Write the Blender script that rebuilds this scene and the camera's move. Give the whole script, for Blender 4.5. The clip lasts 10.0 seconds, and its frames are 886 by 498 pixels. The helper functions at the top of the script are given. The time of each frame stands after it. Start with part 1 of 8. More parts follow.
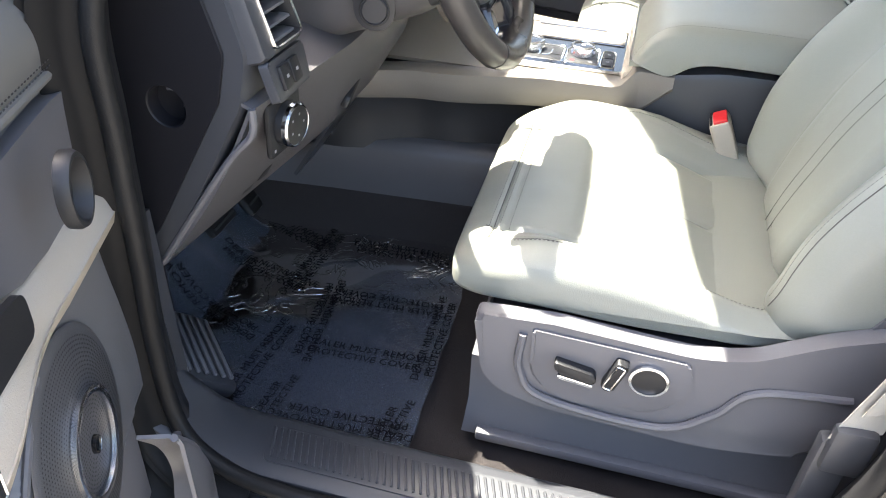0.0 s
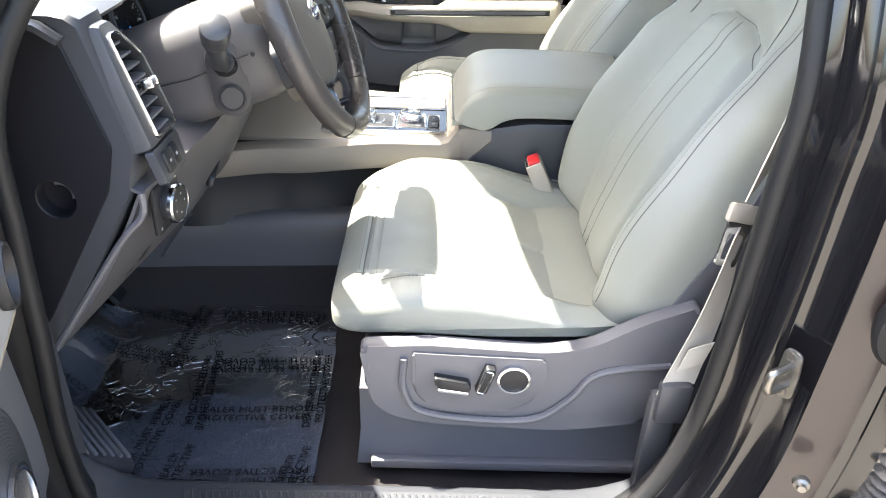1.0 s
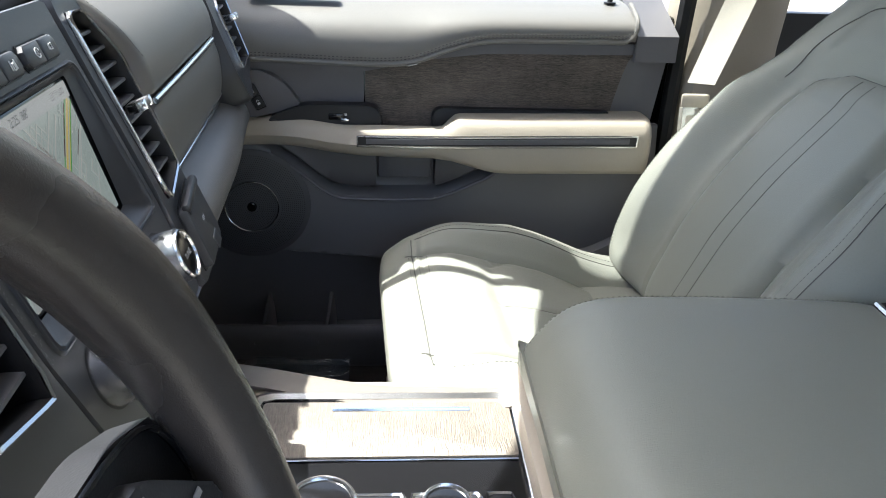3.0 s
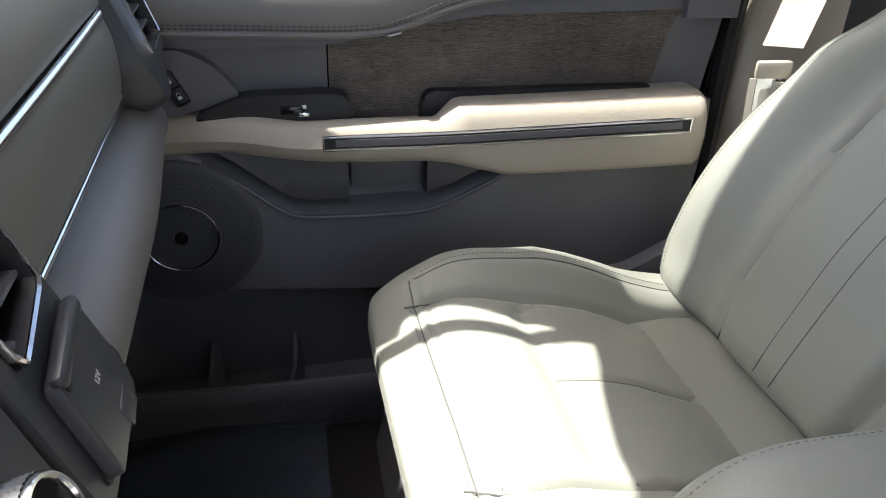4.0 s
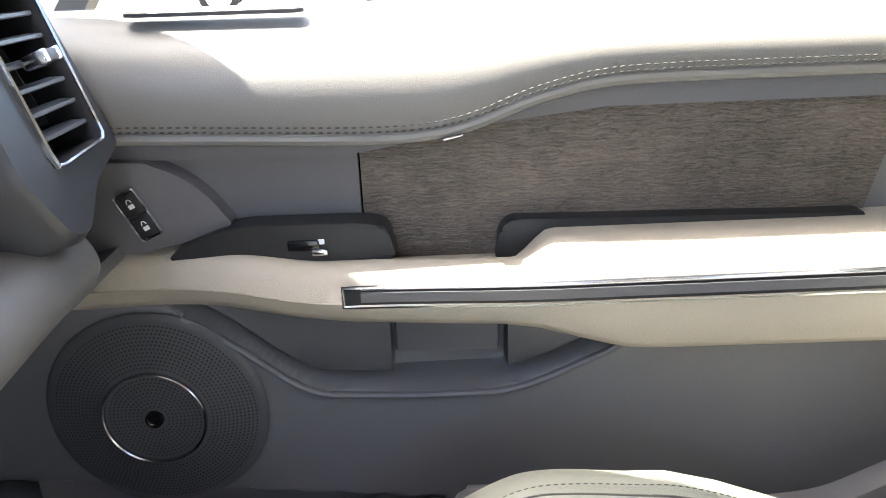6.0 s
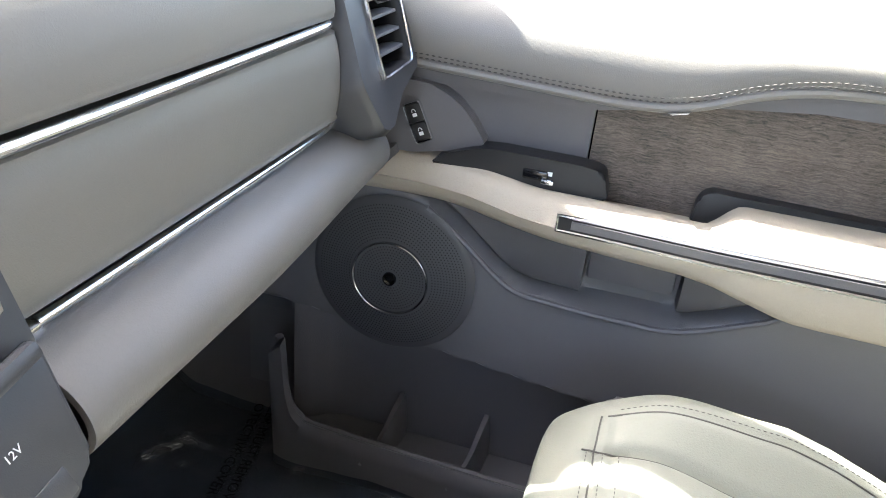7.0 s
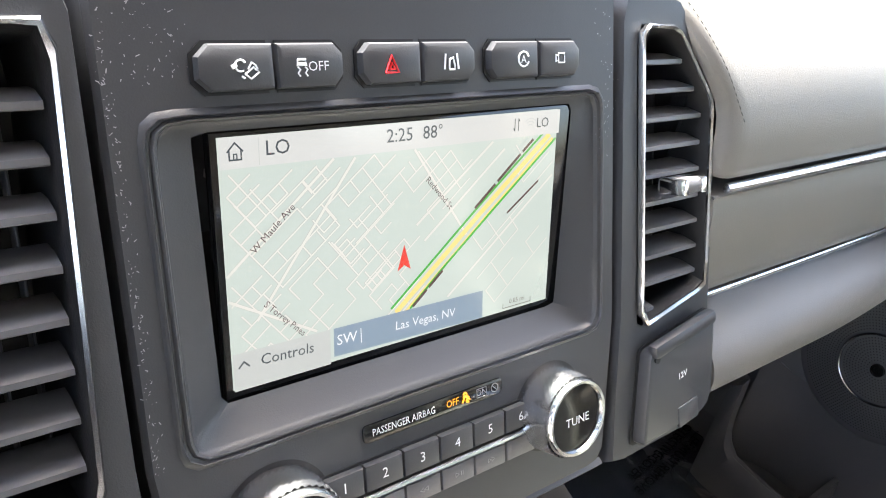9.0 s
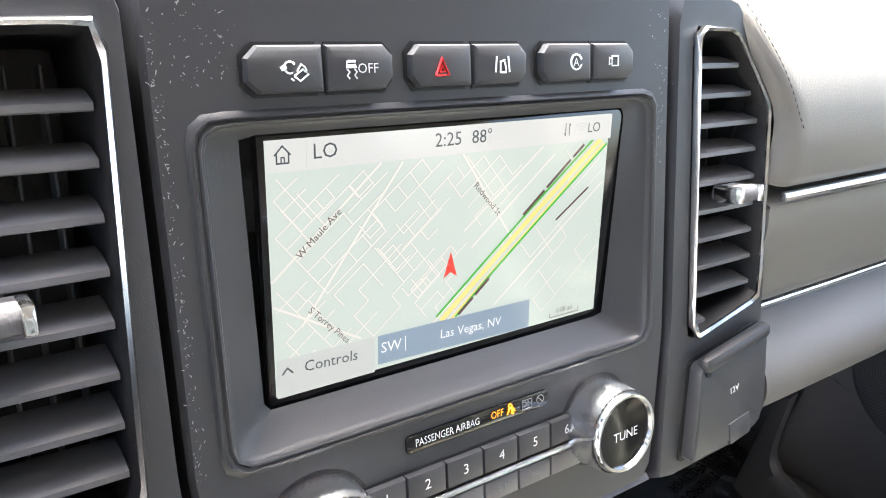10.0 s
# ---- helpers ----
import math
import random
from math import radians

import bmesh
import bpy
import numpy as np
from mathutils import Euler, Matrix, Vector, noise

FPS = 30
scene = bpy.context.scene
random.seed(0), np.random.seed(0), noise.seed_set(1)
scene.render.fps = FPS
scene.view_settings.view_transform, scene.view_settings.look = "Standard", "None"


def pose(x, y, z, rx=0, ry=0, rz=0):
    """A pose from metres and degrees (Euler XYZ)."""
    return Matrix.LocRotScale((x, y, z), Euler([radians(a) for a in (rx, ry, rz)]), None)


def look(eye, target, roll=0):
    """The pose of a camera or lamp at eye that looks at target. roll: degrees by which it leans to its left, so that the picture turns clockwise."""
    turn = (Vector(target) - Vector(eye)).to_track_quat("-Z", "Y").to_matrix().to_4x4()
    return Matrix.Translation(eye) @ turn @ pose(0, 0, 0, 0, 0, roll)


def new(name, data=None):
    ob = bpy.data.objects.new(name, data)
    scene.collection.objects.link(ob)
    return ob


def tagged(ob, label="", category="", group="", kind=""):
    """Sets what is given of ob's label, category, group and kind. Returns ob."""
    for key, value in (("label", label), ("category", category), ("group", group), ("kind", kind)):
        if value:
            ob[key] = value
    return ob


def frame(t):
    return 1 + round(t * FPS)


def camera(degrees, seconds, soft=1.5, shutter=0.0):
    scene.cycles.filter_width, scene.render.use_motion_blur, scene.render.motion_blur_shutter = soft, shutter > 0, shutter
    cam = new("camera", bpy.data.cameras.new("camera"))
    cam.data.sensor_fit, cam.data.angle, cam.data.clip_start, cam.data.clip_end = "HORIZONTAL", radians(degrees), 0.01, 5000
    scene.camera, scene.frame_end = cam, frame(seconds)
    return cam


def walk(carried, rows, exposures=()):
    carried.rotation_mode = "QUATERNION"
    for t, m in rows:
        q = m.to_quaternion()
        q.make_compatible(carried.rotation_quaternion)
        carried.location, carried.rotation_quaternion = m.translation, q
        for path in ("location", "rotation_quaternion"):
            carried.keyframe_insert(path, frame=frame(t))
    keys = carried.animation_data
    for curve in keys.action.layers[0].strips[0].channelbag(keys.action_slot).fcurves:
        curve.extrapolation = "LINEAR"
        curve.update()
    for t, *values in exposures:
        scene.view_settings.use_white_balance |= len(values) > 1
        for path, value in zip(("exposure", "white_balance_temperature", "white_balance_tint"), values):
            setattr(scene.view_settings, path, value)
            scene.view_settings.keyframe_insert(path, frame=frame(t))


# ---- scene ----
cam = camera(61.1, 10.0, 1.0)
PATH = [
    (0, (0.0375, -1.3911, 0.8563), (-0.3578, 0.2162, -0.2663), 1.93),
    (0.5, (0.0193, -1.5119, 0.8907), (-0.1177, 0.2122, -0.1138), 0.51),
    (1, (0.0149, -1.5394, 0.8974), (0.0270, 0.2195, -0.0545), 0.98),
    (1.5, (0.0275, -1.3483, 0.8772), (0.1032, 0.4307, -0.0335), 1.19),
    (2, (0.0629, -1.0708, 0.8722), (0.0963, 0.7090, -0.0396), 1.50),
    (2.5, (-0.0118, -0.7742, 0.8644), (0.0609, 1.0164, -0.0236), 2.60),
    (2.7, (-0.0620, -0.6342, 0.8635), (0.0383, 1.1606, -0.0134), 2.68),
    (3.8, (-0.1428, -0.2111, 0.8542), (0.2413, 1.4437, -0.2012), 3.54),
    (4, (-0.1559, -0.1361, 0.8181), (0.1937, 1.5352, -0.2233), 2.35),
    (4.5, (-0.0969, 0.0501, 0.7445), (0.0544, 1.8341, -0.1469), -0.22),
    (5, (-0.0530, 0.1371, 0.7431), (-0.0706, 1.9886, -0.0131), -2.86),
    (5.2, (-0.0586, 0.1690, 0.7438), (-0.0858, 2.0021, -0.0555), -2.93),
    (6.3, (-0.0405, 0.1380, 0.7323), (-0.1127, 1.9598, -0.0898), -0.61),
    (6.5, (-0.0418, 0.1127, 0.7414), (-0.2030, 1.9076, -0.1259), 1.89),
    (7, (-0.0539, 0.0187, 0.7888), (-0.5425, 1.6939, -0.1886), 5.41),
    (7.5, (-0.0610, -0.0454, 0.8338), (-0.8840, 1.4733, -0.1743), 7.12),
    (8, (-0.0740, -0.1003, 0.8383), (-1.1136, 1.2745, -0.1763), 9.35),
    (8.5, (-0.0746, -0.1513, 0.8396), (-1.2814, 1.0686, -0.1878), 10.02),
    (9, (-0.0855, -0.1743, 0.8353), (-1.4056, 0.9227, -0.1912), 10.10),
    (9.5, (-0.0933, -0.1753, 0.8314), (-1.4553, 0.8625, -0.2019), 9.64),
    (10, (-0.0940, -0.1736, 0.8320), (-1.4709, 0.8443, -0.2014), 9.30),
]
EXPOSURES = [(0.0, 3.82, 6800, 10), (0.5, 3.95, 6800, 10), (1.0, 4.0, 6750, 10), (1.5, 3.6, 6650, 9), (2.0, 2.95, 6400, 7), (2.5, 2.9, 6150, 9), (4.0, 2.9, 6400, 14), (4.5, 3.5, 6600, 18), (5.0, 4.15, 6750, 17), (6.5, 4.35, 6600, 12), (7.5, 4.65, 6350, 12), (8.5, 4.4, 6600, 13), (10.0, 4.5, 6600, 13)]
walk(cam, [(t, look(eye, target, roll)) for t, eye, target, roll in PATH], EXPOSURES)


# ---- world and sun ----
# two halves of the cabin, each fitted to the camera's view by its own matrix
PASSENGER_SIDE = pose(0.0129, -0.0169, 0.0151, -2.4, 0, 2.0)
DRIVER_SIDE = pose(-0.0215, 0.0837, -0.1045, 2.294, 0.866, -0.165) @ Matrix.Scale(1.0979, 4)
OUTSIDE = Matrix()
stand = [OUTSIDE]
SUN_WAY = PASSENGER_SIDE.to_3x3() @ Vector((0.45, -0.17, -1.0)).normalized()
world = bpy.data.worlds.new("sky")
scene.world = world
world.use_nodes = True
wn, wl = world.node_tree.nodes, world.node_tree.links
sky = wn.new("ShaderNodeTexSky")
sky.sky_type, sky.sun_disc = "NISHITA", False
sky.sun_elevation = math.asin(-SUN_WAY.z)
sky.sun_rotation = math.atan2(-SUN_WAY.x, -SUN_WAY.y)
sky.dust_density, sky.air_density = 4.0, 1.0
wl.new(sky.outputs["Color"], wn["Background"].inputs["Color"])
wn["Background"].inputs["Strength"].default_value = 0.10
sun = new("sun", bpy.data.lights.new("sun", "SUN"))
sun.data.energy, sun.data.angle, sun.data.color = 3.2, radians(0.6), (1.0, 0.96, 0.90)
sun.matrix_world = look((-3, 1.2, 6), Vector((-3, 1.2, 6)) + SUN_WAY)


# ---- mesh helpers ----
def V(*a):
    return Vector(a)


def part(name, bm, material, parent=None, label="", angle=40):
    """One mesh object from a bmesh in the coordinates of its half of the cabin, under a thing or a part."""
    bm.transform(stand[0])
    bmesh.ops.remove_doubles(bm, verts=bm.verts, dist=1e-6)
    bmesh.ops.recalc_face_normals(bm, faces=bm.faces)
    me = bpy.data.meshes.new(name)
    bm.to_mesh(me)
    bm.free()
    me.materials.append(material)
    me.shade_smooth()
    me.set_sharp_from_angle(angle=radians(angle))
    ob = new(name, me)
    if parent is not None:
        ob.parent = parent
        ob.matrix_parent_inverse = HOME.get(parent.name, Matrix())
        HOME[ob.name] = Matrix()
    if label:
        ob["label"] = label
    return ob


HOME = {}


def thing(name, base, label, category, group="", kind=""):
    """An Empty at the base of a thing, to hold its parts."""
    ob = new(name)
    ob.empty_display_size = 0.05
    base = stand[0] @ Vector(base)
    ob.location = base
    HOME[ob.name] = Matrix.Translation(-base)
    return tagged(ob, label, category, group, kind)


def grid(rows, close_u=False, close_v=False):
    """A bmesh of quads over rows of points."""
    bm = bmesh.new()
    vs = [[bm.verts.new(p) for p in r] for r in rows]
    n, m = len(rows), len(rows[0])
    for i in range(n if close_u else n - 1):
        for j in range(m if close_v else m - 1):
            a, b, c, d = vs[i][j], vs[i][(j + 1) % m], vs[(i + 1) % n][(j + 1) % m], vs[(i + 1) % n][j]
            q = list(dict.fromkeys((a, b, c, d)))
            if len(q) > 2:
                bm.faces.new(q)
    return bm


def loft(rings, caps=True):
    """Closed rings joined one after another."""
    bm = grid(rings, close_v=True)
    bm.verts.ensure_lookup_table()
    m = len(rings[0])
    if caps:
        bm.faces.new([bm.verts[j] for j in range(m)])
        k = (len(rings) - 1) * m
        bm.faces.new([bm.verts[k + j] for j in range(m)])
    return bm


def thick(bm, t):
    """Gives a sheet depth t against its normals."""
    bmesh.ops.recalc_face_normals(bm, faces=bm.faces)
    bmesh.ops.solidify(bm, geom=bm.faces[:], thickness=t)
    return bm


def join(*bms):
    out = bms[0]
    for b in bms[1:]:
        me = bpy.data.meshes.new("join")
        b.to_mesh(me)
        b.free()
        out.from_mesh(me)
        bpy.data.meshes.remove(me)
    return out


def smooth_path(pts, n=8, closed=False):
    """Catmull-Rom points through pts."""
    pts = [Vector(p) for p in pts]
    k, out = len(pts), []
    for i in range(k if closed else k - 1):
        if closed:
            a, b, c, d = (pts[(i + o) % k] for o in (-1, 0, 1, 2))
        else:
            b, c = pts[i], pts[i + 1]
            a = pts[i - 1] if i else b * 2 - c
            d = pts[i + 2] if i + 2 < k else c * 2 - b
        for j in range(n):
            t = j / n
            out.append(0.5 * (2 * b + (c - a) * t + (2 * a - 5 * b + 4 * c - d) * t * t + (3 * b - a - 3 * c + d) * t ** 3))
    if not closed:
        out.append(pts[-1])
    return out


def sweep(pts, profile, closed=False, up=None, caps=True):
    """Sweeps a closed 2D profile (side, up) along pts."""
    pts = [Vector(p) for p in pts]
    k, rings, last = len(pts), [], None
    for i, p in enumerate(pts):
        if closed:
            t = (pts[(i + 1) % k] - pts[i - 1]).normalized()
        else:
            t = (pts[min(i + 1, k - 1)] - pts[max(i - 1, 0)]).normalized()
        if up is not None:
            u = Vector(up)
        elif last is None:
            u = V(0, 0, 1) if abs(t.z) < 0.9 else V(1, 0, 0)
        else:
            u = last
        s = t.cross(u).normalized()
        u = s.cross(t).normalized()
        last = u
        rings.append([p + s * a + u * b for a, b in profile])
    if closed:
        return grid(rings, close_u=True, close_v=True)
    return loft(rings, caps)


def circle(r, n=8, ry=None):
    return [(r * math.cos(2 * math.pi * i / n), (ry or r) * math.sin(2 * math.pi * i / n)) for i in range(n)]


def tube(pts, r, n=8, closed=False):
    return sweep(pts, circle(r, n), closed)


def moved(bm, m):
    bm.transform(m)
    return bm


def rbox(c, s, r=0.004, m=None, seg=2):
    """A box of size s round c with rounded edges; m places it."""
    bm = bmesh.new()
    bmesh.ops.create_cube(bm, size=1)
    bm.transform(Matrix.LocRotScale(c, None, s))
    if r:
        bmesh.ops.bevel(bm, geom=bm.edges[:], offset=min(r, min(s) * 0.49), segments=seg, affect="EDGES", profile=0.5)
    if m is not None:
        bm.transform(m)
    return bm


def prism(poly, h, m=None, r=0.0, seg=2):
    """Extrudes a 2D outline by h along local z from 0, its top edge rounded by r."""
    bm = bmesh.new()
    low = [bm.verts.new((x, y, 0)) for x, y in poly]
    top = [bm.verts.new((x, y, h)) for x, y in poly]
    k = len(poly)
    bm.faces.new(low[::-1])
    f = bm.faces.new(top)
    for i in range(k):
        bm.faces.new((low[i], low[(i + 1) % k], top[(i + 1) % k], top[i]))
    if r:
        bmesh.ops.bevel(bm, geom=list(f.edges), offset=r, segments=seg, affect="EDGES", profile=0.5)
    if m is not None:
        bm.transform(m)
    return bm


def round_poly(pts, r, n=4):
    """A 2D outline with its corners rounded by r (one number, or one a corner)."""
    out, k = [], len(pts)
    for i in range(k):
        p = V(*pts[i], 0)
        a, b = V(*pts[i - 1], 0) - p, V(*pts[(i + 1) % k], 0) - p
        rr = min(r[i] if isinstance(r, (list, tuple)) else r, a.length * 0.49, b.length * 0.49)
        if rr <= 0:
            out.append((p.x, p.y))
            continue
        s, e = p + a.normalized() * rr, p + b.normalized() * rr
        for j in range(n + 1):
            t = j / n
            q = s * (1 - t) ** 2 + p * 2 * t * (1 - t) + e * t * t
            out.append((q.x, q.y))
    return out


def ring_prism(outer, inner, h, m=None):
    """A flat frame between two outlines of equal count, h deep, with a slightly crowned face."""
    mid = [((a[0] + b[0]) / 2, (a[1] + b[1]) / 2) for a, b in zip(outer, inner)]
    rows = [[V(x, y, 0) for x, y in outer], [V(x, y, h * 0.7) for x, y in outer], [V(x, y, h) for x, y in mid],
            [V(x, y, h * 0.7) for x, y in inner], [V(x, y, 0) for x, y in inner]]
    bm = grid(rows, close_v=True)
    if m is not None:
        bm.transform(m)
    return bm


def lathe(profile, n=24, m=None):
    """Turns (radius, height) points about local z."""
    rows = [[V(r * math.cos(2 * math.pi * i / n), r * math.sin(2 * math.pi * i / n), z) for i in range(n)] for r, z in profile]
    bm = grid(rows, close_v=True)
    bmesh.ops.remove_doubles(bm, verts=bm.verts, dist=1e-6)
    if m is not None:
        bm.transform(m)
    return bm


def basis(o, ex, ey, ez):
    """The matrix whose local axes are ex, ey, ez at o."""
    ex, ey, ez = Vector(ex).normalized(), Vector(ey).normalized(), Vector(ez).normalized()
    m = Matrix((ex, ey, ez)).transposed().to_4x4()
    m.translation = o
    return m


def facing(o, normal, up=(0, 0, 1)):
    """Local z along normal, local y as near to up as can be."""
    n = Vector(normal).normalized()
    x = Vector(up).cross(n).normalized()
    return basis(o, x, n.cross(x), n)


def text_bm(words, size, m, depth=0.0, align="CENTER", stretch=1.0):
    """Words in the built-in font, lying in the local xy plane of m."""
    cu = bpy.data.curves.new("words", "FONT")
    cu.body, cu.size, cu.align_x, cu.align_y, cu.extrude, cu.resolution_u = words, size, align, "CENTER", depth, 2
    tmp = bpy.data.objects.new("words", cu)
    scene.collection.objects.link(tmp)
    deps = bpy.context.evaluated_depsgraph_get()
    me = bpy.data.meshes.new_from_object(tmp.evaluated_get(deps))
    bm = bmesh.new()
    bm.from_mesh(me)
    bpy.data.objects.remove(tmp)
    bpy.data.curves.remove(cu)
    bpy.data.meshes.remove(me)
    bm.transform(m @ Matrix.Diagonal((stretch, 1, 1, 1)))
    return bm


def stitches(pts, step=0.007, length=0.0048, r=0.0007, lift=0.0):
    """A row of short thread stitches along a path."""
    pts = [Vector(p) for p in pts]
    bm, carry = bmesh.new(), 0.0
    for a, b in zip(pts, pts[1:]):
        d = (b - a).length
        if d < 1e-7:
            continue
        t = (b - a) / d
        while carry < d:
            c = a + t * carry
            s = t.cross(V(0.3, 0.2, 1)).normalized()
            u = s.cross(t)
            e = t * length / 2
            ring = [[c - e * 0.9 + (s * x + u * y) * r * 0.5 for x, y in circle(1, 4)], [c + (s * x + u * y) * r * 1.2 for x, y in circle(1, 4)], [c + e * 0.9 + (s * x + u * y) * r * 0.5 for x, y in circle(1, 4)]]
            vs = [[bm.verts.new(p) for p in q] for q in ring]
            for i in range(2):
                for j in range(4):
                    bm.faces.new((vs[i][j], vs[i][(j + 1) % 4], vs[i + 1][(j + 1) % 4], vs[i + 1][j]))
            carry += step
        carry -= d
    return bm


def lerp(a, b, t):
    return a + (b - a) * t


def ramp(x, pts):
    """Piecewise smooth interpolation through (x, value) points."""
    if x <= pts[0][0]:
        return pts[0][1]
    for (a, va), (b, vb) in zip(pts, pts[1:]):
        if x <= b:
            t = (x - a) / (b - a)
            return lerp(va, vb, t * t * (3 - 2 * t))
    return pts[-1][1]


def line(x, pts):
    """Piecewise linear interpolation."""
    if x <= pts[0][0]:
        return pts[0][1]
    for (a, va), (b, vb) in zip(pts, pts[1:]):
        if x <= b:
            return lerp(va, vb, (x - a) / (b - a))
    return pts[-1][1]


def bump(d, w):
    return math.exp(-(d / w) ** 2)


def sgn_pow_(c, p):
    return math.copysign(abs(c) ** p, c)


# ---- materials ----
def material(name, color, rough=0.5, metal=0.0, grain=None, relief=0.0, tone=0.12, stain=0.1, stain_scale=6.0, coat=0.0, spec=0.5, rough_var=0.08, cells=False, second=None, sheen=0.0):
    """A painted, moulded or woven surface: colour varied at two scales, with fine relief."""
    ma = bpy.data.materials.new(name)
    ma.use_nodes = True
    n, l = ma.node_tree.nodes, ma.node_tree.links
    b = n["Principled BSDF"]
    b.inputs["Roughness"].default_value, b.inputs["Metallic"].default_value = rough, metal
    b.inputs["Coat Weight"].default_value, b.inputs["Specular IOR Level"].default_value = coat, spec
    b.inputs["Sheen Weight"].default_value = sheen
    tc = n.new("ShaderNodeTexCoord")
    fine, broad = n.new("ShaderNodeTexNoise"), n.new("ShaderNodeTexNoise")
    fine.inputs["Scale"].default_value, fine.inputs["Detail"].default_value = grain or 300, 3
    broad.inputs["Scale"].default_value, broad.inputs["Detail"].default_value = stain_scale, 5
    for t in (fine, broad):
        l.new(tc.outputs["Object"], t.inputs["Vector"])
    mixa, mixb = n.new("ShaderNodeMix"), n.new("ShaderNodeMix")
    for m, amount, src in ((mixa, tone, fine), (mixb, stain, broad)):
        m.data_type = "RGBA"
    dark = [c * (1 - tone) for c in color]
    mixa.inputs["A"].default_value, mixa.inputs["B"].default_value = (*dark, 1), (*[min(1, c * (1 + tone)) for c in color], 1)
    l.new(fine.outputs["Fac"], mixa.inputs["Factor"])
    other = second or [c * (1 - stain * 2.5) for c in color]
    mixb.inputs["B"].default_value = (*other, 1)
    l.new(mixa.outputs["Result"], mixb.inputs["A"])
    mr = n.new("ShaderNodeMapRange")
    mr.inputs["From Min"].default_value, mr.inputs["From Max"].default_value, mr.inputs["To Max"].default_value = 0.5, 0.75, min(1, stain * 4)
    l.new(broad.outputs["Fac"], mr.inputs["Value"])
    l.new(mr.outputs["Result"], mixb.inputs["Factor"])
    l.new(mixb.outputs["Result"], b.inputs["Base Color"])
    if rough_var:
        rr = n.new("ShaderNodeMapRange")
        rr.inputs["To Min"].default_value, rr.inputs["To Max"].default_value = max(0.02, rough - rough_var), min(1, rough + rough_var)
        l.new(broad.outputs["Fac"], rr.inputs["Value"])
        l.new(rr.outputs["Result"], b.inputs["Roughness"])
    if relief:
        bp = n.new("ShaderNodeBump")
        bp.inputs["Distance"].default_value, bp.inputs["Strength"].default_value = relief, 1.0
        if cells:
            vo = n.new("ShaderNodeTexVoronoi")
            vo.feature, vo.inputs["Scale"].default_value = "DISTANCE_TO_EDGE", grain
            warp = n.new("ShaderNodeMix")
            warp.data_type = "VECTOR"
            warp.inputs["Factor"].default_value = 0.004
            l.new(tc.outputs["Object"], warp.inputs["A"])
            l.new(fine.outputs["Color"], warp.inputs["B"])
            l.new(warp.outputs["Result"], vo.inputs["Vector"])
            l.new(vo.outputs["Distance"], bp.inputs["Height"])
        else:
            l.new(fine.outputs["Fac"], bp.inputs["Height"])
        l.new(bp.outputs["Normal"], b.inputs["Normal"])
    return ma


LEATHER = material("grey_leather", (0.242, 0.245, 0.210), 0.42, grain=420, relief=0.0003, tone=0.04, stain=0.04, cells=True, spec=0.4)
LEATHER_DASH = material("grey_dash_leather", (0.170, 0.161, 0.148), 0.42, grain=520, relief=0.00016, tone=0.04, stain=0.04, cells=True, spec=0.4)
BEIGE = material("beige_vinyl", (0.41, 0.36, 0.29), 0.45, grain=380, relief=0.0004, tone=0.04, stain=0.04, cells=True, spec=0.4)
# beige darkened: the shade on the console side put into the colour
SHADED_BEIGE = material("taupe_vinyl", (0.185, 0.161, 0.135), 0.45, grain=420, relief=0.0003, tone=0.04, stain=0.04, cells=True, spec=0.4)
CHARCOAL = material("charcoal_plastic", (0.045, 0.046, 0.051), 0.38, grain=1500, relief=0.00008, tone=0.08, stain=0.05, spec=0.4)
DOOR_PLASTIC = material("door_plastic", (0.142, 0.139, 0.144), 0.36, grain=900, relief=0.0002, tone=0.06, stain=0.05, spec=0.45)
DARK_GREY = material("dark_grey_plastic", (0.088, 0.084, 0.088), 0.4, grain=900, relief=0.0002, tone=0.06, stain=0.05, spec=0.4)
ROLL_VINYL = material("grey_roll_vinyl", (0.138, 0.130, 0.122), 0.42, grain=520, relief=0.00016, tone=0.05, stain=0.05, cells=True, spec=0.4)
SPEAKER_MESH = material("speaker_mesh_plastic", (0.080, 0.079, 0.083), 0.45, grain=900, relief=0.0002, tone=0.06, stain=0.05, spec=0.35)
GREY_PLASTIC = material("grey_plastic", (0.120, 0.116, 0.122), 0.38, grain=900, relief=0.0002, tone=0.06, stain=0.05, spec=0.4)
BLACK_PLASTIC = material("black_plastic", (0.015, 0.015, 0.0165), 0.48, grain=900, relief=0.00015, tone=0.08, stain=0.05, spec=0.4)
END_BLACK = material("dull_black_end_panel", (0.010, 0.010, 0.0125), 0.5, grain=900, relief=0.0001, tone=0.06, stain=0.05, spec=0.22)
GLOSS_BLACK = material("gloss_black", (0.008, 0.008, 0.009), 0.12, tone=0.05, stain=0.05, rough_var=0.04)
RUBBER = material("black_rubber", (0.010, 0.010, 0.0105), 0.5, grain=500, relief=0.0003, spec=0.3)
# the gloss body paint made matt, so the hinge pillar mirrors no bright ground
MATT_BLACK = material("matt_black_body", (0.006, 0.006, 0.0065), 0.55, spec=0.2)
RUBBER_GREY = material("grey_seal", (0.035, 0.035, 0.035), 0.6, grain=500, relief=0.0003)
CHROME = material("satin_chrome", (0.80, 0.81, 0.83), 0.16, 1.0, tone=0.02, stain=0.03, rough_var=0.06)
STEEL = material("steel", (0.24, 0.23, 0.21), 0.42, 1.0, tone=0.05, stain=0.1)
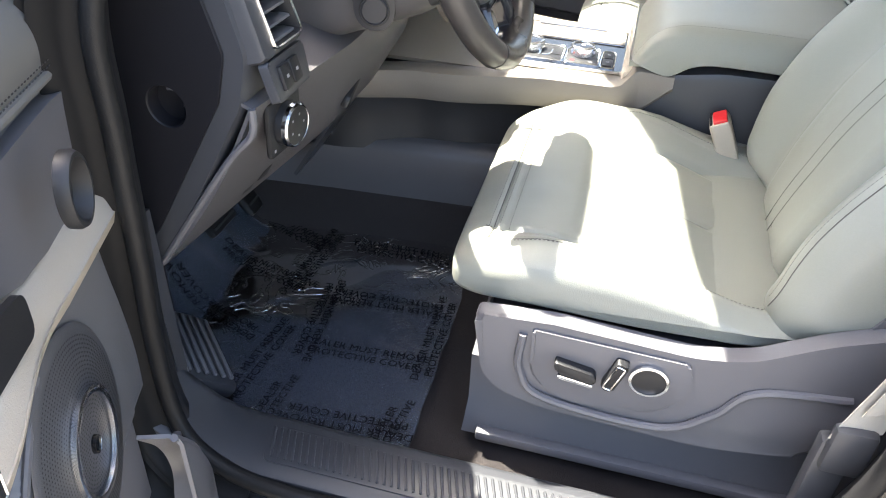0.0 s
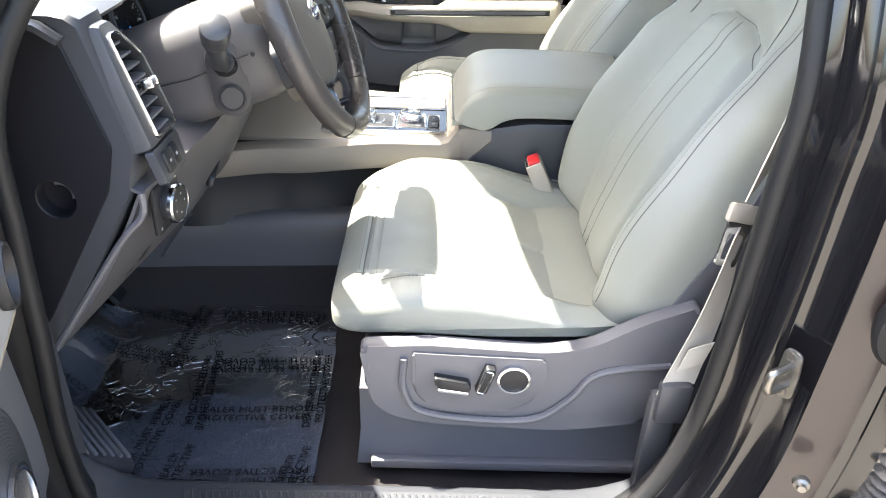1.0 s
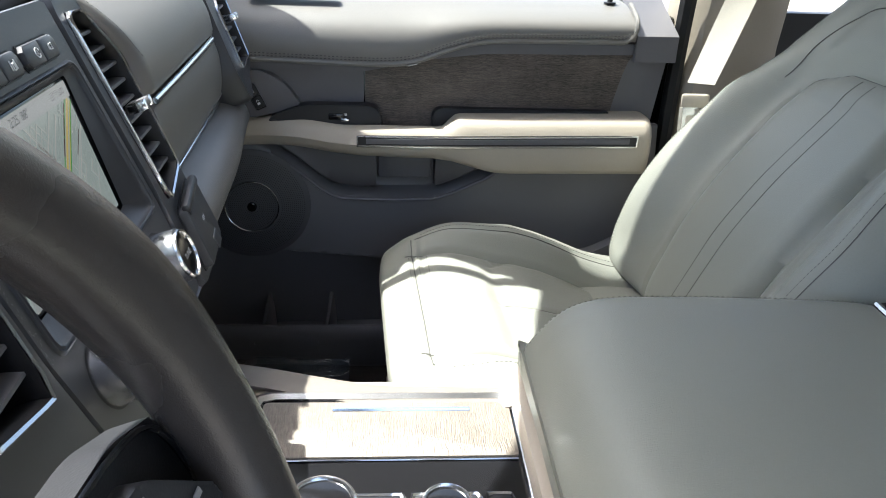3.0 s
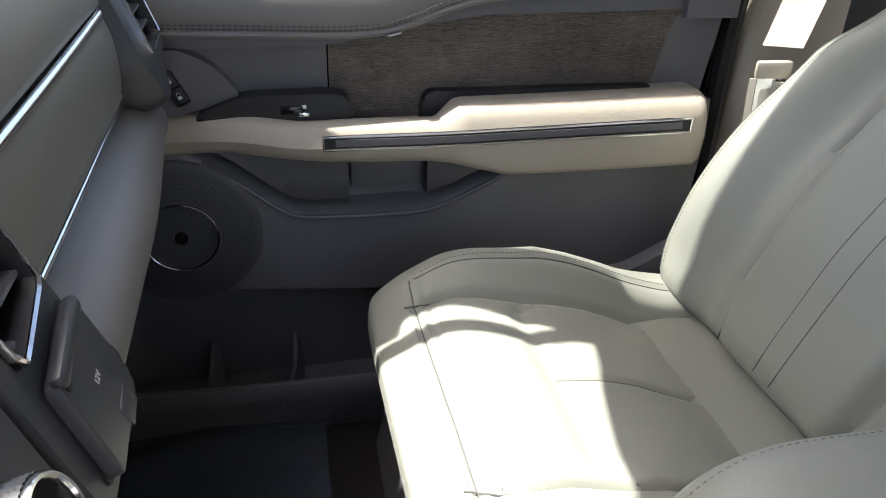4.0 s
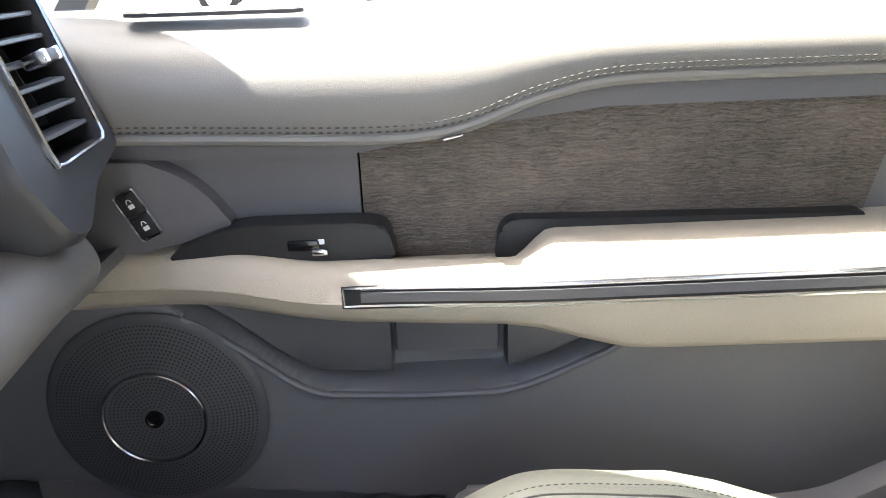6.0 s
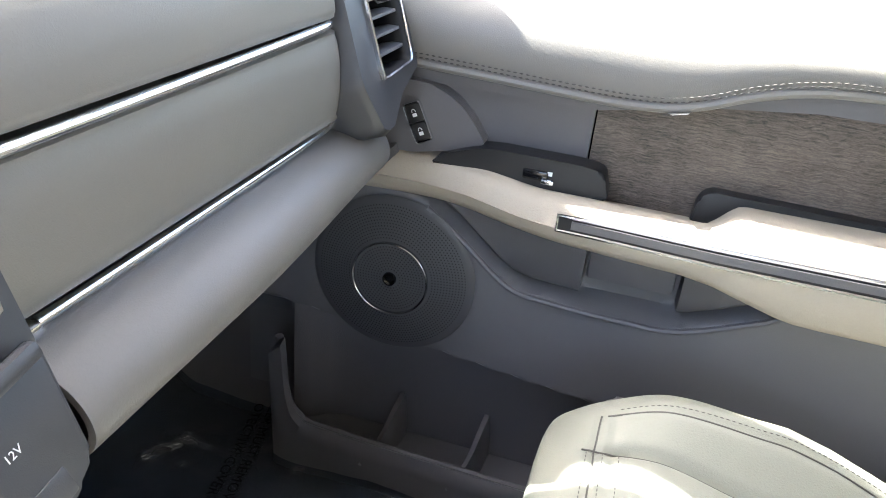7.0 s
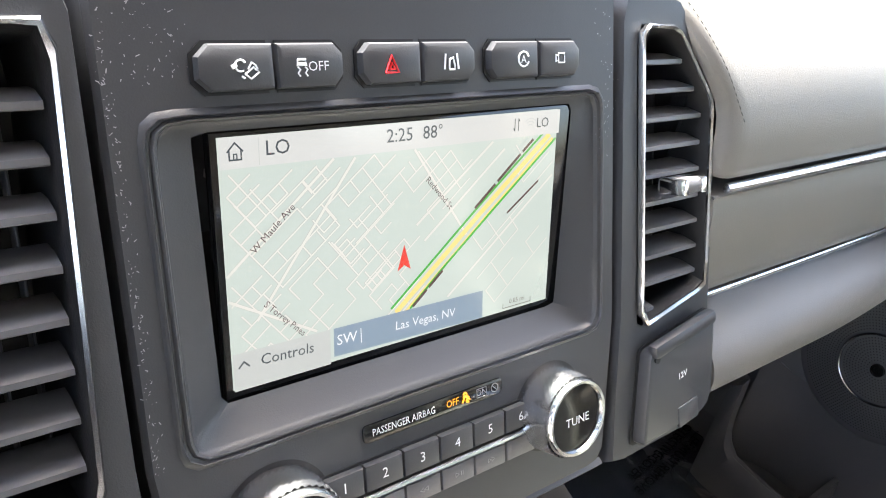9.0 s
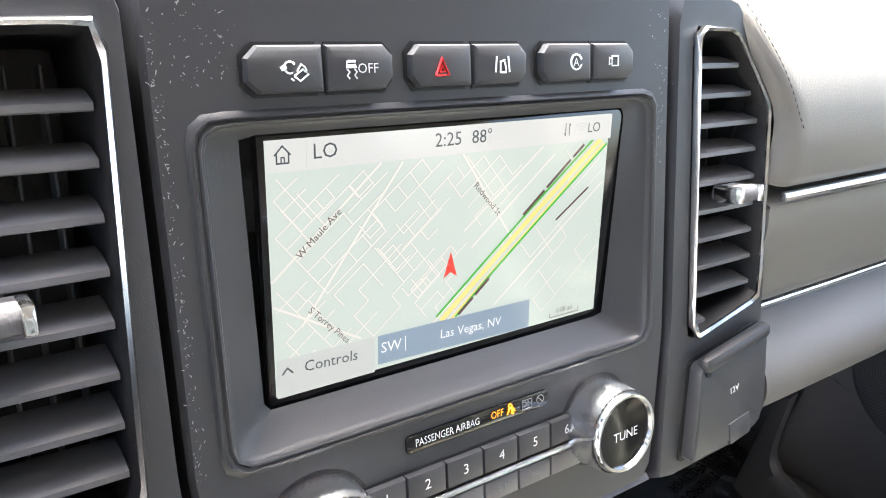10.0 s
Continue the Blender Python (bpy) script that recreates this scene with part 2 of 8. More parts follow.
CARPET = material("dark_carpet", (0.046, 0.040, 0.039), 0.95, grain=1400, relief=0.0025, tone=0.6, stain=0.12, spec=0.1)
PAINT = material("black_car_paint", (0.006, 0.006, 0.007), 0.10, coat=0.5, spec=0.45, tone=0.1, stain=0.05, rough_var=0.03)
PRIMER = material("brown_black_paint", (0.022, 0.014, 0.013), 0.35, coat=0.3, tone=0.2, stain=0.15)
WHEEL_LEATHER = material("grey_brown_wheel_leather", (0.052, 0.046, 0.043), 0.29, grain=600, relief=0.00012, cells=True, tone=0.05, stain=0.08)
RED = material("red_plastic", (0.65, 0.02, 0.025), 0.4)
VENT_CHROME = material("dark_chrome", (0.50, 0.51, 0.53), 0.2, 1.0, tone=0.02, stain=0.03, rough_var=0.06)
SEAM = material("leather_seam", (0.075, 0.073, 0.066), 0.7, tone=0.05, stain=0.05)
THREAD = material("grey_thread", (0.085, 0.083, 0.074), 0.8)
WEBBING = material("beige_webbing", (0.42, 0.39, 0.33), 0.75, grain=1500, relief=0.0006, tone=0.2)
WHITE_PRINT = material("white_print", (0.75, 0.76, 0.78), 0.5, tone=0.02, stain=0.02)
GREY_PRINT = material("grey_print", (0.30, 0.30, 0.31), 0.5, tone=0.02, stain=0.02)
BLACK_PRINT = material("black_print", (0.006, 0.006, 0.007), 0.6, tone=0.02, stain=0.02)
HEADLINER = material("headliner", (0.45, 0.43, 0.39), 0.9, grain=900, relief=0.0004)
ASPHALT = material("asphalt", (0.19, 0.175, 0.15), 0.9, grain=160, relief=0.004, tone=0.5, stain=0.15, stain_scale=0.8)
VANE_GREY = material("grey_vane_plastic", (0.075, 0.075, 0.08), 0.4, tone=0.06, stain=0.05)
LOUVRE = material("vent_louvre_plastic", (0.115, 0.115, 0.122), 0.34, tone=0.06, stain=0.05)
KNURL = material("knurled_metal", (0.78, 0.79, 0.82), 0.24, 1.0, tone=0.03, stain=0.04)


def tinted_glass(name, tint):
    """Clear car glass: lets tinted light through and mirrors a little."""
    ma = bpy.data.materials.new(name)
    ma.use_nodes = True
    n, l = ma.node_tree.nodes, ma.node_tree.links
    n.remove(n["Principled BSDF"])
    t, g, m = n.new("ShaderNodeBsdfTransparent"), n.new("ShaderNodeBsdfGlossy"), n.new("ShaderNodeMixShader")
    t.inputs["Color"].default_value, g.inputs["Roughness"].default_value = (*tint, 1), 0.02
    m.inputs["Fac"].default_value = 0.05
    l.new(t.outputs["BSDF"], m.inputs[1])
    l.new(g.outputs["BSDF"], m.inputs[2])
    l.new(m.outputs["Shader"], n["Material Output"].inputs["Surface"])
    return ma


# tint chosen to dim the sun on the door pad
WINDOW_GLASS = tinted_glass("grey_tinted_glass", (0.58, 0.61, 0.59))
CAR_GLASS = tinted_glass("green_tinted_glass", (0.87, 0.90, 0.88))
HUB_COVER = material("taupe_hub", (0.108, 0.097, 0.084), 0.42, grain=700, relief=0.0003, cells=True, tone=0.05, stain=0.06)
SWITCH_GREY = material("dark_switch_plastic", (0.030, 0.030, 0.034), 0.42, grain=900, relief=0.0001, tone=0.06, stain=0.05, spec=0.4)
SPOKE_GLOSS = material("dark_spoke_lacquer", (0.016, 0.016, 0.021), 0.22, coat=0.3, tone=0.05, stain=0.05, rough_var=0.05)
RIM_THREAD = material("rim_thread", (0.040, 0.037, 0.036), 0.7)
FILM_INK = material("film_ink", (0.004, 0.004, 0.005), 0.8, spec=0.05, tone=0.02, stain=0.02)


# ---- ground, floor and body shell ----
def structure(name, bm, material, label, category, angle=40):
    return tagged(part(name, bm, material, None, "", angle), label, category, "", "structure")


def lot(x, y):
    return -0.75 + 0.0 * x * y


xs = [-900, -300, -100, -40, -20, -10, -5, -2, -1, 0, 1, 2, 5, 10, 20, 40, 100, 300, 900]
ys = [-900, -300, -100, -40, -20, -8, -4, -2.5, -1.5, -0.5, 0.5, 1.2, 3, 6, 10, 15, 20, 30, 51.2, 100, 300, 900]
structure("ground", grid([[V(x, y, lot(x, y)) for y in ys] for x in xs]), ASPHALT, "sunlit grey asphalt of an open car park", "ground")


stand[0] = DRIVER_SIDE


def floor_z(x, y):
    z = 0.115 + 0.012 * noise.noise(V(x * 6, y * 6, 0.3)) + 0.002 * noise.noise(V(x * 40, y * 40, 2))
    if x < -0.52:
        z += (-0.52 - x) * 1.0 * min(1, (-0.52 - x) / 0.1)
    z += 0.035 * (-y - 0.70) / 0.04 if y < -0.70 else 0
    return z


structure("floor", thick(grid([[V(x, y, floor_z(x, y)) for y in np.linspace(-0.74, 0.76, 76)] for x in np.linspace(-0.95, 1.1, 104)]), 0.01), CARPET,
          "dark brown-grey cut-pile carpet over the car floor", "carpet")

# the driver's door opening: a loop in the body side, front bottom to rear bottom over the roof rail
OPENING = smooth_path([(-0.10, -0.69, 1.06), (-0.30, -0.77, 0.86), (-0.375, -0.80, 0.73), (-0.39, -0.80, 0.59), (-0.398, -0.80, 0.46), (-0.408, -0.80, 0.32),
                       (-0.39, -0.815, 0.222), (-0.335, -0.83, 0.185), (-0.24, -0.84, 0.178), (-0.10, -0.84, 0.182), (0.08, -0.84, 0.19), (0.20, -0.835, 0.21), (0.28, -0.82, 0.265),
                       (0.325, -0.805, 0.37), (0.340, -0.80, 0.52), (0.345, -0.80, 0.67), (0.348, -0.79, 0.80), (0.33, -0.72, 1.02), (0.26, -0.68, 1.09), (0.08, -0.68, 1.10)], 6, True)
MIDDLE = V(-0.02, -0.8, 0.62)


def band(offsets, closed=True, a=0, b=None, path=None):
    """A strip round the opening through (outward, towards the street) offsets."""
    pts = path or OPENING[a:b]
    k = len(pts)
    rows = []
    for i, p in enumerate(pts):
        t = (pts[(i + 1) % k] - pts[i - 1]).normalized() if closed or 0 < i < k - 1 else (pts[min(i + 1, k - 1)] - pts[max(i - 1, 0)]).normalized()
        o = V(t.z, 0, -t.x).normalized()
        if o.dot(p - MIDDLE) < 0:
            o = -o
        rows.append([p + o * u + V(0, -w, 0) for u, w in offsets])
    return grid(rows, close_u=closed)


structure("trim_1", band([(0.034, -0.050), (0.020, -0.046), (0.010, -0.038), (0.006, -0.024), (0.008, -0.012)]), BLACK_PLASTIC, "charcoal plastic trim round the driver's door opening", "trim")
structure("seal_1", tube([p + V(0, 0.002, 0) for p in OPENING], 0.0105, 10, True), RUBBER, "dark grey rubber door seal round the opening", "seal")
structure("seal_3", band([(0.020, 0.004), (0.026, 0.012), (0.032, 0.012), (0.034, 0.002)]), RUBBER, "thin black rubber lip beside the door seal", "seal")
# small steps in the flange are added to mirror bright streaks
SIDE = [[(0.006, 0.0), (0.018, 0.006), (0.022, 0.014), (0.027, 0.030), (0.033, 0.034), (0.037, 0.029), (0.042, 0.034), (0.047, 0.027), (0.058, 0.030), (0.062, 0.041), (0.066, 0.045), (0.071, 0.062)],
        [(0.071, 0.062), (0.075, 0.064), (0.105, 0.072), (0.112, 0.08)],
        [(0.112, 0.08), (0.120, 0.086), (0.126, 0.082), (0.132, 0.088), (0.138, 0.10), (0.142, 0.07), (0.17, 0.055), (0.26, 0.05), (0.34, 0.03), (0.345, -0.1)]]
FRONT, REAR = [OPENING[-1]] + OPENING[:46], OPENING[45:]
structure("body_side_1", band(SIDE[0], False, path=REAR), PAINT, "gloss black painted door aperture flange", "car body", 60)
structure("body_side_2", band(SIDE[1], False, path=REAR), PRIMER, "brown-black painted pillar face in the door shut", "car body", 60)
structure("body_side_3", band(SIDE[2], False, path=REAR), PAINT, "gloss black outer door shut with pressed ridges", "car body", 60)
structure("body_side_4", band(SIDE[0] + SIDE[1][1:] + SIDE[2][1:], False, path=FRONT), MATT_BLACK, "black hinge pillar behind the open door", "car body", 60)

# scuff plate on the sill
scuff = [(-0.705, 0.118), (-0.716, 0.135), (-0.728, 0.165), (-0.738, 0.183), (-0.750, 0.192), (-0.815, 0.192), (-0.828, 0.186), (-0.832, 0.17), (-0.832, 0.10), (-0.705, 0.10)]


sill = thing("sill_trim", (0, -0.75, 0.11), "charcoal plastic sill cover with a ribbed tread plate", "sill", "", "structure")
rows = []
for x in np.linspace(-0.47, 0.40, 30):
    lift = 0.10 * max(0, (-0.33 - x) / 0.14) ** 2 + 0.06 * max(0, (x - 0.2) / 0.14) ** 2
    rows.append([V(x, y, z + (lift if z > 0.13 else 0)) for y, z in scuff])
part("cover", loft(rows), CHARCOAL, sill, angle=50)
plate = round_poly([(-0.29, -0.760), (0.17, -0.757), (0.17, -0.812), (-0.29, -0.812)], 0.012)
part("tread_plate", prism(plate, 0.0025, pose(0, 0, 0.192), 0.001), CHARCOAL, sill)
rib = rbox((0, 0, 0), (0.0035, 0.046, 0.003), 0.001, None, 1)
rib_me = bpy.data.meshes.new("rib")
rib.to_mesh(rib_me)
rib.free()
rib_me.materials.append(CHARCOAL)
for i in range(50):
    x = -0.285 + 0.0088 * i
    ob = new("rib", rib_me)
    ob.parent, ob.matrix_parent_inverse = sill, HOME["sill_trim"]
    ob.matrix_basis = stand[0] @ pose(x, -0.785, 0.1955, 0, 0, 18)

# kick panel in front of the driver's opening
structure("wall_kick_panel", thick(grid([[V(x, -0.752 + 0.02 * (x + 0.42), z) for x in np.linspace(-0.85, -0.425, 8)] for z in np.linspace(0.1, 0.47, 8)]), 0.02), CHARCOAL,
          "charcoal plastic kick panel beside the footrest", "panel")
# plain body sides, added to keep stray daylight out of the footwells
structure("wall_side_front_1", thick(grid([[V(x, -0.79, z) for x in np.linspace(-0.97, -0.43, 4)] for z in np.linspace(0.40, 0.76, 4)]), 0.015), BLACK_PLASTIC, "dark body side beside the dashboard", "wall")
stand[0] = PASSENGER_SIDE
structure("wall_side_front_2", thick(grid([[V(x, 0.765, z) for x in np.linspace(-0.97, -0.44, 4)] for z in np.linspace(0.0, 0.76, 4)]), 0.015), GREY_PLASTIC, "dark kick panel beside the passenger footwell", "wall")
structure("wall_firewall", thick(grid([[V(-0.95 + 0.05 * math.sin(3 * z), y, z) for y in np.linspace(-0.8, 0.8, 6)] for z in np.linspace(0.0, 0.80, 6)]), 0.02), CHARCOAL, "dark padded bulkhead under the dashboard", "bulkhead")

# roof with its header, rails and pillars
# unseen roof edge, its line worked back from the seats' sun patches
HEADER = [(-0.70, -0.18), (-0.474, -0.213), (-0.387, -0.238), (-0.30, -0.25), (-0.14, -0.26), (-0.055, -0.327), (0.06, -0.375), (0.12, -0.36), (0.20, -0.30), (0.36, -0.252), (0.422, -0.243), (0.50, -0.215), (0.575, -0.183), (0.70, -0.165)]


def roof_z(x, y):
    return 1.17 - 0.12 * (y / 0.7) ** 2 - 0.03 * max(0, (0.1 - x) / 0.4)


rows = []
for y in np.linspace(-0.66, 0.632, 31):
    h = line(y, HEADER)
    rows.append([V(x, y, roof_z(x, y)) for x in (h, h + 0.06, h + 0.15, 0.3, 0.8, 1.4, 2.1)])
structure("ceiling", thick(grid(rows), 0.03), HEADLINER, "light beige fabric headliner", "headliner")
for side, name in ((-1, "wall_pillar_1"), (1, "wall_pillar_2")):
    stand[0] = DRIVER_SIDE if side < 0 else PASSENGER_SIDE
    # unseen rail, set by where the sun meets the passenger backrest
    rail = 0.675 if side < 0 else 0.617
    post = sweep([V(-0.85, side * 0.82, 0.74), V(-0.55, side * 0.75, 0.93), V(-0.21, side * (rail + 0.02), 1.09), V(0.3, side * rail, 1.115), V(1.0, side * rail, 1.10), V(2.0, side * (rail + 0.03), 1.05)],
                 [(-0.045, -0.03), (0.045, -0.03), (0.05, 0.0), (0.04, 0.035), (-0.04, 0.035), (-0.05, 0.0)], up=(0, 0, 1))
    structure(name, post, HEADLINER, "beige trimmed windscreen pillar and roof rail", "pillar")
# unseen bar and plate, added to cut the sun streak on the passenger cushion
inner_bar = sweep(smooth_path([(-0.80, 0.76, 0.76), (-0.46, 0.60, 0.95), (-0.374, 0.570, 1.0), (-0.327, 0.582, 1.026), (-0.283, 0.576, 1.05), (-0.25, 0.574, 1.068), (-0.19, 0.594, 1.10)], 5), [(-0.011, -0.006), (0.011, -0.006), (0.011, 0.006), (-0.011, 0.006)], up=(0, 0, 1))
structure("trim_2", inner_bar, HEADLINER, "unseen added bar that shades a band beside the sun streak", "trim")
inner = smooth_path([(-0.80, 0.785, 0.74), (-0.46, 0.625, 0.95), (-0.375, 0.585, 1.0), (-0.355, 0.605, 1.011), (-0.31, 0.620, 1.035), (-0.274, 0.614, 1.055), (-0.240, 0.602, 1.074), (-0.205, 0.588, 1.09), (-0.14, 0.58, 1.10)], 6)
structure("trim_3", thick(grid([[p, V(p.x, lerp(p.y, 0.70, 0.5), p.z + 0.02), V(p.x, max(p.y + 0.02, 0.70), p.z + 0.03)] for p in inner]), 0.012), HEADLINER, "unseen added plate that ends the sun streak on the cushion", "trim")
# bar added so that its shadow edge crosses the door pad
structure("trim_4", sweep(smooth_path([(-0.85, 0.83, 0.74), (-0.47, 0.792, 0.93), (-0.415, 0.775, 0.985), (-0.365, 0.735, 1.03), (-0.28, 0.685, 1.085), (-0.10, 0.632, 1.10), (0.3, 0.627, 1.10)], 4), [(-0.035, -0.012), (0.035, -0.012), (0.035, 0.012), (-0.035, 0.012)], up=(0, 0, 1)), BLACK_PLASTIC, "added black bar that casts the shadow edge on the door pad", "trim")
structure("wall_rear", thick(grid([[V(2.1, y, z) for y in np.linspace(-0.85, 0.85, 4)] for z in np.linspace(0.0, 0.62, 4)]), 0.03), BLACK_PLASTIC, "dark rear of the cabin", "wall")
structure("wall_side_rear", thick(grid([[V(x, 0.80, z) for x in np.linspace(0.46, 2.1, 4)] for z in np.linspace(0.0, 0.68, 4)]), 0.03), BLACK_PLASTIC, "dark rear door trim on the passenger side", "wall")

# passenger side B-pillar
rows = []
for z in np.linspace(0.05, 1.12, 14):
    y = 0.735 - 0.10 * max(0, (z - 0.62) / 0.5) ** 1.3
    rows.append([V(0.425, y + 0.10, z), V(0.43, y + 0.02, z), V(0.45, y - 0.005, z), V(0.50, y - 0.012, z), V(0.56, y - 0.005, z), V(0.60, y + 0.02, z), V(0.60, y + 0.10, z)])
structure("wall_pillar_3", grid(rows), BEIGE, "grey-beige plastic pillar trim behind the passenger door", "pillar")
structure("seal_2", tube(smooth_path([(0.415, 0.745, 0.0), (0.418, 0.745, 0.3), (0.418, 0.742, 0.6), (0.41, 0.70, 0.85), (0.40, 0.64, 1.08)], 5), 0.014, 8), RUBBER, "black rubber seal on the passenger pillar", "seal")

# windscreen and passenger window, added with tints that dim the sun inside
rows = []
for y in np.linspace(-0.74, 0.74, 20):
    h = line(y, HEADER)
    rows.append([V(lerp(-0.99, h + 0.01, t), y * lerp(1.0, 0.9, t), lerp(0.745, roof_z(h, y) + 0.012, t) + 0.03 * math.sin(math.pi * t)) for t in np.linspace(0, 1, 8)])
structure("window_1", grid(rows), CAR_GLASS, "clear green-tinted windscreen", "windscreen")
structure("window_2", grid([[V(x, lerp(0.835, 0.665, t) + 0.012 * math.sin(math.pi * t), lerp(0.69, 1.09, t)) for t in np.linspace(0, 1, 6)] for x in np.linspace(-0.62, 0.42, 8)]), WINDOW_GLASS, "passenger door window, its tint added to dim the sun", "window")


# ---- passenger door ----
pdoor = thing("passenger_door", (0.0, 0.76, 0.08), "closed front passenger door trimmed in grey leather, wood and beige vinyl", "car door")
DOOR_Y = 0.722


def arm_low(x):
    return line(x, [(-0.46, 0.464), (-0.33, 0.463), (-0.26, 0.466), (-0.235, 0.4665), (-0.21, 0.465), (-0.166, 0.459), (-0.11, 0.453), (-0.06, 0.451), (0.0, 0.450), (0.03, 0.446), (0.065, 0.4355), (0.091, 0.428), (0.107, 0.425), (0.13, 0.424), (0.37, 0.422)])


def arm_top(x):
    return ramp(x, [(-0.46, 0.512), (-0.22, 0.511), (-0.14, 0.503), (0.012, 0.503), (0.045, 0.517), (0.37, 0.518)])


def pad_low(x):
    return line(x, [(-0.46, 0.604), (-0.28, 0.602), (-0.22, 0.600), (-0.14, 0.597), (-0.10, 0.5957), (-0.07, 0.596), (-0.041, 0.5985), (-0.01, 0.607), (0.015, 0.617), (0.04, 0.625), (0.071, 0.632), (0.10, 0.635), (0.14, 0.636), (0.40, 0.637)])


def crease(x):
    return line(x, [(-0.29, 0.470), (-0.263, 0.455), (-0.222, 0.427), (-0.200, 0.408), (-0.182, 0.393), (-0.165, 0.382), (-0.148, 0.376), (-0.12, 0.374), (-0.078, 0.372), (-0.005, 0.3715), (0.02, 0.3755), (0.05, 0.387), (0.101, 0.411), (0.125, 0.43)])


XR = 0.392


def door_edge(z):
    return XR - 0.015 * abs(z - 0.45) / 0.2


def lower_y(x, z):
    y = DOOR_Y - 0.012 + 0.03 * (z - 0.25) * (1 if z < 0.25 else 0)
    if -0.29 < x < 0.125:
        c = crease(x)
        d = z - c
        if d > 0:
            y += 0.030 * min(1, d / 0.012)
    foot = line(x, [(-0.43, 0.293), (-0.06, 0.256), (0.10, 0.24)])
    if z < foot:
        y += 0.04 * min(1, (foot - z) / 0.012) * (1 if x < -0.02 else max(0, 1 - (x + 0.02) / 0.05))
    return y


part("lower_panel", thick(grid([[V(lerp(-0.50, door_edge(z), u), lower_y(lerp(-0.50, door_edge(z), u), z), z) for u in np.linspace(0, 1, 150)] for z in np.linspace(0.13, 0.50, 90)]), -0.012), DOOR_PLASTIC, pdoor, "dark grey moulded lower panel")

# map pocket along the bottom with bottle holders
pocket = [(-0.45, 0.28), (-0.415, 0.27), (-0.408, 0.20), (-0.39, 0.162), (-0.34, 0.150), (-0.07, 0.142), (0.10, 0.14), (0.37, 0.14)]
rim = smooth_path([(x, 0.668, z) for x, z in pocket[1:]], 6)
part("pocket_bead", tube(rim, 0.005, 8), GREY_PLASTIC, pdoor, "rounded pocket edge")
rows = [[V(p.x, 0.668, p.z) for p in rim], [V(p.x, 0.664, p.z - 0.006) for p in rim], [V(p.x - 0.006, 0.664, p.z - 0.02) for p in rim], [V(min(p.x, 0.36) - 0.012, 0.69, 0.03) for p in rim]]
part("map_pocket", thick(grid(rows), 0.008), GREY_PLASTIC, pdoor, "dark plastic map pocket lip")
part("pocket_floor", thick(grid([[V(x, y, 0.115) for y in (0.67, 0.70, 0.745)] for x in (-0.42, -0.2, 0.0, 0.3)]), 0.004), GREY_PLASTIC, pdoor)
for x in (-0.285, -0.175):
    rib = smooth_path([(x - 0.012, 0.674, 0.128), (x - 0.004, 0.690, 0.150), (x, 0.712, 0.168), (x + 0.002, 0.742, 0.176)], 5)
    part("pocket_rib", thick(grid([[p, V(p.x + 0.004, p.y, p.z - 0.03), V(p.x + 0.006, p.y, 0.112)] for p in rib]), 0.006), GREY_PLASTIC, pdoor, "rounded divider in the map pocket")
part("pocket_back", thick(grid([[V(x, 0.748 - 0.03 * bump(x + 0.415, 0.03), z) for x in np.linspace(-0.42, 0.36, 40)] for z in (0.11, 0.16, 0.21, 0.26, 0.30)]), 0.005), GREY_PLASTIC, pdoor, "grey back of the map pocket")
# upper pad: rolls over from the sill down to the stitched edge
PADX = 0.328
rows = []
for x in np.linspace(-0.46, PADX, 90):
    low = pad_low(x)
    top = 0.690
    r = []
    for k in range(22):
        t = k / 21
        a = t * math.pi / 2
        y = DOOR_Y - 0.014 + 0.105 * (1 - math.cos(a)) ** 1.0
        z = low + (top - low) * math.sin(a) ** 0.9
        y -= 0.010 * math.sin(math.pi * min(1, t * 1.6)) if t < 0.62 else 0
        r.append(V(x, y, z))
    r.append(V(x, 0.86, 0.686))
    rows.append(r)
part("upper_pad", thick(grid(rows), 0.006), LEATHER_DASH, pdoor, "grey grained leather upper pad")
edge = smooth_path([(x, DOOR_Y - 0.016, pad_low(x)) for x in np.linspace(-0.46, PADX - 0.02, 30)] + [(PADX - 0.004, DOOR_Y - 0.016, 0.648), (PADX, DOOR_Y - 0.012, 0.668), (PADX, DOOR_Y + 0.03, 0.69)], 3)
part("pad_piping", tube(edge, 0.0042, 8), LEATHER_DASH, pdoor, "raised leather edge roll")
for off in (0.0066, 0.0104):
    part("stitching", stitches([p + V(0, -0.0045, off) for p in edge[:-6]], 0.0062, 0.0042, 0.0006), RIM_THREAD, pdoor)
part("pad_end", thick(grid([[V(x, DOOR_Y - 0.006 + (0.1 * (z - 0.64) / 0.05 if z > 0.64 else 0), z) for x in np.linspace(PADX + 0.002, 0.40, 6)] for z in (0.605, 0.62, 0.64, 0.66, 0.69)]), -0.01), GREY_PLASTIC, pdoor)
part("pad_rail", thick(grid([[V(x, DOOR_Y - 0.006, lerp(pad_low(min(x, PADX)) - 0.004, (0.583 if x < -0.107 else line(x, [(-0.107, 0.583), (-0.003, 0.603), (0.085, 0.613), (0.40, 0.615)])), v)) for x in np.linspace(-0.46, 0.395, 70)] for v in np.linspace(0, 1, 5)]), -0.02), GREY_PLASTIC, pdoor)
# demister outlet in the sill and the lock pin
slot = round_poly([(-0.145, 0.755), (-0.145, 0.77), (-0.285, 0.77), (-0.285, 0.755)], 0.007)
slot_in = round_poly([(-0.150, 0.758), (-0.150, 0.767), (-0.280, 0.767), (-0.280, 0.758)], 0.0045)
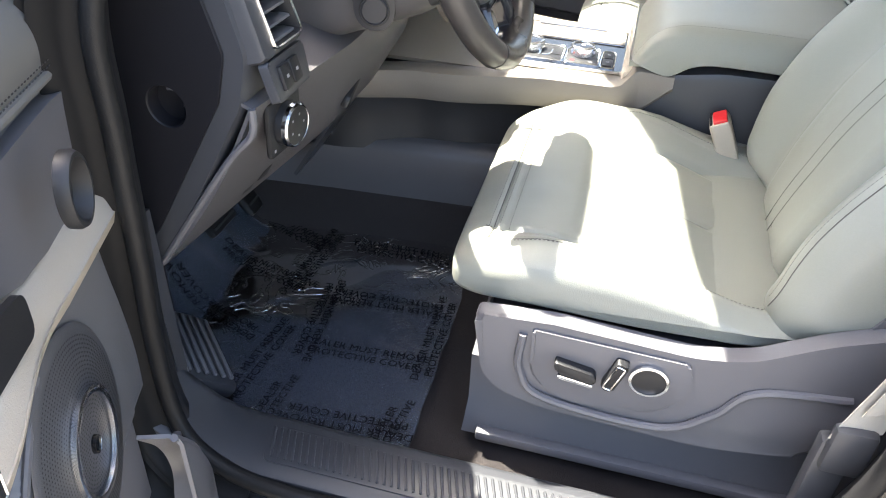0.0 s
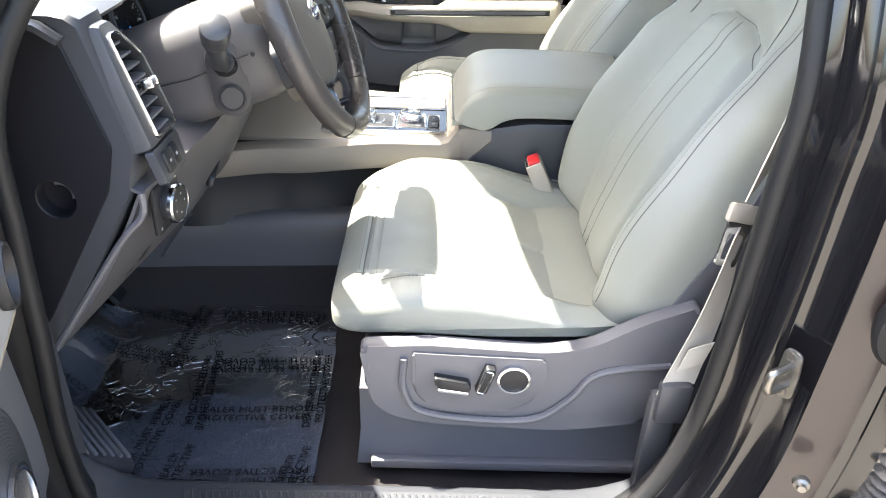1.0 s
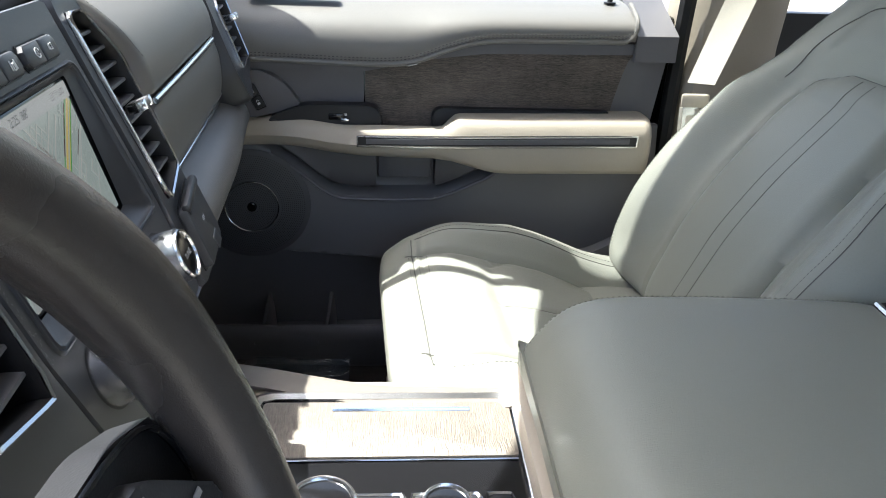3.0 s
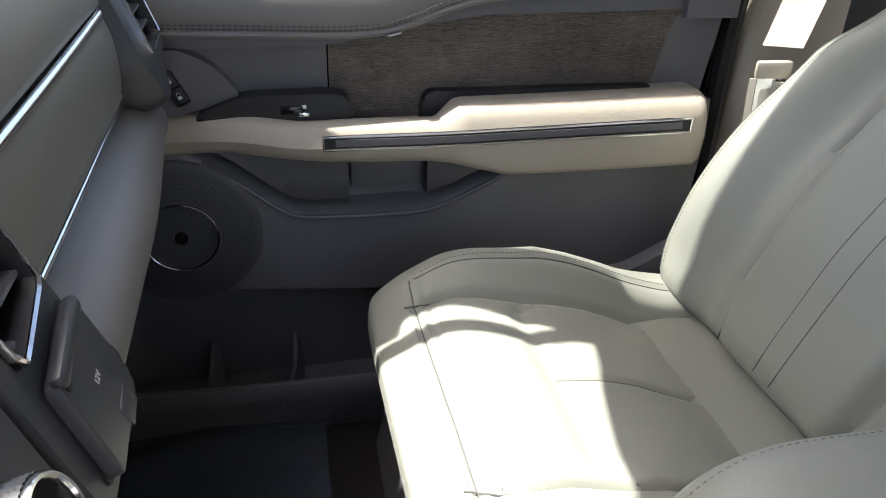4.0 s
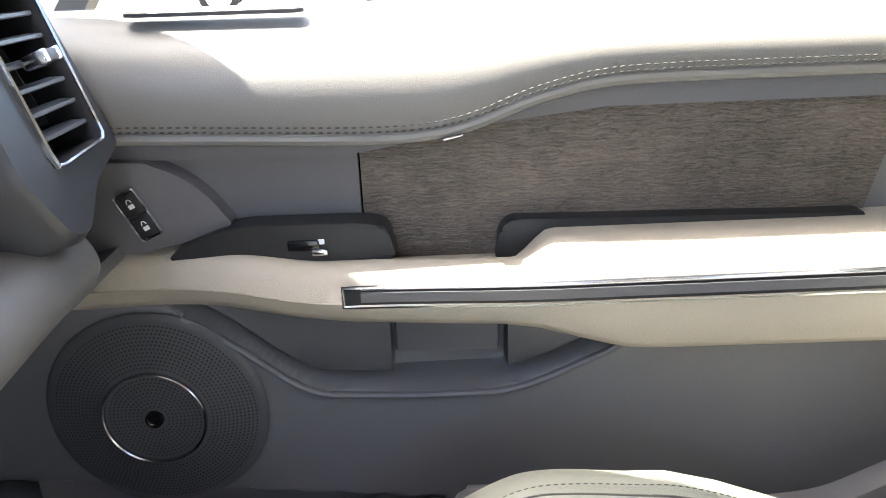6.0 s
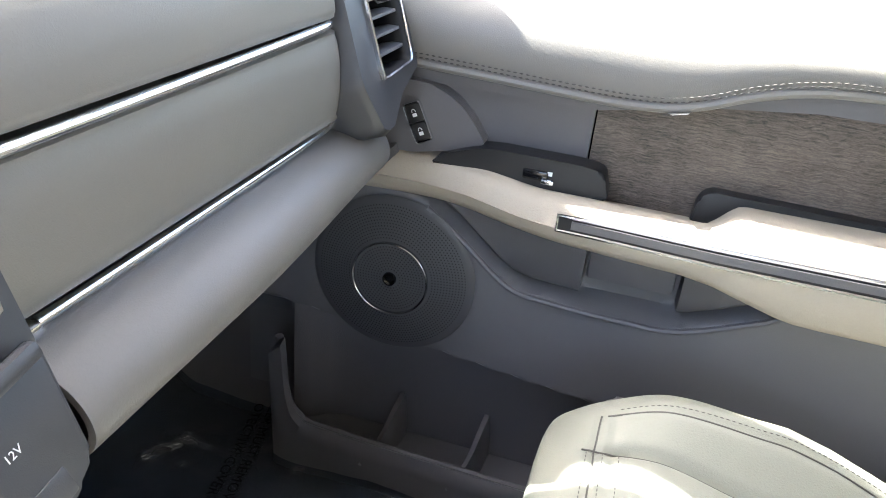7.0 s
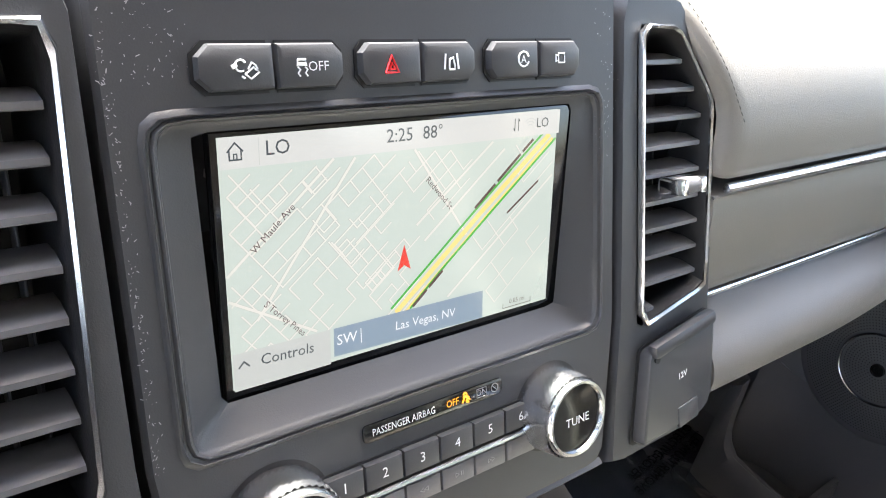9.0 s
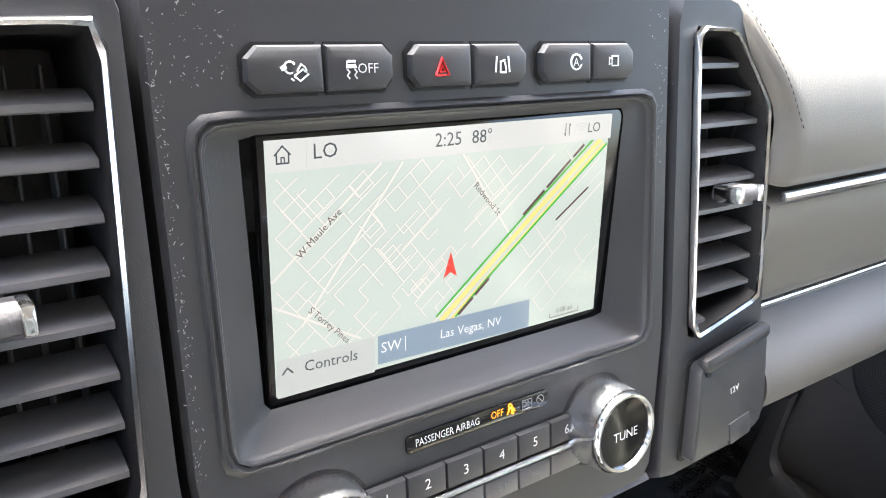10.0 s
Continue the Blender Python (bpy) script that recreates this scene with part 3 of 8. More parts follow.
part("sill_grille_frame", ring_prism(slot, slot_in, 0.004, pose(0, 0, 0.6865)), CHARCOAL, pdoor)
part("sill_grille", prism(slot_in, 0.001, pose(0, 0, 0.686)), BLACK_PLASTIC, pdoor)
part("lock_pin", lathe([(0.010, 0), (0.010, 0.002), (0.0045, 0.003), (0.004, 0.014), (0.005, 0.018), (0.0, 0.02)], 16, pose(0.300, 0.775, 0.688)), BLACK_PLASTIC, pdoor)

# band between pad and armrest: plain panel, wood inlay, end piece


def mid_y(z):
    return DOOR_Y + 0.012 - 0.05 * max(0, (z - 0.52))


def wood_top(x):
    return line(x, [(-0.107, 0.583), (-0.05, 0.592), (-0.003, 0.603), (0.04, 0.609), (0.085, 0.613), (0.335, 0.615)])


rows = [[V(x, mid_y(z) - 0.003, z) for x in np.linspace(-0.46, -0.1085, 20)] for z in np.linspace(0.50, 0.585, 6)]
part("front_panel", thick(grid(rows), -0.01), GREY_PLASTIC, pdoor)
rows = []
for u in np.linspace(0, 1, 60):
    x = lerp(-0.1065, 0.335, u)
    rows.append([V(x - 0.033 * (1 - v) ** 0.6 * u, mid_y(lerp(0.484, wood_top(x), v)) - 0.004, lerp(0.484, wood_top(x) - 0.001, v)) for v in np.linspace(0, 1, 12)])


def wood_material(name, dark, light, rough, turn=0.0):
    """Open-pored dark veneer: fine grain along x, bent by a rippled figure."""
    ma = bpy.data.materials.new(name)
    ma.use_nodes = True
    n, l = ma.node_tree.nodes, ma.node_tree.links
    b = n["Principled BSDF"]
    tc = n.new("ShaderNodeTexCoord")
    bend = n.new("ShaderNodeTexNoise")
    bend.inputs["Scale"].default_value, bend.inputs["Detail"].default_value = 42, 3
    l.new(tc.outputs["Object"], bend.inputs["Vector"])
    add = n.new("ShaderNodeMix")
    add.data_type = "VECTOR"
    add.inputs["Factor"].default_value = 0.007
    way = n.new("ShaderNodeMapping")
    way.inputs["Rotation"].default_value = (0, 0, turn)
    l.new(tc.outputs["Object"], way.inputs["Vector"])
    l.new(way.outputs["Vector"], add.inputs["A"])
    l.new(bend.outputs["Color"], add.inputs["B"])
    mp, wave = n.new("ShaderNodeMapping"), n.new("ShaderNodeTexWave")
    mp.inputs["Scale"].default_value = (0.55, 1.0, 1.0)
    wave.bands_direction = "Z"
    for key, v in (("Scale", 88.0), ("Distortion", 14.0), ("Detail", 4.0), ("Detail Scale", 1.4), ("Detail Roughness", 0.7)):
        wave.inputs[key].default_value = v
    l.new(add.outputs["Result"], mp.inputs["Vector"])
    l.new(mp.outputs["Vector"], wave.inputs["Vector"])
    value = [wave]
    for scale, detail in (((34, 900, 900), 5), ((95, 30, 14), 3), ((5, 9, 14), 4)):
        mq, t = n.new("ShaderNodeMapping"), n.new("ShaderNodeTexNoise")
        mq.inputs["Scale"].default_value = scale
        t.inputs["Scale"].default_value, t.inputs["Detail"].default_value = 1.0, detail
        l.new(add.outputs["Result"], mq.inputs["Vector"])
        l.new(mq.outputs["Vector"], t.inputs["Vector"])
        value.append(t)
    last = None
    for t, k in zip(value, (0.075, 0.44, 0.10, 0.44)):
        m = n.new("ShaderNodeMath")
        m.operation = "MULTIPLY_ADD"
        m.inputs[1].default_value, m.inputs[2].default_value = k, -0.04
        l.new(t.outputs["Fac"], m.inputs[0])
        if last:
            l.new(last.outputs["Value"], m.inputs[2])
        last = m
    cr = n.new("ShaderNodeValToRGB")
    cr.color_ramp.elements[0].position, cr.color_ramp.elements[1].position = 0.37, 0.66
    cr.color_ramp.elements[0].color, cr.color_ramp.elements[1].color = (*dark, 1), (*light, 1)
    l.new(last.outputs["Value"], cr.inputs["Fac"])
    l.new(cr.outputs["Color"], b.inputs["Base Color"])
    bp = n.new("ShaderNodeBump")
    bp.inputs["Distance"].default_value = 0.0010
    l.new(value[1].outputs["Fac"], bp.inputs["Height"])
    l.new(bp.outputs["Normal"], b.inputs["Normal"])
    b.inputs["Roughness"].default_value = rough
    return ma


WOOD = wood_material("dark_ash_veneer", (0.018, 0.014, 0.012), (0.165, 0.130, 0.106), 0.36)
# cross-grained copy, paler: sunlight on the tambour lid put into its colour
LIT_WOOD_CROSS = wood_material("grey_ash_veneer", (0.13, 0.112, 0.092), (0.25, 0.215, 0.175), 0.35, math.pi / 2)
part("wood_inlay", thick(grid(rows), -0.008), WOOD, pdoor, "dark open-pored wood inlay")
part("end_panel", thick(grid([[V(lerp(0.3355 - 0.033 * (1 - v) ** 0.6, 0.383 + 0.012 * v, u), mid_y(lerp(0.50, 0.615, v)) - 0.0015, lerp(0.50, 0.6145, v)) for u in np.linspace(0, 1, 5)] for v in np.linspace(0, 1, 10)]), -0.01), GREY_PLASTIC, pdoor)

# triangular bezel at the front with the lock switch
tri = smooth_path([(-0.46, 0.709, 0.505), (-0.305, 0.706, 0.510), (-0.273, 0.708, 0.512), (-0.215, 0.712, 0.527), (-0.217, 0.711, 0.542), (-0.236, 0.709, 0.565), (-0.261, 0.706, 0.580), (-0.291, 0.704, 0.585), (-0.46, 0.70, 0.585)], 5, True)
bm = bmesh.new()
a = [bm.verts.new(p) for p in tri]
b = [bm.verts.new(p + V(0, 0.03, 0)) for p in tri]
bm.faces.new(a)
for i in range(len(tri)):
    bm.faces.new((a[i], a[(i + 1) % len(tri)], b[(i + 1) % len(tri)], b[i]))
part("front_bezel", bm, GREY_PLASTIC, pdoor)
LOCK = basis(V(-0.278, 0.7035, 0.5445), V(0.90, 0, 0.435), V(-0.435, 0, 0.90), V(0, -1, 0))
sw = round_poly([(-0.0098, -0.0215), (0.0098, -0.0215), (0.0098, 0.0215), (-0.0098, 0.0215)], 0.004)
swi = round_poly([(-0.0080, -0.0197), (0.0080, -0.0197), (0.0080, 0.0197), (-0.0080, 0.0197)], 0.003)
lock_sw = part("lock_switch", ring_prism(sw, swi, 0.005, LOCK), KNURL, pdoor, "chrome-rimmed lock switch", 60)
for v in (-0.0098, 0.0098):
    key = part("rocker", rbox((0, v, 0.001), (0.0155, 0.0188, 0.005), 0.0015, LOCK), BLACK_PLASTIC, lock_sw)
    part("icon", join(rbox((0, v - 0.002, 0.0038), (0.0045, 0.0035, 0.0006), 0, LOCK), tube([LOCK @ V(0.0019 * math.cos(q), v + 0.001 + 0.003 * math.sin(q), 0.0038) for q in np.linspace(0, math.pi, 8)], 0.0004, 4)), WHITE_PRINT, lock_sw)

# armrest
rows = []
for x in np.linspace(-0.47, 0.372, 110):
    lo, hi = arm_low(x), arm_top(x)
    bulge = 0.052 * ramp(x, [(-0.30, 0.45), (-0.12, 0.85), (0.05, 1.0)])
    yb = DOOR_Y + 0.015
    f = DOOR_Y - 0.006 - bulge
    endk = 1.0 if x < 0.352 else 1 - 0.35 * ((x - 0.352) / 0.02) ** 2
    f = yb - (yb - f) * endk
    hi2 = hi if endk == 1 else hi - 0.008 * (1 - endk) / 0.35
    dip = 0.014 * (1 - ramp(x, [(0.008, 0.0), (0.045, 1.0)])) * ramp(x, [(-0.21, 0.0), (-0.13, 1.0)])
    r = [V(x, yb, lo + 0.01), V(x, f + 0.022, lo), V(x, f + 0.008, lo + 0.0025), V(x, f + 0.001, lo + 0.011), V(x, f - 0.003, lerp(lo, hi2, 0.45)), V(x, f - 0.001, hi2 - 0.026), V(x, f + 0.004, hi2 - 0.013),
         V(x, f + 0.011, hi2 - 0.0055), V(x, f + 0.020, hi2 - 0.0015), V(x, f + 0.030, hi2 - 0.2 * dip), V(x, f + 0.042, hi2 - 0.8 * dip), V(x, yb, hi2 - dip)]
    rows.append(r)
part("armrest", loft(rows), BEIGE, pdoor, "beige vinyl armrest", 60)


def arm_face(x):
    return DOOR_Y - 0.006 - 0.052 * ramp(x, [(-0.30, 0.45), (-0.12, 0.85), (0.05, 1.0)])


# recessed switch tray and its bracket, dark behind the armrest
tray = round_poly([(-0.262, 0.505), (-0.251, 0.516), (-0.209, 0.5315), (-0.111, 0.5315), (-0.087, 0.528), (-0.080, 0.500), (-0.15, 0.494)], [0.004, 0.01, 0.02, 0.01, 0.008, 0.004, 0.01], 4)
part("switch_tray", prism(tray, 0.026, basis(V(0, 0.7265, 0), (1, 0, 0), (0, 0, 1), (0, -1, 0)), 0.004, 3), BLACK_PLASTIC, pdoor)
window_sw = part("window_switch", rbox((-0.153, 0.7005, 0.5135), (0.026, 0.004, 0.0105), 0.002), GLOSS_BLACK, pdoor)
part("switch_tip", rbox((-0.140, 0.6975, 0.5095), (0.013, 0.006, 0.005), 0.0015), CHROME, window_sw)
part("icon", rbox((-0.139, 0.7004, 0.517), (0.005, 0.002, 0.004), 0.0003), WHITE_PRINT, window_sw)
part("grab_recess", prism(round_poly([(0.0, 0.484), (0.05, 0.484), (0.30, 0.510), (0.30, 0.5205), (0.06, 0.524), (0.012, 0.525), (0.003, 0.516)], [0.004, 0.004, 0.004, 0.001, 0.004, 0.006, 0.008]), 0.02, basis(V(0, 0.7335, 0), (1, 0, 0), (0, 0, 1), (0, -1, 0)), 0.002), BLACK_PLASTIC, pdoor)

# long chrome handle slot in the armrest face
sl0, sl1 = (-0.121, 0.4825), (0.336, 0.4845)


def slot_pt(u, v, out=0.0):
    x = lerp(sl0[0], sl1[0], u)
    return V(x, arm_face(x) - 0.0035 - out, lerp(sl0[1], sl1[1], u) + v)


path = [slot_pt(u, 0.0075 + 0.001 * u) for u in np.linspace(0, 1, 30)] + [slot_pt(u, -0.008 - 0.001 * u) for u in np.linspace(1, 0, 30)]
part("handle_frame", tube(path, 0.0021, 8, True), CHROME, pdoor, "chrome frame round the pull handle")
part("handle_slot", thick(grid([[slot_pt(u, v * 0.0075, -0.001) for v in np.linspace(-1, 1, 4)] for u in np.linspace(0, 1, 30)]), 0.002), BLACK_PLASTIC, pdoor)
part("handle_lever", thick(grid([[slot_pt(u, v * 0.004 + 0.0006, 0.0012) for v in np.linspace(-1, 1, 4)] for u in np.linspace(0.03, 0.97, 30)]), 0.002), GREY_PLASTIC, pdoor)

# pull pocket with its block
part("pull_block", rbox((-0.0415, 0.737, 0.4335), (0.089, 0.034, 0.060), 0.003), GREY_PLASTIC, pdoor)
c = smooth_path([(x, lower_y(x, crease(x)) - 0.001, crease(x) - 0.004) for x in np.linspace(-0.262, 0.112, 24)], 3)
part("crease_bead", tube(c, 0.0035, 8), GREY_PLASTIC, pdoor)


def filler(xa, xb, gap):
    """A raised infill with a rounded lip between the armrest and the crease."""
    n = 24
    rows = []
    for i, x in enumerate(np.linspace(xa, xb, n)):
        lo, hi = min(crease(x) + gap, arm_low(x) - 0.002), arm_low(x) + 0.006
        r = [V(x, 0.742, lo - 0.001), V(x, 0.720, lo - 0.0005), V(x, 0.7135, lo + 0.002), V(x, 0.711, lo + 0.006), V(x, 0.7125, lerp(lo + 0.006, hi, 0.35)), V(x, 0.713, hi)]
        if i in (0, n - 1):
            rows.append([V(p.x + (0.001 if i else -0.001), 0.742, p.z) for p in r])
            if i:
                rows.insert(-1, r)
                continue
        rows.append(r)
    return grid(rows)


part("recess_infill", filler(-0.262, -0.090, 0.016), DARK_GREY, pdoor)
part("recess_infill", filler(0.010, 0.104, 0.016), DARK_GREY, pdoor)
# loudspeaker
SPK = basis(V(-0.2945, 0.7065, 0.362), V(1, 0, 0.04), V(-0.04, 0, 1), V(0, -1, 0))
spk = part("speaker_grille", lathe([(0.0955, -0.0010), (0.0935, 0.0008), (0.088, 0.0018), (0.07, 0.0045), (0.046, 0.0080), (0.0, 0.0095)], 64, SPK), SPEAKER_MESH, pdoor, "dark perforated speaker grille")
part("speaker_ring", lathe([(0.0445, 0.008), (0.0444, 0.0118), (0.0435, 0.0126), (0.0424, 0.0118), (0.0422, 0.009)], 64, SPK), VENT_CHROME, spk, "thin chrome ring")
part("speaker_badge", lathe([(0.008, 0.0095), (0.0075, 0.013), (0.0055, 0.0135), (0.0045, 0.012), (0, 0.012)], 24, SPK), GLOSS_BLACK, spk)


def dots(rings, m, r, z):
    """Rows of small holes, as flat dark discs that stand in for their shade."""
    bm = bmesh.new()
    for rad, count, zz in rings:
        for i in range(count):
            a = 2 * math.pi * (i + 0.5 * (len(bm.verts) % 2)) / count
            cx, cy = rad * math.cos(a), rad * math.sin(a)
            q = [bm.verts.new(m @ V(cx + r * math.cos(k * 1.0472), cy + r * math.sin(k * 1.0472), zz + z)) for k in range(6)]
            bm.faces.new(q)
    return bm


part("grille_holes", dots([(0.049 + 0.0033 * k, int(2 * math.pi * (0.049 + 0.0033 * k) / 0.0034), line(0.049 + 0.0033 * k, [(0.046, 0.0080), (0.07, 0.0045), (0.088, 0.0018)]) + 0.0003) for k in range(12)] + [(0.012 + 0.0033 * k, int(2 * math.pi * (0.012 + 0.0033 * k) / 0.0034), 0.0094 - 0.001 * (0.012 + 0.0033 * k) / 0.046) for k in range(9)], SPK, 0.00085, 0.0003), BLACK_PRINT, spk)
part("door_shell", rbox((-0.03, 0.82, 0.30), (0.90, 0.10, 0.74), 0.01), PAINT, pdoor, "black painted outer door skin")


# ---- dashboard ----
dash = thing("dashboard", (-0.5, 0, 0.5), "charcoal and grey leather dashboard with chrome strips and a lit touchscreen", "dashboard")
FS = 0.39
FN = V(1, 0, FS).normalized()
FACE = basis(V(-0.349 + (0.731 - 0.65) * FS, 0, 0.65), (0, 1, 0), (-FS, 0, 1), FN)


def fp(u, v, w=0.0):
    return FACE @ V(u, v, w)


# centre stack: a frame round the recessed screen, rolling over at the top
OUT = round_poly([(-0.126, 0.112), (0.126, 0.112), (0.1265, -0.06), (0.118, -0.143), (-0.118, -0.143), (-0.1265, -0.06)], [0.004, 0.004, 0, 0.01, 0.01, 0], 4)
RIM = round_poly([(-0.112, 0.0645), (0.1128, 0.0645), (0.1128, -0.061), (-0.112, -0.061)], 0.010, 5)


def by_angle(poly, n, c=(0, 0)):
    """The outline's points met by n even directions from c."""
    out, k = [], len(poly)
    for j in range(n):
        a = 2 * math.pi * j / n + 0.01
        d = (math.cos(a), math.sin(a))
        best = None
        for i in range(k):
            (x1, y1), (x2, y2) = poly[i], poly[(i + 1) % k]
            x1, y1, x2, y2 = x1 - c[0], y1 - c[1], x2 - c[0], y2 - c[1]
            den = d[0] * (y2 - y1) - d[1] * (x2 - x1)
            if abs(den) < 1e-12:
                continue
            t = (x1 * (y2 - y1) - y1 * (x2 - x1)) / den
            s = (x1 * d[1] - y1 * d[0]) / den
            if t > 0 and -1e-9 <= s <= 1 + 1e-9 and (best is None or t > best):
                best = t
        out.append((c[0] + d[0] * best, c[1] + d[1] * best))
    return out


def scr_depth(v):
    return lerp(-0.0145, -0.004, (v + 0.048) / 0.108)


N = 160
o = by_angle(OUT, N)
r0 = by_angle(RIM, N)
inner = by_angle(round_poly([(-0.0965, 0.0590), (0.0965, 0.0590), (0.0925, -0.0470), (-0.0925, -0.0470)], 0.002, 2), N)
rows = [[fp(x * 0.999, y, -0.03) for x, y in o], [fp(x, y, -0.003) for x, y in o], [fp(x * 0.985, y * 0.99, 0) for x, y in o]]
rows += [[fp(lerp(a[0] * 0.985, b[0] * 1.03, t), lerp(a[1] * 0.99, b[1] * 1.05, t)) for a, b in zip(o, r0)] for t in (0.33, 0.66, 1.0)]
rows += [[fp(x * k, y * k, w) for x, y in r0] for k, w in ((1.022, 0.0016), (1.014, 0.0018), (1.008, 0.0006), (1.0, 0.0002), (0.99, 0.0014), (0.982, 0.0010), (0.975, -0.001))]
rows += [[fp(lerp(a[0] * 0.972, b[0], t), lerp(a[1] * 0.972, b[1], t), lerp(-0.0015, scr_depth(b[1]) + 0.001, t)) for a, b in zip(r0, inner)] for t in (0.1, 0.5, 0.9, 1.0)]
part("centre_panel", grid(rows, close_v=True), CHARCOAL, dash, "charcoal centre panel, dusty and scuffed at the edges", 32)
# screen glass with its border, tilted back in the recess
SCR = basis((V(-0.34, 0, 0.70) + V(-0.313, 0, 0.602)) / 2, (0, 1, 0), V(-0.34, 0, 0.70) - V(-0.313, 0, 0.602), V(0.098, 0, 0.027))
SW, SH = 0.174, 0.1016
screen = part("screen", rbox((0.0035, -0.0015, -0.004), (0.187, 0.112, 0.006), 0.001, SCR), GLOSS_BLACK, dash, "glossy touchscreen with a navigation map")

# ---- vents ----


def vent(poly, frame_m, slats, tab):
    """An air outlet: chrome frame, dark duct, tilted louvres and upright vanes, and the slide tab."""
    def at(u, v, w=0.0):
        return frame_m @ V(u, v, w)
    cx, cy = sum(p[0] for p in poly) / len(poly), sum(p[1] for p in poly) / len(poly)
    out = by_angle(round_poly(poly, 0.006, 4), 72, (cx, cy))
    mid = by_angle(round_poly([(cx + (x - cx) * 0.935, cy + (y - cy) * 0.967) for x, y in poly], 0.0055, 4), 72, (cx, cy))
    inn = by_angle(round_poly([(cx + (x - cx) * 0.885, cy + (y - cy) * 0.940) for x, y in poly], 0.005, 4), 72, (cx, cy))
    rows = [[at(x, y, 0) for x, y in out], [at(x, y, 0.003) for x, y in out], [at(lerp(a[0], b[0], 0.4), lerp(a[1], b[1], 0.4), 0.0042) for a, b in zip(out, mid)], [at(*p, 0.0032) for p in mid], [at(*p, 0.0) for p in mid]]
    fr = part("vent_frame", grid(rows, close_v=True), VENT_CHROME, dash, "polished dark chrome vent frame")
    part("inner_bevel", grid([[at(*p, 0.0022) for p in mid], [at(*p, -0.005) for p in inn], [at(*p, -0.012) for p in inn]], close_v=True), BLACK_PLASTIC, fr, "black inner bevel")
    part("duct", grid([[at(*p, -0.011) for p in inn], [at(cx + (p[0] - cx) * 0.96, cy + (p[1] - cy) * 0.98, -0.06) for p in inn], [at(cx, cy, -0.062)] * 72], close_v=True), BLACK_PLASTIC, fr)
    vs = [p[1] for p in inn]
    for v in slats:
        us = []
        for i in range(72):
            (x1, y1), (x2, y2) = inn[i], inn[(i + 1) % 72]
            if (y1 - v) * (y2 - v) <= 0 and y1 != y2:
                us.append(x1 + (x2 - x1) * (v - y1) / (y2 - y1))
        if len(us) < 2:
            continue
        a, b = min(us) + 0.0006, max(us) - 0.0006
        prof = [(-0.0022, 0.0006), (-0.0022, -0.0016), (-0.0035, -0.0022), (-0.022, 0.0035), (-0.0225, 0.0052), (-0.012, 0.0042)]
        part("louvre", loft([[at(u, v + dv, w) for w, dv in prof] for u in (a, (a + b) / 2, b)]), LOUVRE, fr)
    lo, hi = min(vs), max(vs)
    umin, umax = min(p[0] for p in inn), max(p[0] for p in inn)
    for k in range(1, 6):
        u = lerp(umin, umax, k / 6)
        part("vane", rbox((0, 0, 0), (0.0012, (hi - lo) * 0.90, 0.012), 0.0004, frame_m @ pose(u, (lo + hi) / 2, -0.034), 1), VANE_GREY, fr)
    u, v = tab
    tb = part("slide_tab", rbox((0, 0, 0), (0.020, 0.0085, 0.018), 0.0025, frame_m @ pose(u, v, 0.007)), GREY_PLASTIC, fr, "dark slide tab")
    for s in (-1, 1):
        part("tab_tip", rbox((s * 0.0085, 0, 0.0012), (0.0042, 0.0092, 0.017), 0.0012, frame_m @ pose(u, v, 0.0075)), CHROME, tb, "chrome tip")
    return fr


CV = [(0.1415, 0.0973), (0.1725, 0.0965), (0.2073, 0.0551), (0.2065, -0.0573), (0.1445, -0.0705)]
SL = [0.078 - 0.0155 * k for k in range(10)]
vent(CV, FACE @ pose(0, 0, 0.002), SL, (0.172, 0.010))
CVL = [(-0.1355, 0.0973), (-0.1695, 0.0965), (-0.2073, 0.0551), (-0.2065, -0.0573), (-0.1420, -0.0705)]
vent(CVL[::-1], FACE @ pose(0, 0, 0.002), [0.072 - 0.0172 * k for k in range(9)], (-0.177, 0.014))
# housings of the centre vents
for s in (1, -1):
    hp = [(0.1295, 0.112), (0.178, 0.112), (0.2165, 0.062), (0.2155, -0.075), (0.212, -0.128), (0.200, -0.148), (0.122, -0.150), (0.1295, -0.06)]
    hp = by_angle(round_poly(hp, 0.006, 3), 96, (0.172, 0.0))
    hi_ = by_angle(round_poly([(x, y) for x, y in CV] if s > 0 else [(-x, y) for x, y in CVL], 0.006, 4), 96, (0.172, 0.0))
    rows = [[fp(s * x, y, -0.05) for x, y in hp], [fp(s * x, y, -0.004) for x, y in hp], [fp(s * (0.172 + (x - 0.172) * 0.97), y * 0.985, 0.0015) for x, y in hp],
            [fp(s * lerp(a[0], b[0], 0.6), lerp(a[1], b[1], 0.6), 0.002) for a, b in zip(hp, hi_)], [fp(s * x, y, 0.0015) for x, y in hi_], [fp(s * x, y, -0.01) for x, y in hi_]]
    part("vent_housing", grid(rows, close_v=True), CHARCOAL, dash)
EV = [(0.598, -0.053), (0.611, 0.033), (0.650, 0.072), (0.698, 0.072), (0.676, -0.050)]
RV = FACE @ pose(0, 0, 0.018)
vent(EV[::-1], RV, [0.06 - 0.0155 * k for k in range(8)], (0.645, 0.012))
LU = V(-0.068, 0.994, -0.080).normalized()
LN = V(0.957, 0.0875, 0.275).normalized()
LVM = basis(V(-0.2735, -0.702, 0.6555), LU, LN.cross(LU), LN)
LVP = [(0.0725, 0.0), (0.058, 0.082), (0.014, 0.1155), (-0.010, 0.1155), (0.001, 0.001)]
stand[0] = DRIVER_SIDE
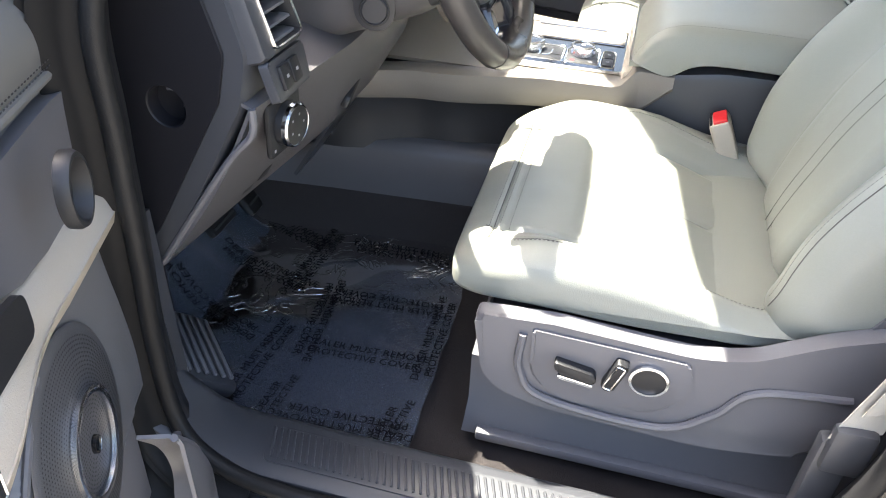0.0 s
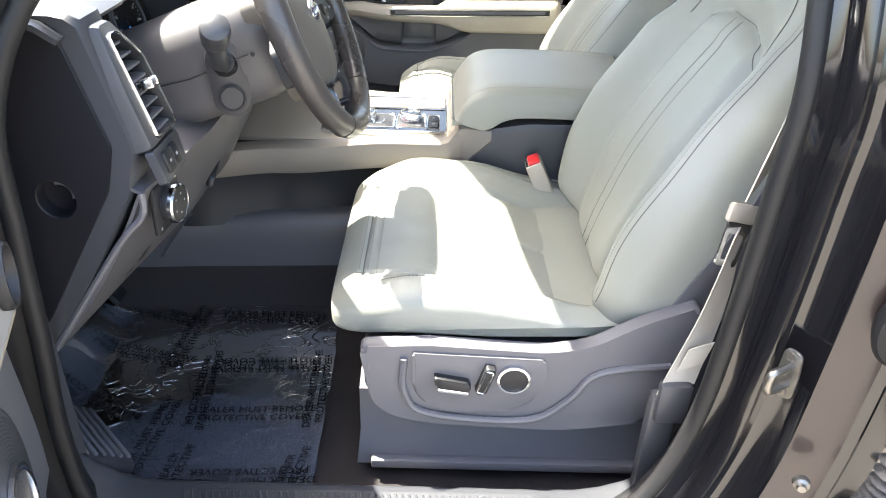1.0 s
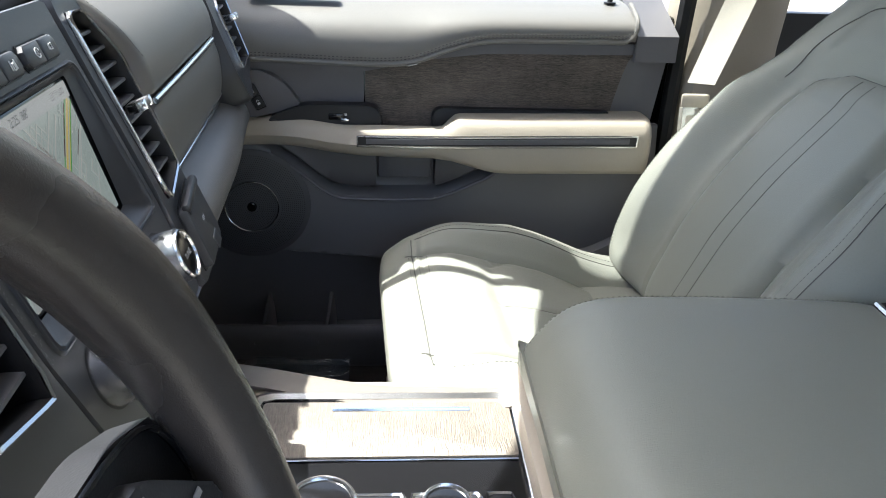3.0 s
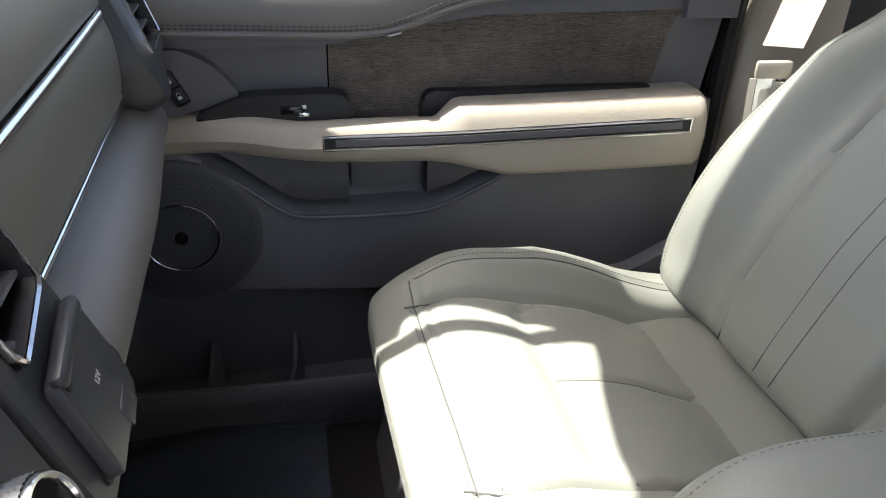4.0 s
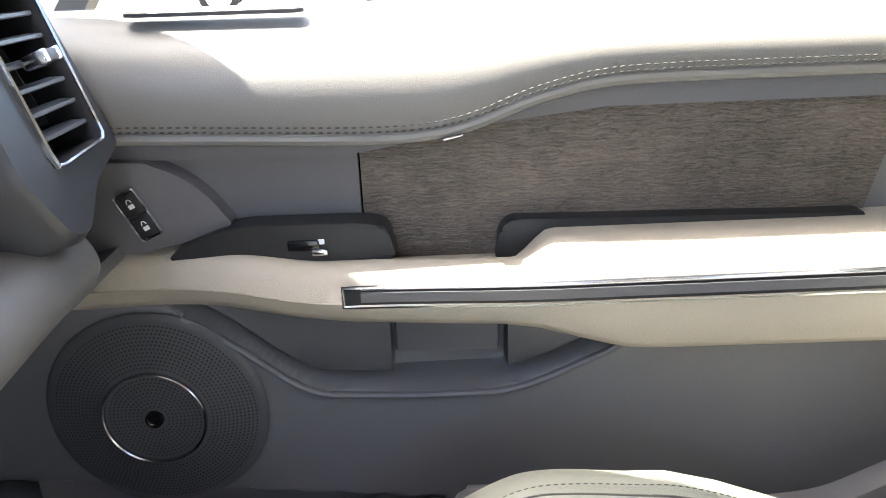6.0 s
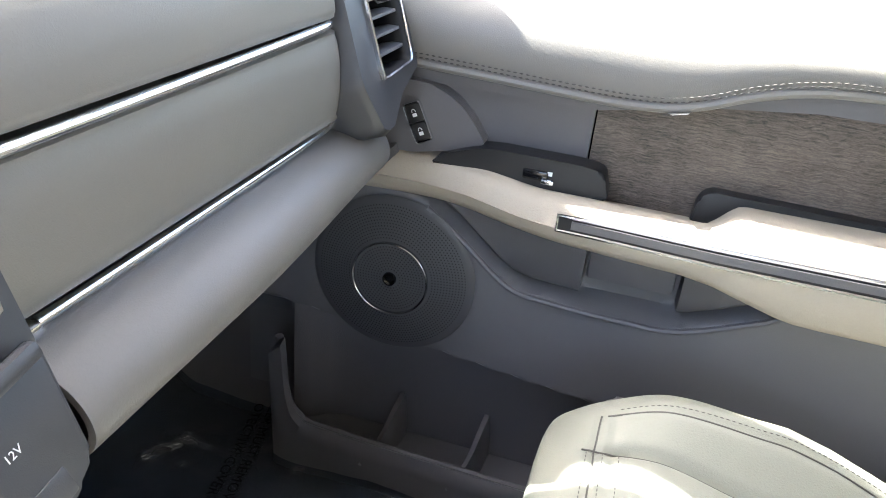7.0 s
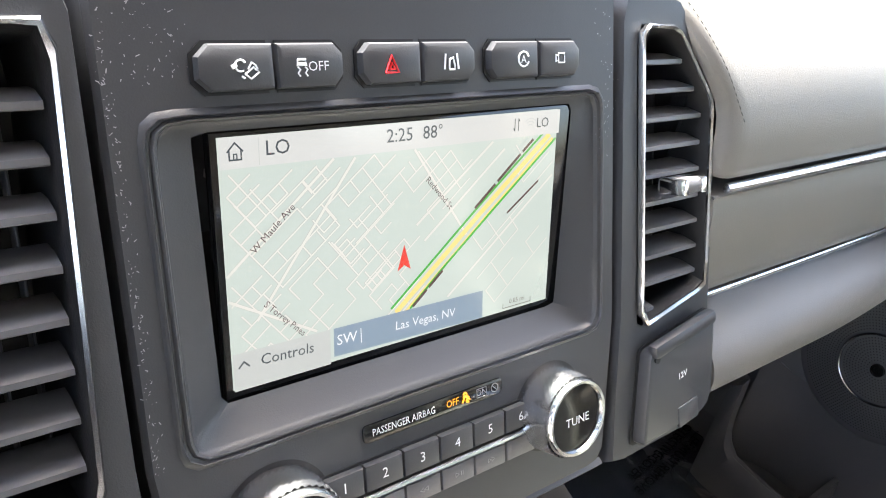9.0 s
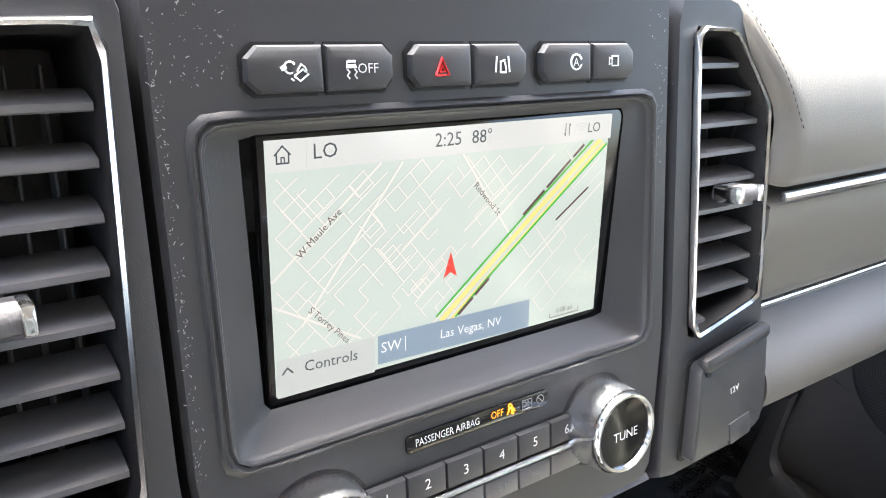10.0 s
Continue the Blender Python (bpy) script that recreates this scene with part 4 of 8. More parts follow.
vent(LVP, LVM, [0.103 - 0.0138 * k for k in range(8)], (0.022, 0.056))
stand[0] = PASSENGER_SIDE
# surround of the passenger end vent, tapering to a point below
sp = by_angle(round_poly([(0.578, -0.095), (0.562, -0.050), (0.578, 0.045), (0.600, 0.115), (0.712, 0.115), (0.700, -0.06), (0.64, -0.075), (0.600, -0.098)], 0.006, 3), 96, (0.645, 0.01))
si = by_angle(round_poly(EV, 0.006, 4), 96, (0.645, 0.01))
rows = [[fp(x, y, -0.08) for x, y in sp], [fp(x, y, 0.010) for x, y in sp], [fp(0.645 + (x - 0.645) * 0.96, 0.01 + (y - 0.01) * 0.96, 0.0165) for x, y in sp], [fp(x, y, 0.018) for x, y in si], [fp(x, y, 0.008) for x, y in si]]
part("vent_housing", grid(rows, close_v=True), CHARCOAL, dash)
stand[0] = DRIVER_SIDE
sp = by_angle(round_poly([(0.080, -0.006), (0.067, 0.088), (0.019, 0.128), (-0.016, 0.127), (-0.020, 0.06), (-0.018, -0.006)], 0.006, 3), 96, (0.03, 0.06))
si = by_angle(round_poly(LVP, 0.006, 4), 96, (0.03, 0.06))
inside_end = lambda p: V(p.x, max(p.y, -0.7215), p.z)
rows = [[inside_end(LVM @ V(x, y, -0.045)) for x, y in sp], [inside_end(LVM @ V(x, y, -0.006)) for x, y in sp], [LVM @ V(0.03 + (x - 0.03) * 0.96, 0.06 + (y - 0.06) * 0.96, -0.0015) for x, y in sp], [LVM @ V(x, y, 0.0) for x, y in si], [LVM @ V(x, y, -0.01) for x, y in si]]
part("vent_housing", grid(rows, close_v=True), CHARCOAL, dash)

stand[0] = PASSENGER_SIDE

# ---- passenger side pads ----
UP = [(-0.95, 0.76), (-0.70, 0.785), (-0.50, 0.790), (-0.42, 0.780), (-0.368, 0.760), (-0.334, 0.728), (-0.316, 0.695), (-0.3105, 0.672), (-0.3105, 0.664), (-0.316, 0.660), (-0.36, 0.658)]
LOW = [(-0.36, 0.652), (-0.315, 0.651), (-0.309, 0.647), (-0.3045, 0.630), (-0.3035, 0.605), (-0.306, 0.585), (-0.310, 0.579), (-0.36, 0.576)]
ROLL = [(-0.36, 0.567), (-0.312, 0.566), (-0.296, 0.563), (-0.276, 0.556), (-0.266, 0.546), (-0.263, 0.535), (-0.267, 0.526), (-0.276, 0.521), (-0.30, 0.517), (-0.42, 0.50), (-0.60, 0.46)]


def along_y(profile, y0, y1, n, end_r=0.0, shift=lambda y: 0.0):
    prof = smooth_path([(x, 0, z) for x, z in profile], 4)
    rows = []
    for y in np.linspace(y0, y1, n):
        rows.append([V(p.x + shift(y), y, p.z) for p in prof])
    return rows


def end_round(y, y0, y1, r):
    d = min(y - y0, y1 - y)
    return 0.0 if d >= r else -(r - math.sqrt(max(0, r * r - (r - d) ** 2)))


def pad_start(z):
    return line(z, [(0.60, 0.2085), (0.700, 0.2085), (0.755, 0.172), (0.80, 0.164)])


prof = smooth_path([(x, 0, z) for x, z in UP], 4)
rows = []
for t in [0.0, 0.006, 0.016, 0.03] + list(np.linspace(0.05, 1, 46)):
    row = []
    for p in prof:
        y = lerp(pad_start(p.z), 0.572, t)
        row.append(V(p.x + end_round(y, pad_start(p.z), 0.572, 0.012), y, p.z))
    rows.append(row)
part("upper_pad", thick(grid(rows), 0.004), LEATHER_DASH, dash, "grey leather pad above the glovebox")
part("glovebox_lid", thick(grid(along_y(LOW, 0.2085, 0.575, 60, 0, lambda y: end_round(y, 0.12, 0.575, 0.016))), 0.004), LEATHER_DASH, dash, "grey leather glovebox lid")
part("lower_roll", thick(grid(along_y(ROLL, 0.215, 0.640, 60, 0, lambda y: end_round(y, -1, 0.640, 0.022) - 0.007 - 0.012 * ramp(y, [(0.36, 0), (0.64, 1)]))), 0.004), ROLL_VINYL, dash, "grey padded roll under the glovebox")
part("chrome_strip", sweep(smooth_path([(-0.309, 0.2165, 0.6555), (-0.308, 0.35, 0.656), (-0.308, 0.50, 0.657), (-0.310, 0.552, 0.6575), (-0.322, 0.567, 0.657)], 8), [(-0.002, -0.0030), (0.0006, -0.0029), (0.0020, -0.0019), (0.0026, 0.0), (0.0020, 0.0019), (0.0006, 0.0029), (-0.002, 0.0030)], up=(0, 0, 1)), CHROME, dash, "chrome strip")
part("chrome_strip", sweep(smooth_path([(-0.309, 0.235, 0.5715), (-0.3085, 0.36, 0.572), (-0.3085, 0.50, 0.573), (-0.309, 0.555, 0.575), (-0.311, 0.571, 0.583)], 8), [(-0.002, -0.0030), (0.0006, -0.0029), (0.0020, -0.0019), (0.0026, 0.0), (0.0020, 0.0019), (0.0006, 0.0029), (-0.002, 0.0030)], up=(0, 0, 1)), CHROME, dash, "chrome strip")
part("strip_end", rbox((-0.307, 0.5755, 0.580), (0.008, 0.006, 0.014), 0.002), CHROME, dash, "chrome end block")
part("glovebox_button", rbox((-0.307, 0.224, 0.5725), (0.010, 0.017, 0.008), 0.002), CHROME, dash, "chrome glovebox button")
part("pad_backing", thick(grid([[V(-0.345, y, z) for y in (0.20, 0.75)] for z in (0.50, 0.72)]), 0.01), BLACK_PLASTIC, dash)
st = [p + V(0.0006, 0, 0) for p in smooth_path([(x, pad_start(z) + 0.011, z) for x, z in UP[3:7]], 6)]
part("stitching", stitches(st, 0.0042, 0.0028, 0.0003), THREAD, dash)
# top of the dashboard, under the windscreen
stand[0] = DRIVER_SIDE
part("top_pad", thick(grid([[V(x, y, z) for x, z in [(-0.98, 0.74), (-0.86, 0.765), (-0.74, 0.775), (-0.62, 0.772)]] for y in np.linspace(-0.60, -0.22, 8)]), 0.006), CHARCOAL, dash)
stand[0] = PASSENGER_SIDE
TOPD = [(-0.98, 0.74), (-0.8, 0.775), (-0.55, 0.787), (-0.43, 0.782), (-0.395, 0.772), (-0.384, 0.762), (-0.384, 0.745)]
part("top_pad", thick(grid([[V(x, y, z) for x, z in TOPD] for y in np.linspace(-0.25, 0.218, 12)]), 0.006), CHARCOAL, dash)
part("top_pad", thick(grid([[V(x, y, z) for x, z in [(-0.98, 0.74), (-0.8, 0.775), (-0.55, 0.785), (-0.40, 0.775), (-0.36, 0.762)]] for y in np.linspace(0.57, 0.78, 6)]), 0.006), CHARCOAL, dash)
stand[0] = DRIVER_SIDE
part("top_pad", thick(grid([[V(x, y, z) for x, z in [(-0.98, 0.75), (-0.8, 0.785), (-0.55, 0.80), (-0.40, 0.795), (-0.355, 0.783), (-0.335, 0.77)]] for y in np.linspace(-0.74, -0.57, 6)]), 0.006), CHARCOAL, dash)
stand[0] = PASSENGER_SIDE
part("under_panel", thick(grid([[V(x, y, z) for x, z in [(-0.30, 0.517), (-0.5, 0.47), (-0.8, 0.42), (-0.95, 0.40)]] for y in np.linspace(0.13, 0.75, 5)]), 0.01), GREY_PLASTIC, dash)
part("side_cheek", prism(round_poly([(-0.95, 0.12), (-0.66, 0.12), (-0.50, 0.30), (-0.40, 0.50), (-0.95, 0.50)], 0.03), 0.06, basis(V(0, 0.66, 0), (1, 0, 0), (0, 0, 1), (0, -1, 0)) @ pose(0, 0, -0.06), 0.01), GREY_PLASTIC, dash)

# ---- power outlet cover below the vent ----
oc = round_poly([(0.1465, -0.0835), (0.2085, -0.073), (0.2065, -0.128), (0.196, -0.134), (0.1405, -0.1395)], 0.004, 3)
part("outlet_gap", prism([(0.172 + (x - 0.172) * 1.07, -0.106 + (y + 0.106) * 1.06) for x, y in oc], 0.001, FACE @ pose(0, 0, 0.0018)), BLACK_PRINT, dash)
cover = part("outlet_cover", prism(oc, 0.009, FACE @ pose(0, 0, 0.002), 0.002), CHARCOAL, dash, "charcoal hinged power outlet cover")
part("hinge_bar", rbox((0, 0, 0), (0.060, 0.009, 0.008), 0.003, FACE @ pose(0.177, -0.0785, 0.010, 0, 0, 9.5)), CHARCOAL, cover)
part("finger_notch", rbox((0, 0, 0), (0.020, 0.014, 0.003), 0.002, FACE @ pose(0.183, -0.130, 0.0105, 0, 0, 8)), CHARCOAL, cover)
part("hinge_pin", lathe([(0.0022, 0), (0.0022, 0.0012), (0, 0.0012)], 12, FACE @ pose(0.151, -0.088, 0.0108)), BLACK_PRINT, cover)
part("marking", text_bm("12V", 0.0055, FACE @ pose(0.176, -0.104, 0.0113, 0, 0, 8), 0.0001), WHITE_PRINT, cover)


# ---- touchscreen picture ----
def glow(name, color, strength):
    """A lit display colour."""
    ma = bpy.data.materials.new(name)
    ma.use_nodes = True
    b = ma.node_tree.nodes["Principled BSDF"]
    b.inputs["Base Color"].default_value = (0.02, 0.02, 0.02, 1)
    b.inputs["Roughness"].default_value = 0.12
    b.inputs["Emission Color"].default_value = (*color, 1)
    b.inputs["Emission Strength"].default_value = strength
    return ma


GL = 0.057
S_MAP = glow("display_map", (0.52, 0.60, 0.55), GL)
S_BAR = glow("display_bar", (0.60, 0.62, 0.60), GL)
S_TAB = glow("display_tab", (0.50, 0.53, 0.51), GL)
S_ROAD = glow("display_road", (0.70, 0.70, 0.64), GL)
S_ROADSIDE = glow("display_road_edge", (0.49, 0.54, 0.50), GL)
S_GREEN = glow("display_green", (0.06, 0.42, 0.05), GL)
S_YELLOW = glow("display_yellow", (0.85, 0.66, 0.20), GL)
S_BLUE = glow("display_blue", (0.22, 0.30, 0.38), GL)
S_INK = glow("display_ink", (0.06, 0.07, 0.08), GL)
S_BROWN = glow("display_brown", (0.10, 0.05, 0.05), GL)
S_RED = glow("display_red", (0.75, 0.05, 0.03), GL)
S_WHITE = glow("display_white", (0.85, 0.88, 0.90), GL)
S_AMBER = glow("display_amber", (1.0, 0.36, 0.02), 0.11)
LAYER = 0.00025


def s_at(u, v, k, turn=0.0):
    return SCR @ pose(u, v, -0.0009 + LAYER * k, 0, 0, turn)


def s_poly(name, poly, k, ma):
    bm = bmesh.new()
    bm.faces.new([bm.verts.new(SCR @ V(u, v, -0.0009 + LAYER * k)) for u, v in poly])
    return part(name, bm, ma, screen)


def s_line(pts, w, k):
    """A flat drawn line."""
    bm = bmesh.new()
    pts = [V(*p, 0) for p in pts]
    for a, b in zip(pts, pts[1:]):
        d = (b - a).normalized()
        n = V(-d.y, d.x, 0) * w / 2
        e = d * w * 0.3
        bm.faces.new([bm.verts.new(SCR @ V(q.x, q.y, -0.0009 + LAYER * k)) for q in (a - e + n, a - e - n, b + e - n, b + e + n)])
    return bm


SX, ST, SB = 0.0872, 0.0527, -0.0475
s_poly("map_field", [(-SX, SB), (SX, SB), (SX, ST), (-SX, ST)], 0, S_MAP)
s_poly("status_bar", [(-SX, 0.0412), (SX, 0.0412), (SX, ST), (-SX, ST)], 6, S_BAR)
s_poly("control_tab", [(-SX, SB), (-0.0440, SB), (-0.0440, -0.0315), (-SX, -0.0315)], 6, S_TAB)
s_poly("city_tab", [(-0.0425, -0.0445), (0.0411, -0.0465), (0.0408, -0.0322), (-0.0425, -0.0315)], 7, S_BLUE)
# streets: small crooked grids, all turned the same way as the motorway
rs = random.Random(7)
ang = math.radians(39)
ex, ey = V(math.cos(ang), math.sin(ang), 0), V(-math.sin(ang), math.cos(ang), 0)


def inside(p):
    return -SX + 0.001 < p.x < SX - 0.001 and SB + 0.0005 < p.y < 0.0408


edges, roads = [], []
for cx, cy, na, nb, sa, sb in ((-0.060, 0.020, 5, 6, 0.0085, 0.0065), (-0.030, 0.028, 6, 5, 0.0075, 0.0075), (-0.020, 0.004, 5, 6, 0.0065, 0.0055), (-0.045, -0.010, 5, 5, 0.0085, 0.0070), (-0.012, -0.018, 4, 6, 0.0055, 0.0050),
                               (-0.076, -0.020, 5, 6, 0.0055, 0.0060), (0.014, 0.030, 5, 5, 0.0065, 0.0060), (0.055, -0.012, 4, 4, 0.0110, 0.0095), (-0.072, 0.034, 4, 4, 0.0060, 0.0055), (0.070, 0.030, 3, 4, 0.007, 0.006)):
    c = V(cx, cy, 0)
    for i in range(na):
        for j in range(nb):
            p = c + ex * (i - na / 2) * sa + ey * (j - nb / 2) * sb
            if rs.random() < 0.70:
                q = p + ex * sa
                if inside(p) and inside(q):
                    roads.append((p, q))
            if rs.random() < 0.55:
                q = p + ey * sb
                if inside(p) and inside(q):
                    roads.append((p, q))
bm_r, bm_e = bmesh.new(), bmesh.new()
for w, k, bm in ((0.0011, 1, bm_e), (0.0006, 2, bm_r)):
    for p, q in roads:
        d = (q - p).normalized()
        n = V(-d.y, d.x, 0) * w / 2
        e = d * w * 0.4
        bm.faces.new([bm.verts.new(SCR @ V(a.x, a.y, -0.0009 + LAYER * k)) for a in (p - e + n, p - e - n, q + e - n, q + e + n)])
tagged(part("street_grid_edge", bm_e, S_ROADSIDE, screen), "", "", "", "stuff")
tagged(part("street_grid", bm_r, S_ROAD, screen), "", "", "", "stuff")
long_roads = [[(-0.0755, -0.02), (-0.0600, 0.0005), (-0.030, 0.0400)], [(-0.0867, 0.000), (-0.0400, 0.0405)], [(0.000, 0.0405), (0.030, -0.002)], [(-0.0867, -0.010), (-0.050, -0.031)], [(0.020, -0.031), (0.085, 0.020)], [(0.0015, 0.0070), (0.0445, 0.0400)], [(0.006, -0.001), (0.052, 0.036)]]
for p in long_roads:
    part("street_edge", s_line(p, 0.0016, 1.5), S_ROADSIDE, screen)
    part("street", s_line(p, 0.0011, 2.2), S_ROAD, screen)
mw = [(-0.0098, -0.0317), (0.0392, 0.0082), (0.0806, 0.0405)]
part("motorway_edge", join(s_line([(x - 0.0026, y + 0.0022) for x, y in mw], 0.0012, 4), s_line([(0.0157, -0.0164), (0.0470, 0.0085), (0.0855, 0.0385)], 0.0012, 4), s_line([(-0.002, -0.0317), (0.0157, -0.0164)], 0.0012, 4)), S_GREEN, screen)
part("motorway", join(s_line([(x + 0.0005, y) for x, y in mw], 0.0026, 3), s_line([(x + 0.0030, y - 0.0030) for x, y in mw[:2]] + [(0.0835, 0.0385)], 0.0014, 3)), S_YELLOW, screen)


def s_text(name, words, size, u, v, turn, ma, align="CENTER", k=8):
    return part(name, text_bm(words, size, s_at(u, v, k, turn), 0, align), ma, screen)


s_text("screen_text", "2:25", 0.0080, -0.0088, 0.0475, 0, S_INK)
s_text("screen_text", "88\u00b0", 0.0080, 0.0085, 0.0475, 0, S_INK)
s_text("screen_text", "LO", 0.0080, -0.0644, 0.0475, 0, S_INK)
s_text("screen_text", "LO", 0.0066, 0.0750, 0.0470, 0, S_INK)
s_text("screen_text", "Controls", 0.0066, -0.0640, -0.0370, -2, S_INK)
s_text("screen_text", "SW", 0.0068, -0.0362, -0.0375, -1, S_WHITE)
s_text("screen_text", "Las Vegas, NV", 0.0060, 0.0062, -0.0388, -2, S_WHITE)
part("tab_divider", s_line([(-0.0292, -0.0345), (-0.0290, -0.0412)], 0.0004, 8), S_WHITE, screen)
s_text("screen_text", "W Maule Ave", 0.0043, -0.0678, 0.0166, 42, S_BROWN)
s_text("screen_text", "Redwood St", 0.0041, 0.0126, 0.0201, -47, S_BROWN)
s_text("screen_text", "S Torrey Pines", 0.0040, -0.0645, -0.0216, -46, S_BROWN)
s_text("screen_text", "0.05 mi", 0.0036, 0.0640, -0.0420, 0, S_BROWN)
part("scale_bar", s_line([(0.0545, -0.0425), (0.0545, -0.0448), (0.0735, -0.0448), (0.0735, -0.0425)], 0.0004, 8), S_BROWN, screen)
# road labels that stay unlettered: bars
for (p, q), w in ((((0.0340, 0.0105), (0.0455, 0.0200)), 0.0014), (((0.0475, 0.0217), (0.0610, 0.0328)), 0.0014), (((0.0630, 0.0344), (0.0690, 0.0393)), 0.0014), (((-0.0012, -0.0305), (0.0060, -0.0245)), 0.0014), (((0.0078, -0.0230), (0.0150, -0.0170)), 0.0014), (((0.0545, 0.0052), (0.0740, 0.0185)), 0.0010)):
    part("label_bar", s_line([p, q], w, 8), S_BROWN, screen)
s_poly("position_arrow", [(-0.0066, -0.0005), (-0.0102, -0.0122), (-0.0066, -0.0098), (-0.0030, -0.0122)], 9, S_RED)
part("home_icon", join(s_line([(-0.0842, 0.0475), (-0.0812, 0.0507), (-0.0782, 0.0475)], 0.0006, 8), s_line([(-0.0835, 0.0478), (-0.0835, 0.0445), (-0.0789, 0.0445), (-0.0789, 0.0478)], 0.0006, 8), s_line([(-0.0818, 0.0446), (-0.0818, 0.0466), (-0.0806, 0.0466), (-0.0806, 0.0446)], 0.0005, 8)), S_INK, screen)
part("bar_divider", s_line([(-0.0720, 0.0522), (-0.0720, 0.0418)], 0.0003, 8), S_TAB, screen)
part("tab_chevron", s_line([(-0.0850, -0.0375), (-0.0829, -0.0352), (-0.0808, -0.0375)], 0.0007, 8), S_INK, screen)
part("link_icon", join(s_line([(0.0567, 0.0500), (0.0567, 0.0445), (0.0560, 0.0456)], 0.0005, 8), s_line([(0.0590, 0.0445), (0.0590, 0.0500), (0.0597, 0.0489)], 0.0005, 8)), S_INK, screen)
part("wireless_icon", join(*[s_line([(0.0668 + r * math.cos(a), 0.0450 + r * math.sin(a)) for a in np.linspace(0.8, 2.34, 6)], 0.0004, 8) for r in (0.0018, 0.0033, 0.0047)]), S_TAB, screen)

# ---- buttons on the centre panel ----


def chamfer_key(name, poly, label="", depth=0.006):
    k = part(name, prism(poly, depth, FACE @ pose(0, 0, -0.001), 0.0022, 2), CHARCOAL, dash, label, 25)
    return k


def key_gap(poly, c, grow=0.0012):
    cx, cy = c
    part("key_gap", prism([(x + math.copysign(grow, x - cx), y + math.copysign(grow, y - cy)) for x, y in poly], 0.0009, FACE @ pose(0, 0, -0.0002)), BLACK_PRINT, dash)


def icon(lines, closed_fill=None, w=0.0008, k=0.0053):
    bms = []
    for pts in lines:
        pts = [FACE @ V(u, v, k) for u, v in pts]
        bms.append(tube(pts, w / 2, 4))
    return join(*bms)


def arc(u, v, r, a0, a1, n=10):
    return [(u + r * math.cos(a), v + r * math.sin(a)) for a in np.linspace(radians(a0), radians(a1), n)]


T, Bm = 0.0888, 0.0726
b1 = [(-0.0940, 0.0845), (-0.0895, T), (-0.0658, T), (-0.0658, Bm), (-0.0895, Bm), (-0.0942, 0.0770)]
b2 = [(-0.0648, T), (-0.0410, T), (-0.0372, 0.0850), (-0.0372, 0.0770), (-0.0410, Bm), (-0.0648, Bm)]
b3 = [(-0.0292, 0.0850), (-0.0255, T), (-0.0008, T), (-0.0008, Bm), (-0.0255, Bm), (-0.0292, 0.0770)]
b4 = [(0.0002, T), (0.0245, T), (0.0282, 0.0850), (0.0282, 0.0770), (0.0245, Bm), (0.0002, Bm)]
b5 = [(0.0370, 0.0850), (0.0405, T), (0.0662, T), (0.0662, Bm), (0.0405, Bm), (0.0370, 0.0770)]
b6 = [(0.0672, T), (0.0905, T), (0.0942, 0.0850), (0.0942, 0.0770), (0.0905, Bm), (0.0672, Bm)]
for pair in ((b1, b2), (b3, b4), (b5, b6)):
    al = pair[0] + pair[1]
    cx = sum(p[0] for p in al) / len(al)
    for p in pair:
        key_gap(p, (cx, 0.0807))
keys = [chamfer_key("panel_key", p[::-1]) for p in (b1, b2, b3, b4, b5, b6)]
part("icon", join(icon([arc(-0.0790, 0.0812, 0.0020, 30, 300), [(-0.0776, 0.0783), (-0.0742, 0.0806), (-0.0736, 0.0798), (-0.0722, 0.0789), (-0.0755, 0.0766), (-0.0776, 0.0783)], [(-0.0764, 0.0799), (-0.0748, 0.0822), (-0.0734, 0.0812), (-0.0728, 0.0798)], [(-0.0788, 0.0776), (-0.0778, 0.0768)]], w=0.0008), icon([[(-0.0822, 0.0806), (-0.0806, 0.0814)]], w=0.0018)), WHITE_PRINT, keys[0], "white hill descent symbol")
part("icon", join(icon([[(-0.0570, 0.0828), (-0.0540, 0.0828), (-0.0536, 0.0808), (-0.0574, 0.0808), (-0.0570, 0.0828)]], w=0.0010), icon([[(-0.0570, 0.0813), (-0.0540, 0.0813)]], w=0.0014), icon([[(-0.0572, 0.0802), (-0.0562, 0.0792), (-0.0572, 0.0780), (-0.0563, 0.0768)], [(-0.0542, 0.0802), (-0.0533, 0.0792), (-0.0542, 0.0780), (-0.0533, 0.0768)]], w=0.0007), text_bm("OFF", 0.0050, FACE @ pose(-0.0486, 0.0802, 0.0053), 0)), WHITE_PRINT, keys[1], "white traction symbol and word")
part("icon", icon([[(-0.0190, 0.0770), (-0.0128, 0.0770), (-0.0159, 0.0835), (-0.0190, 0.0770)], [(-0.0172, 0.0783), (-0.0146, 0.0783), (-0.0159, 0.0808), (-0.0172, 0.0783)]], w=0.0012), RED, keys[2], "red hazard triangle")
part("icon", icon([[(0.0105, 0.0775), (0.0112, 0.0838)], [(0.0178, 0.0775), (0.0172, 0.0838)], [(0.0130, 0.0775), (0.0132, 0.0815), (0.0150, 0.0822), (0.0160, 0.0790), (0.0158, 0.0774), (0.0130, 0.0775)]], w=0.0010), WHITE_PRINT, keys[3])
part("icon", join(icon([arc(0.0560, 0.0808, 0.0033, 20, 340)], w=0.0009), text_bm("A", 0.0050, FACE @ pose(0.0560, 0.0806, 0.0053), 0)), WHITE_PRINT, keys[4])
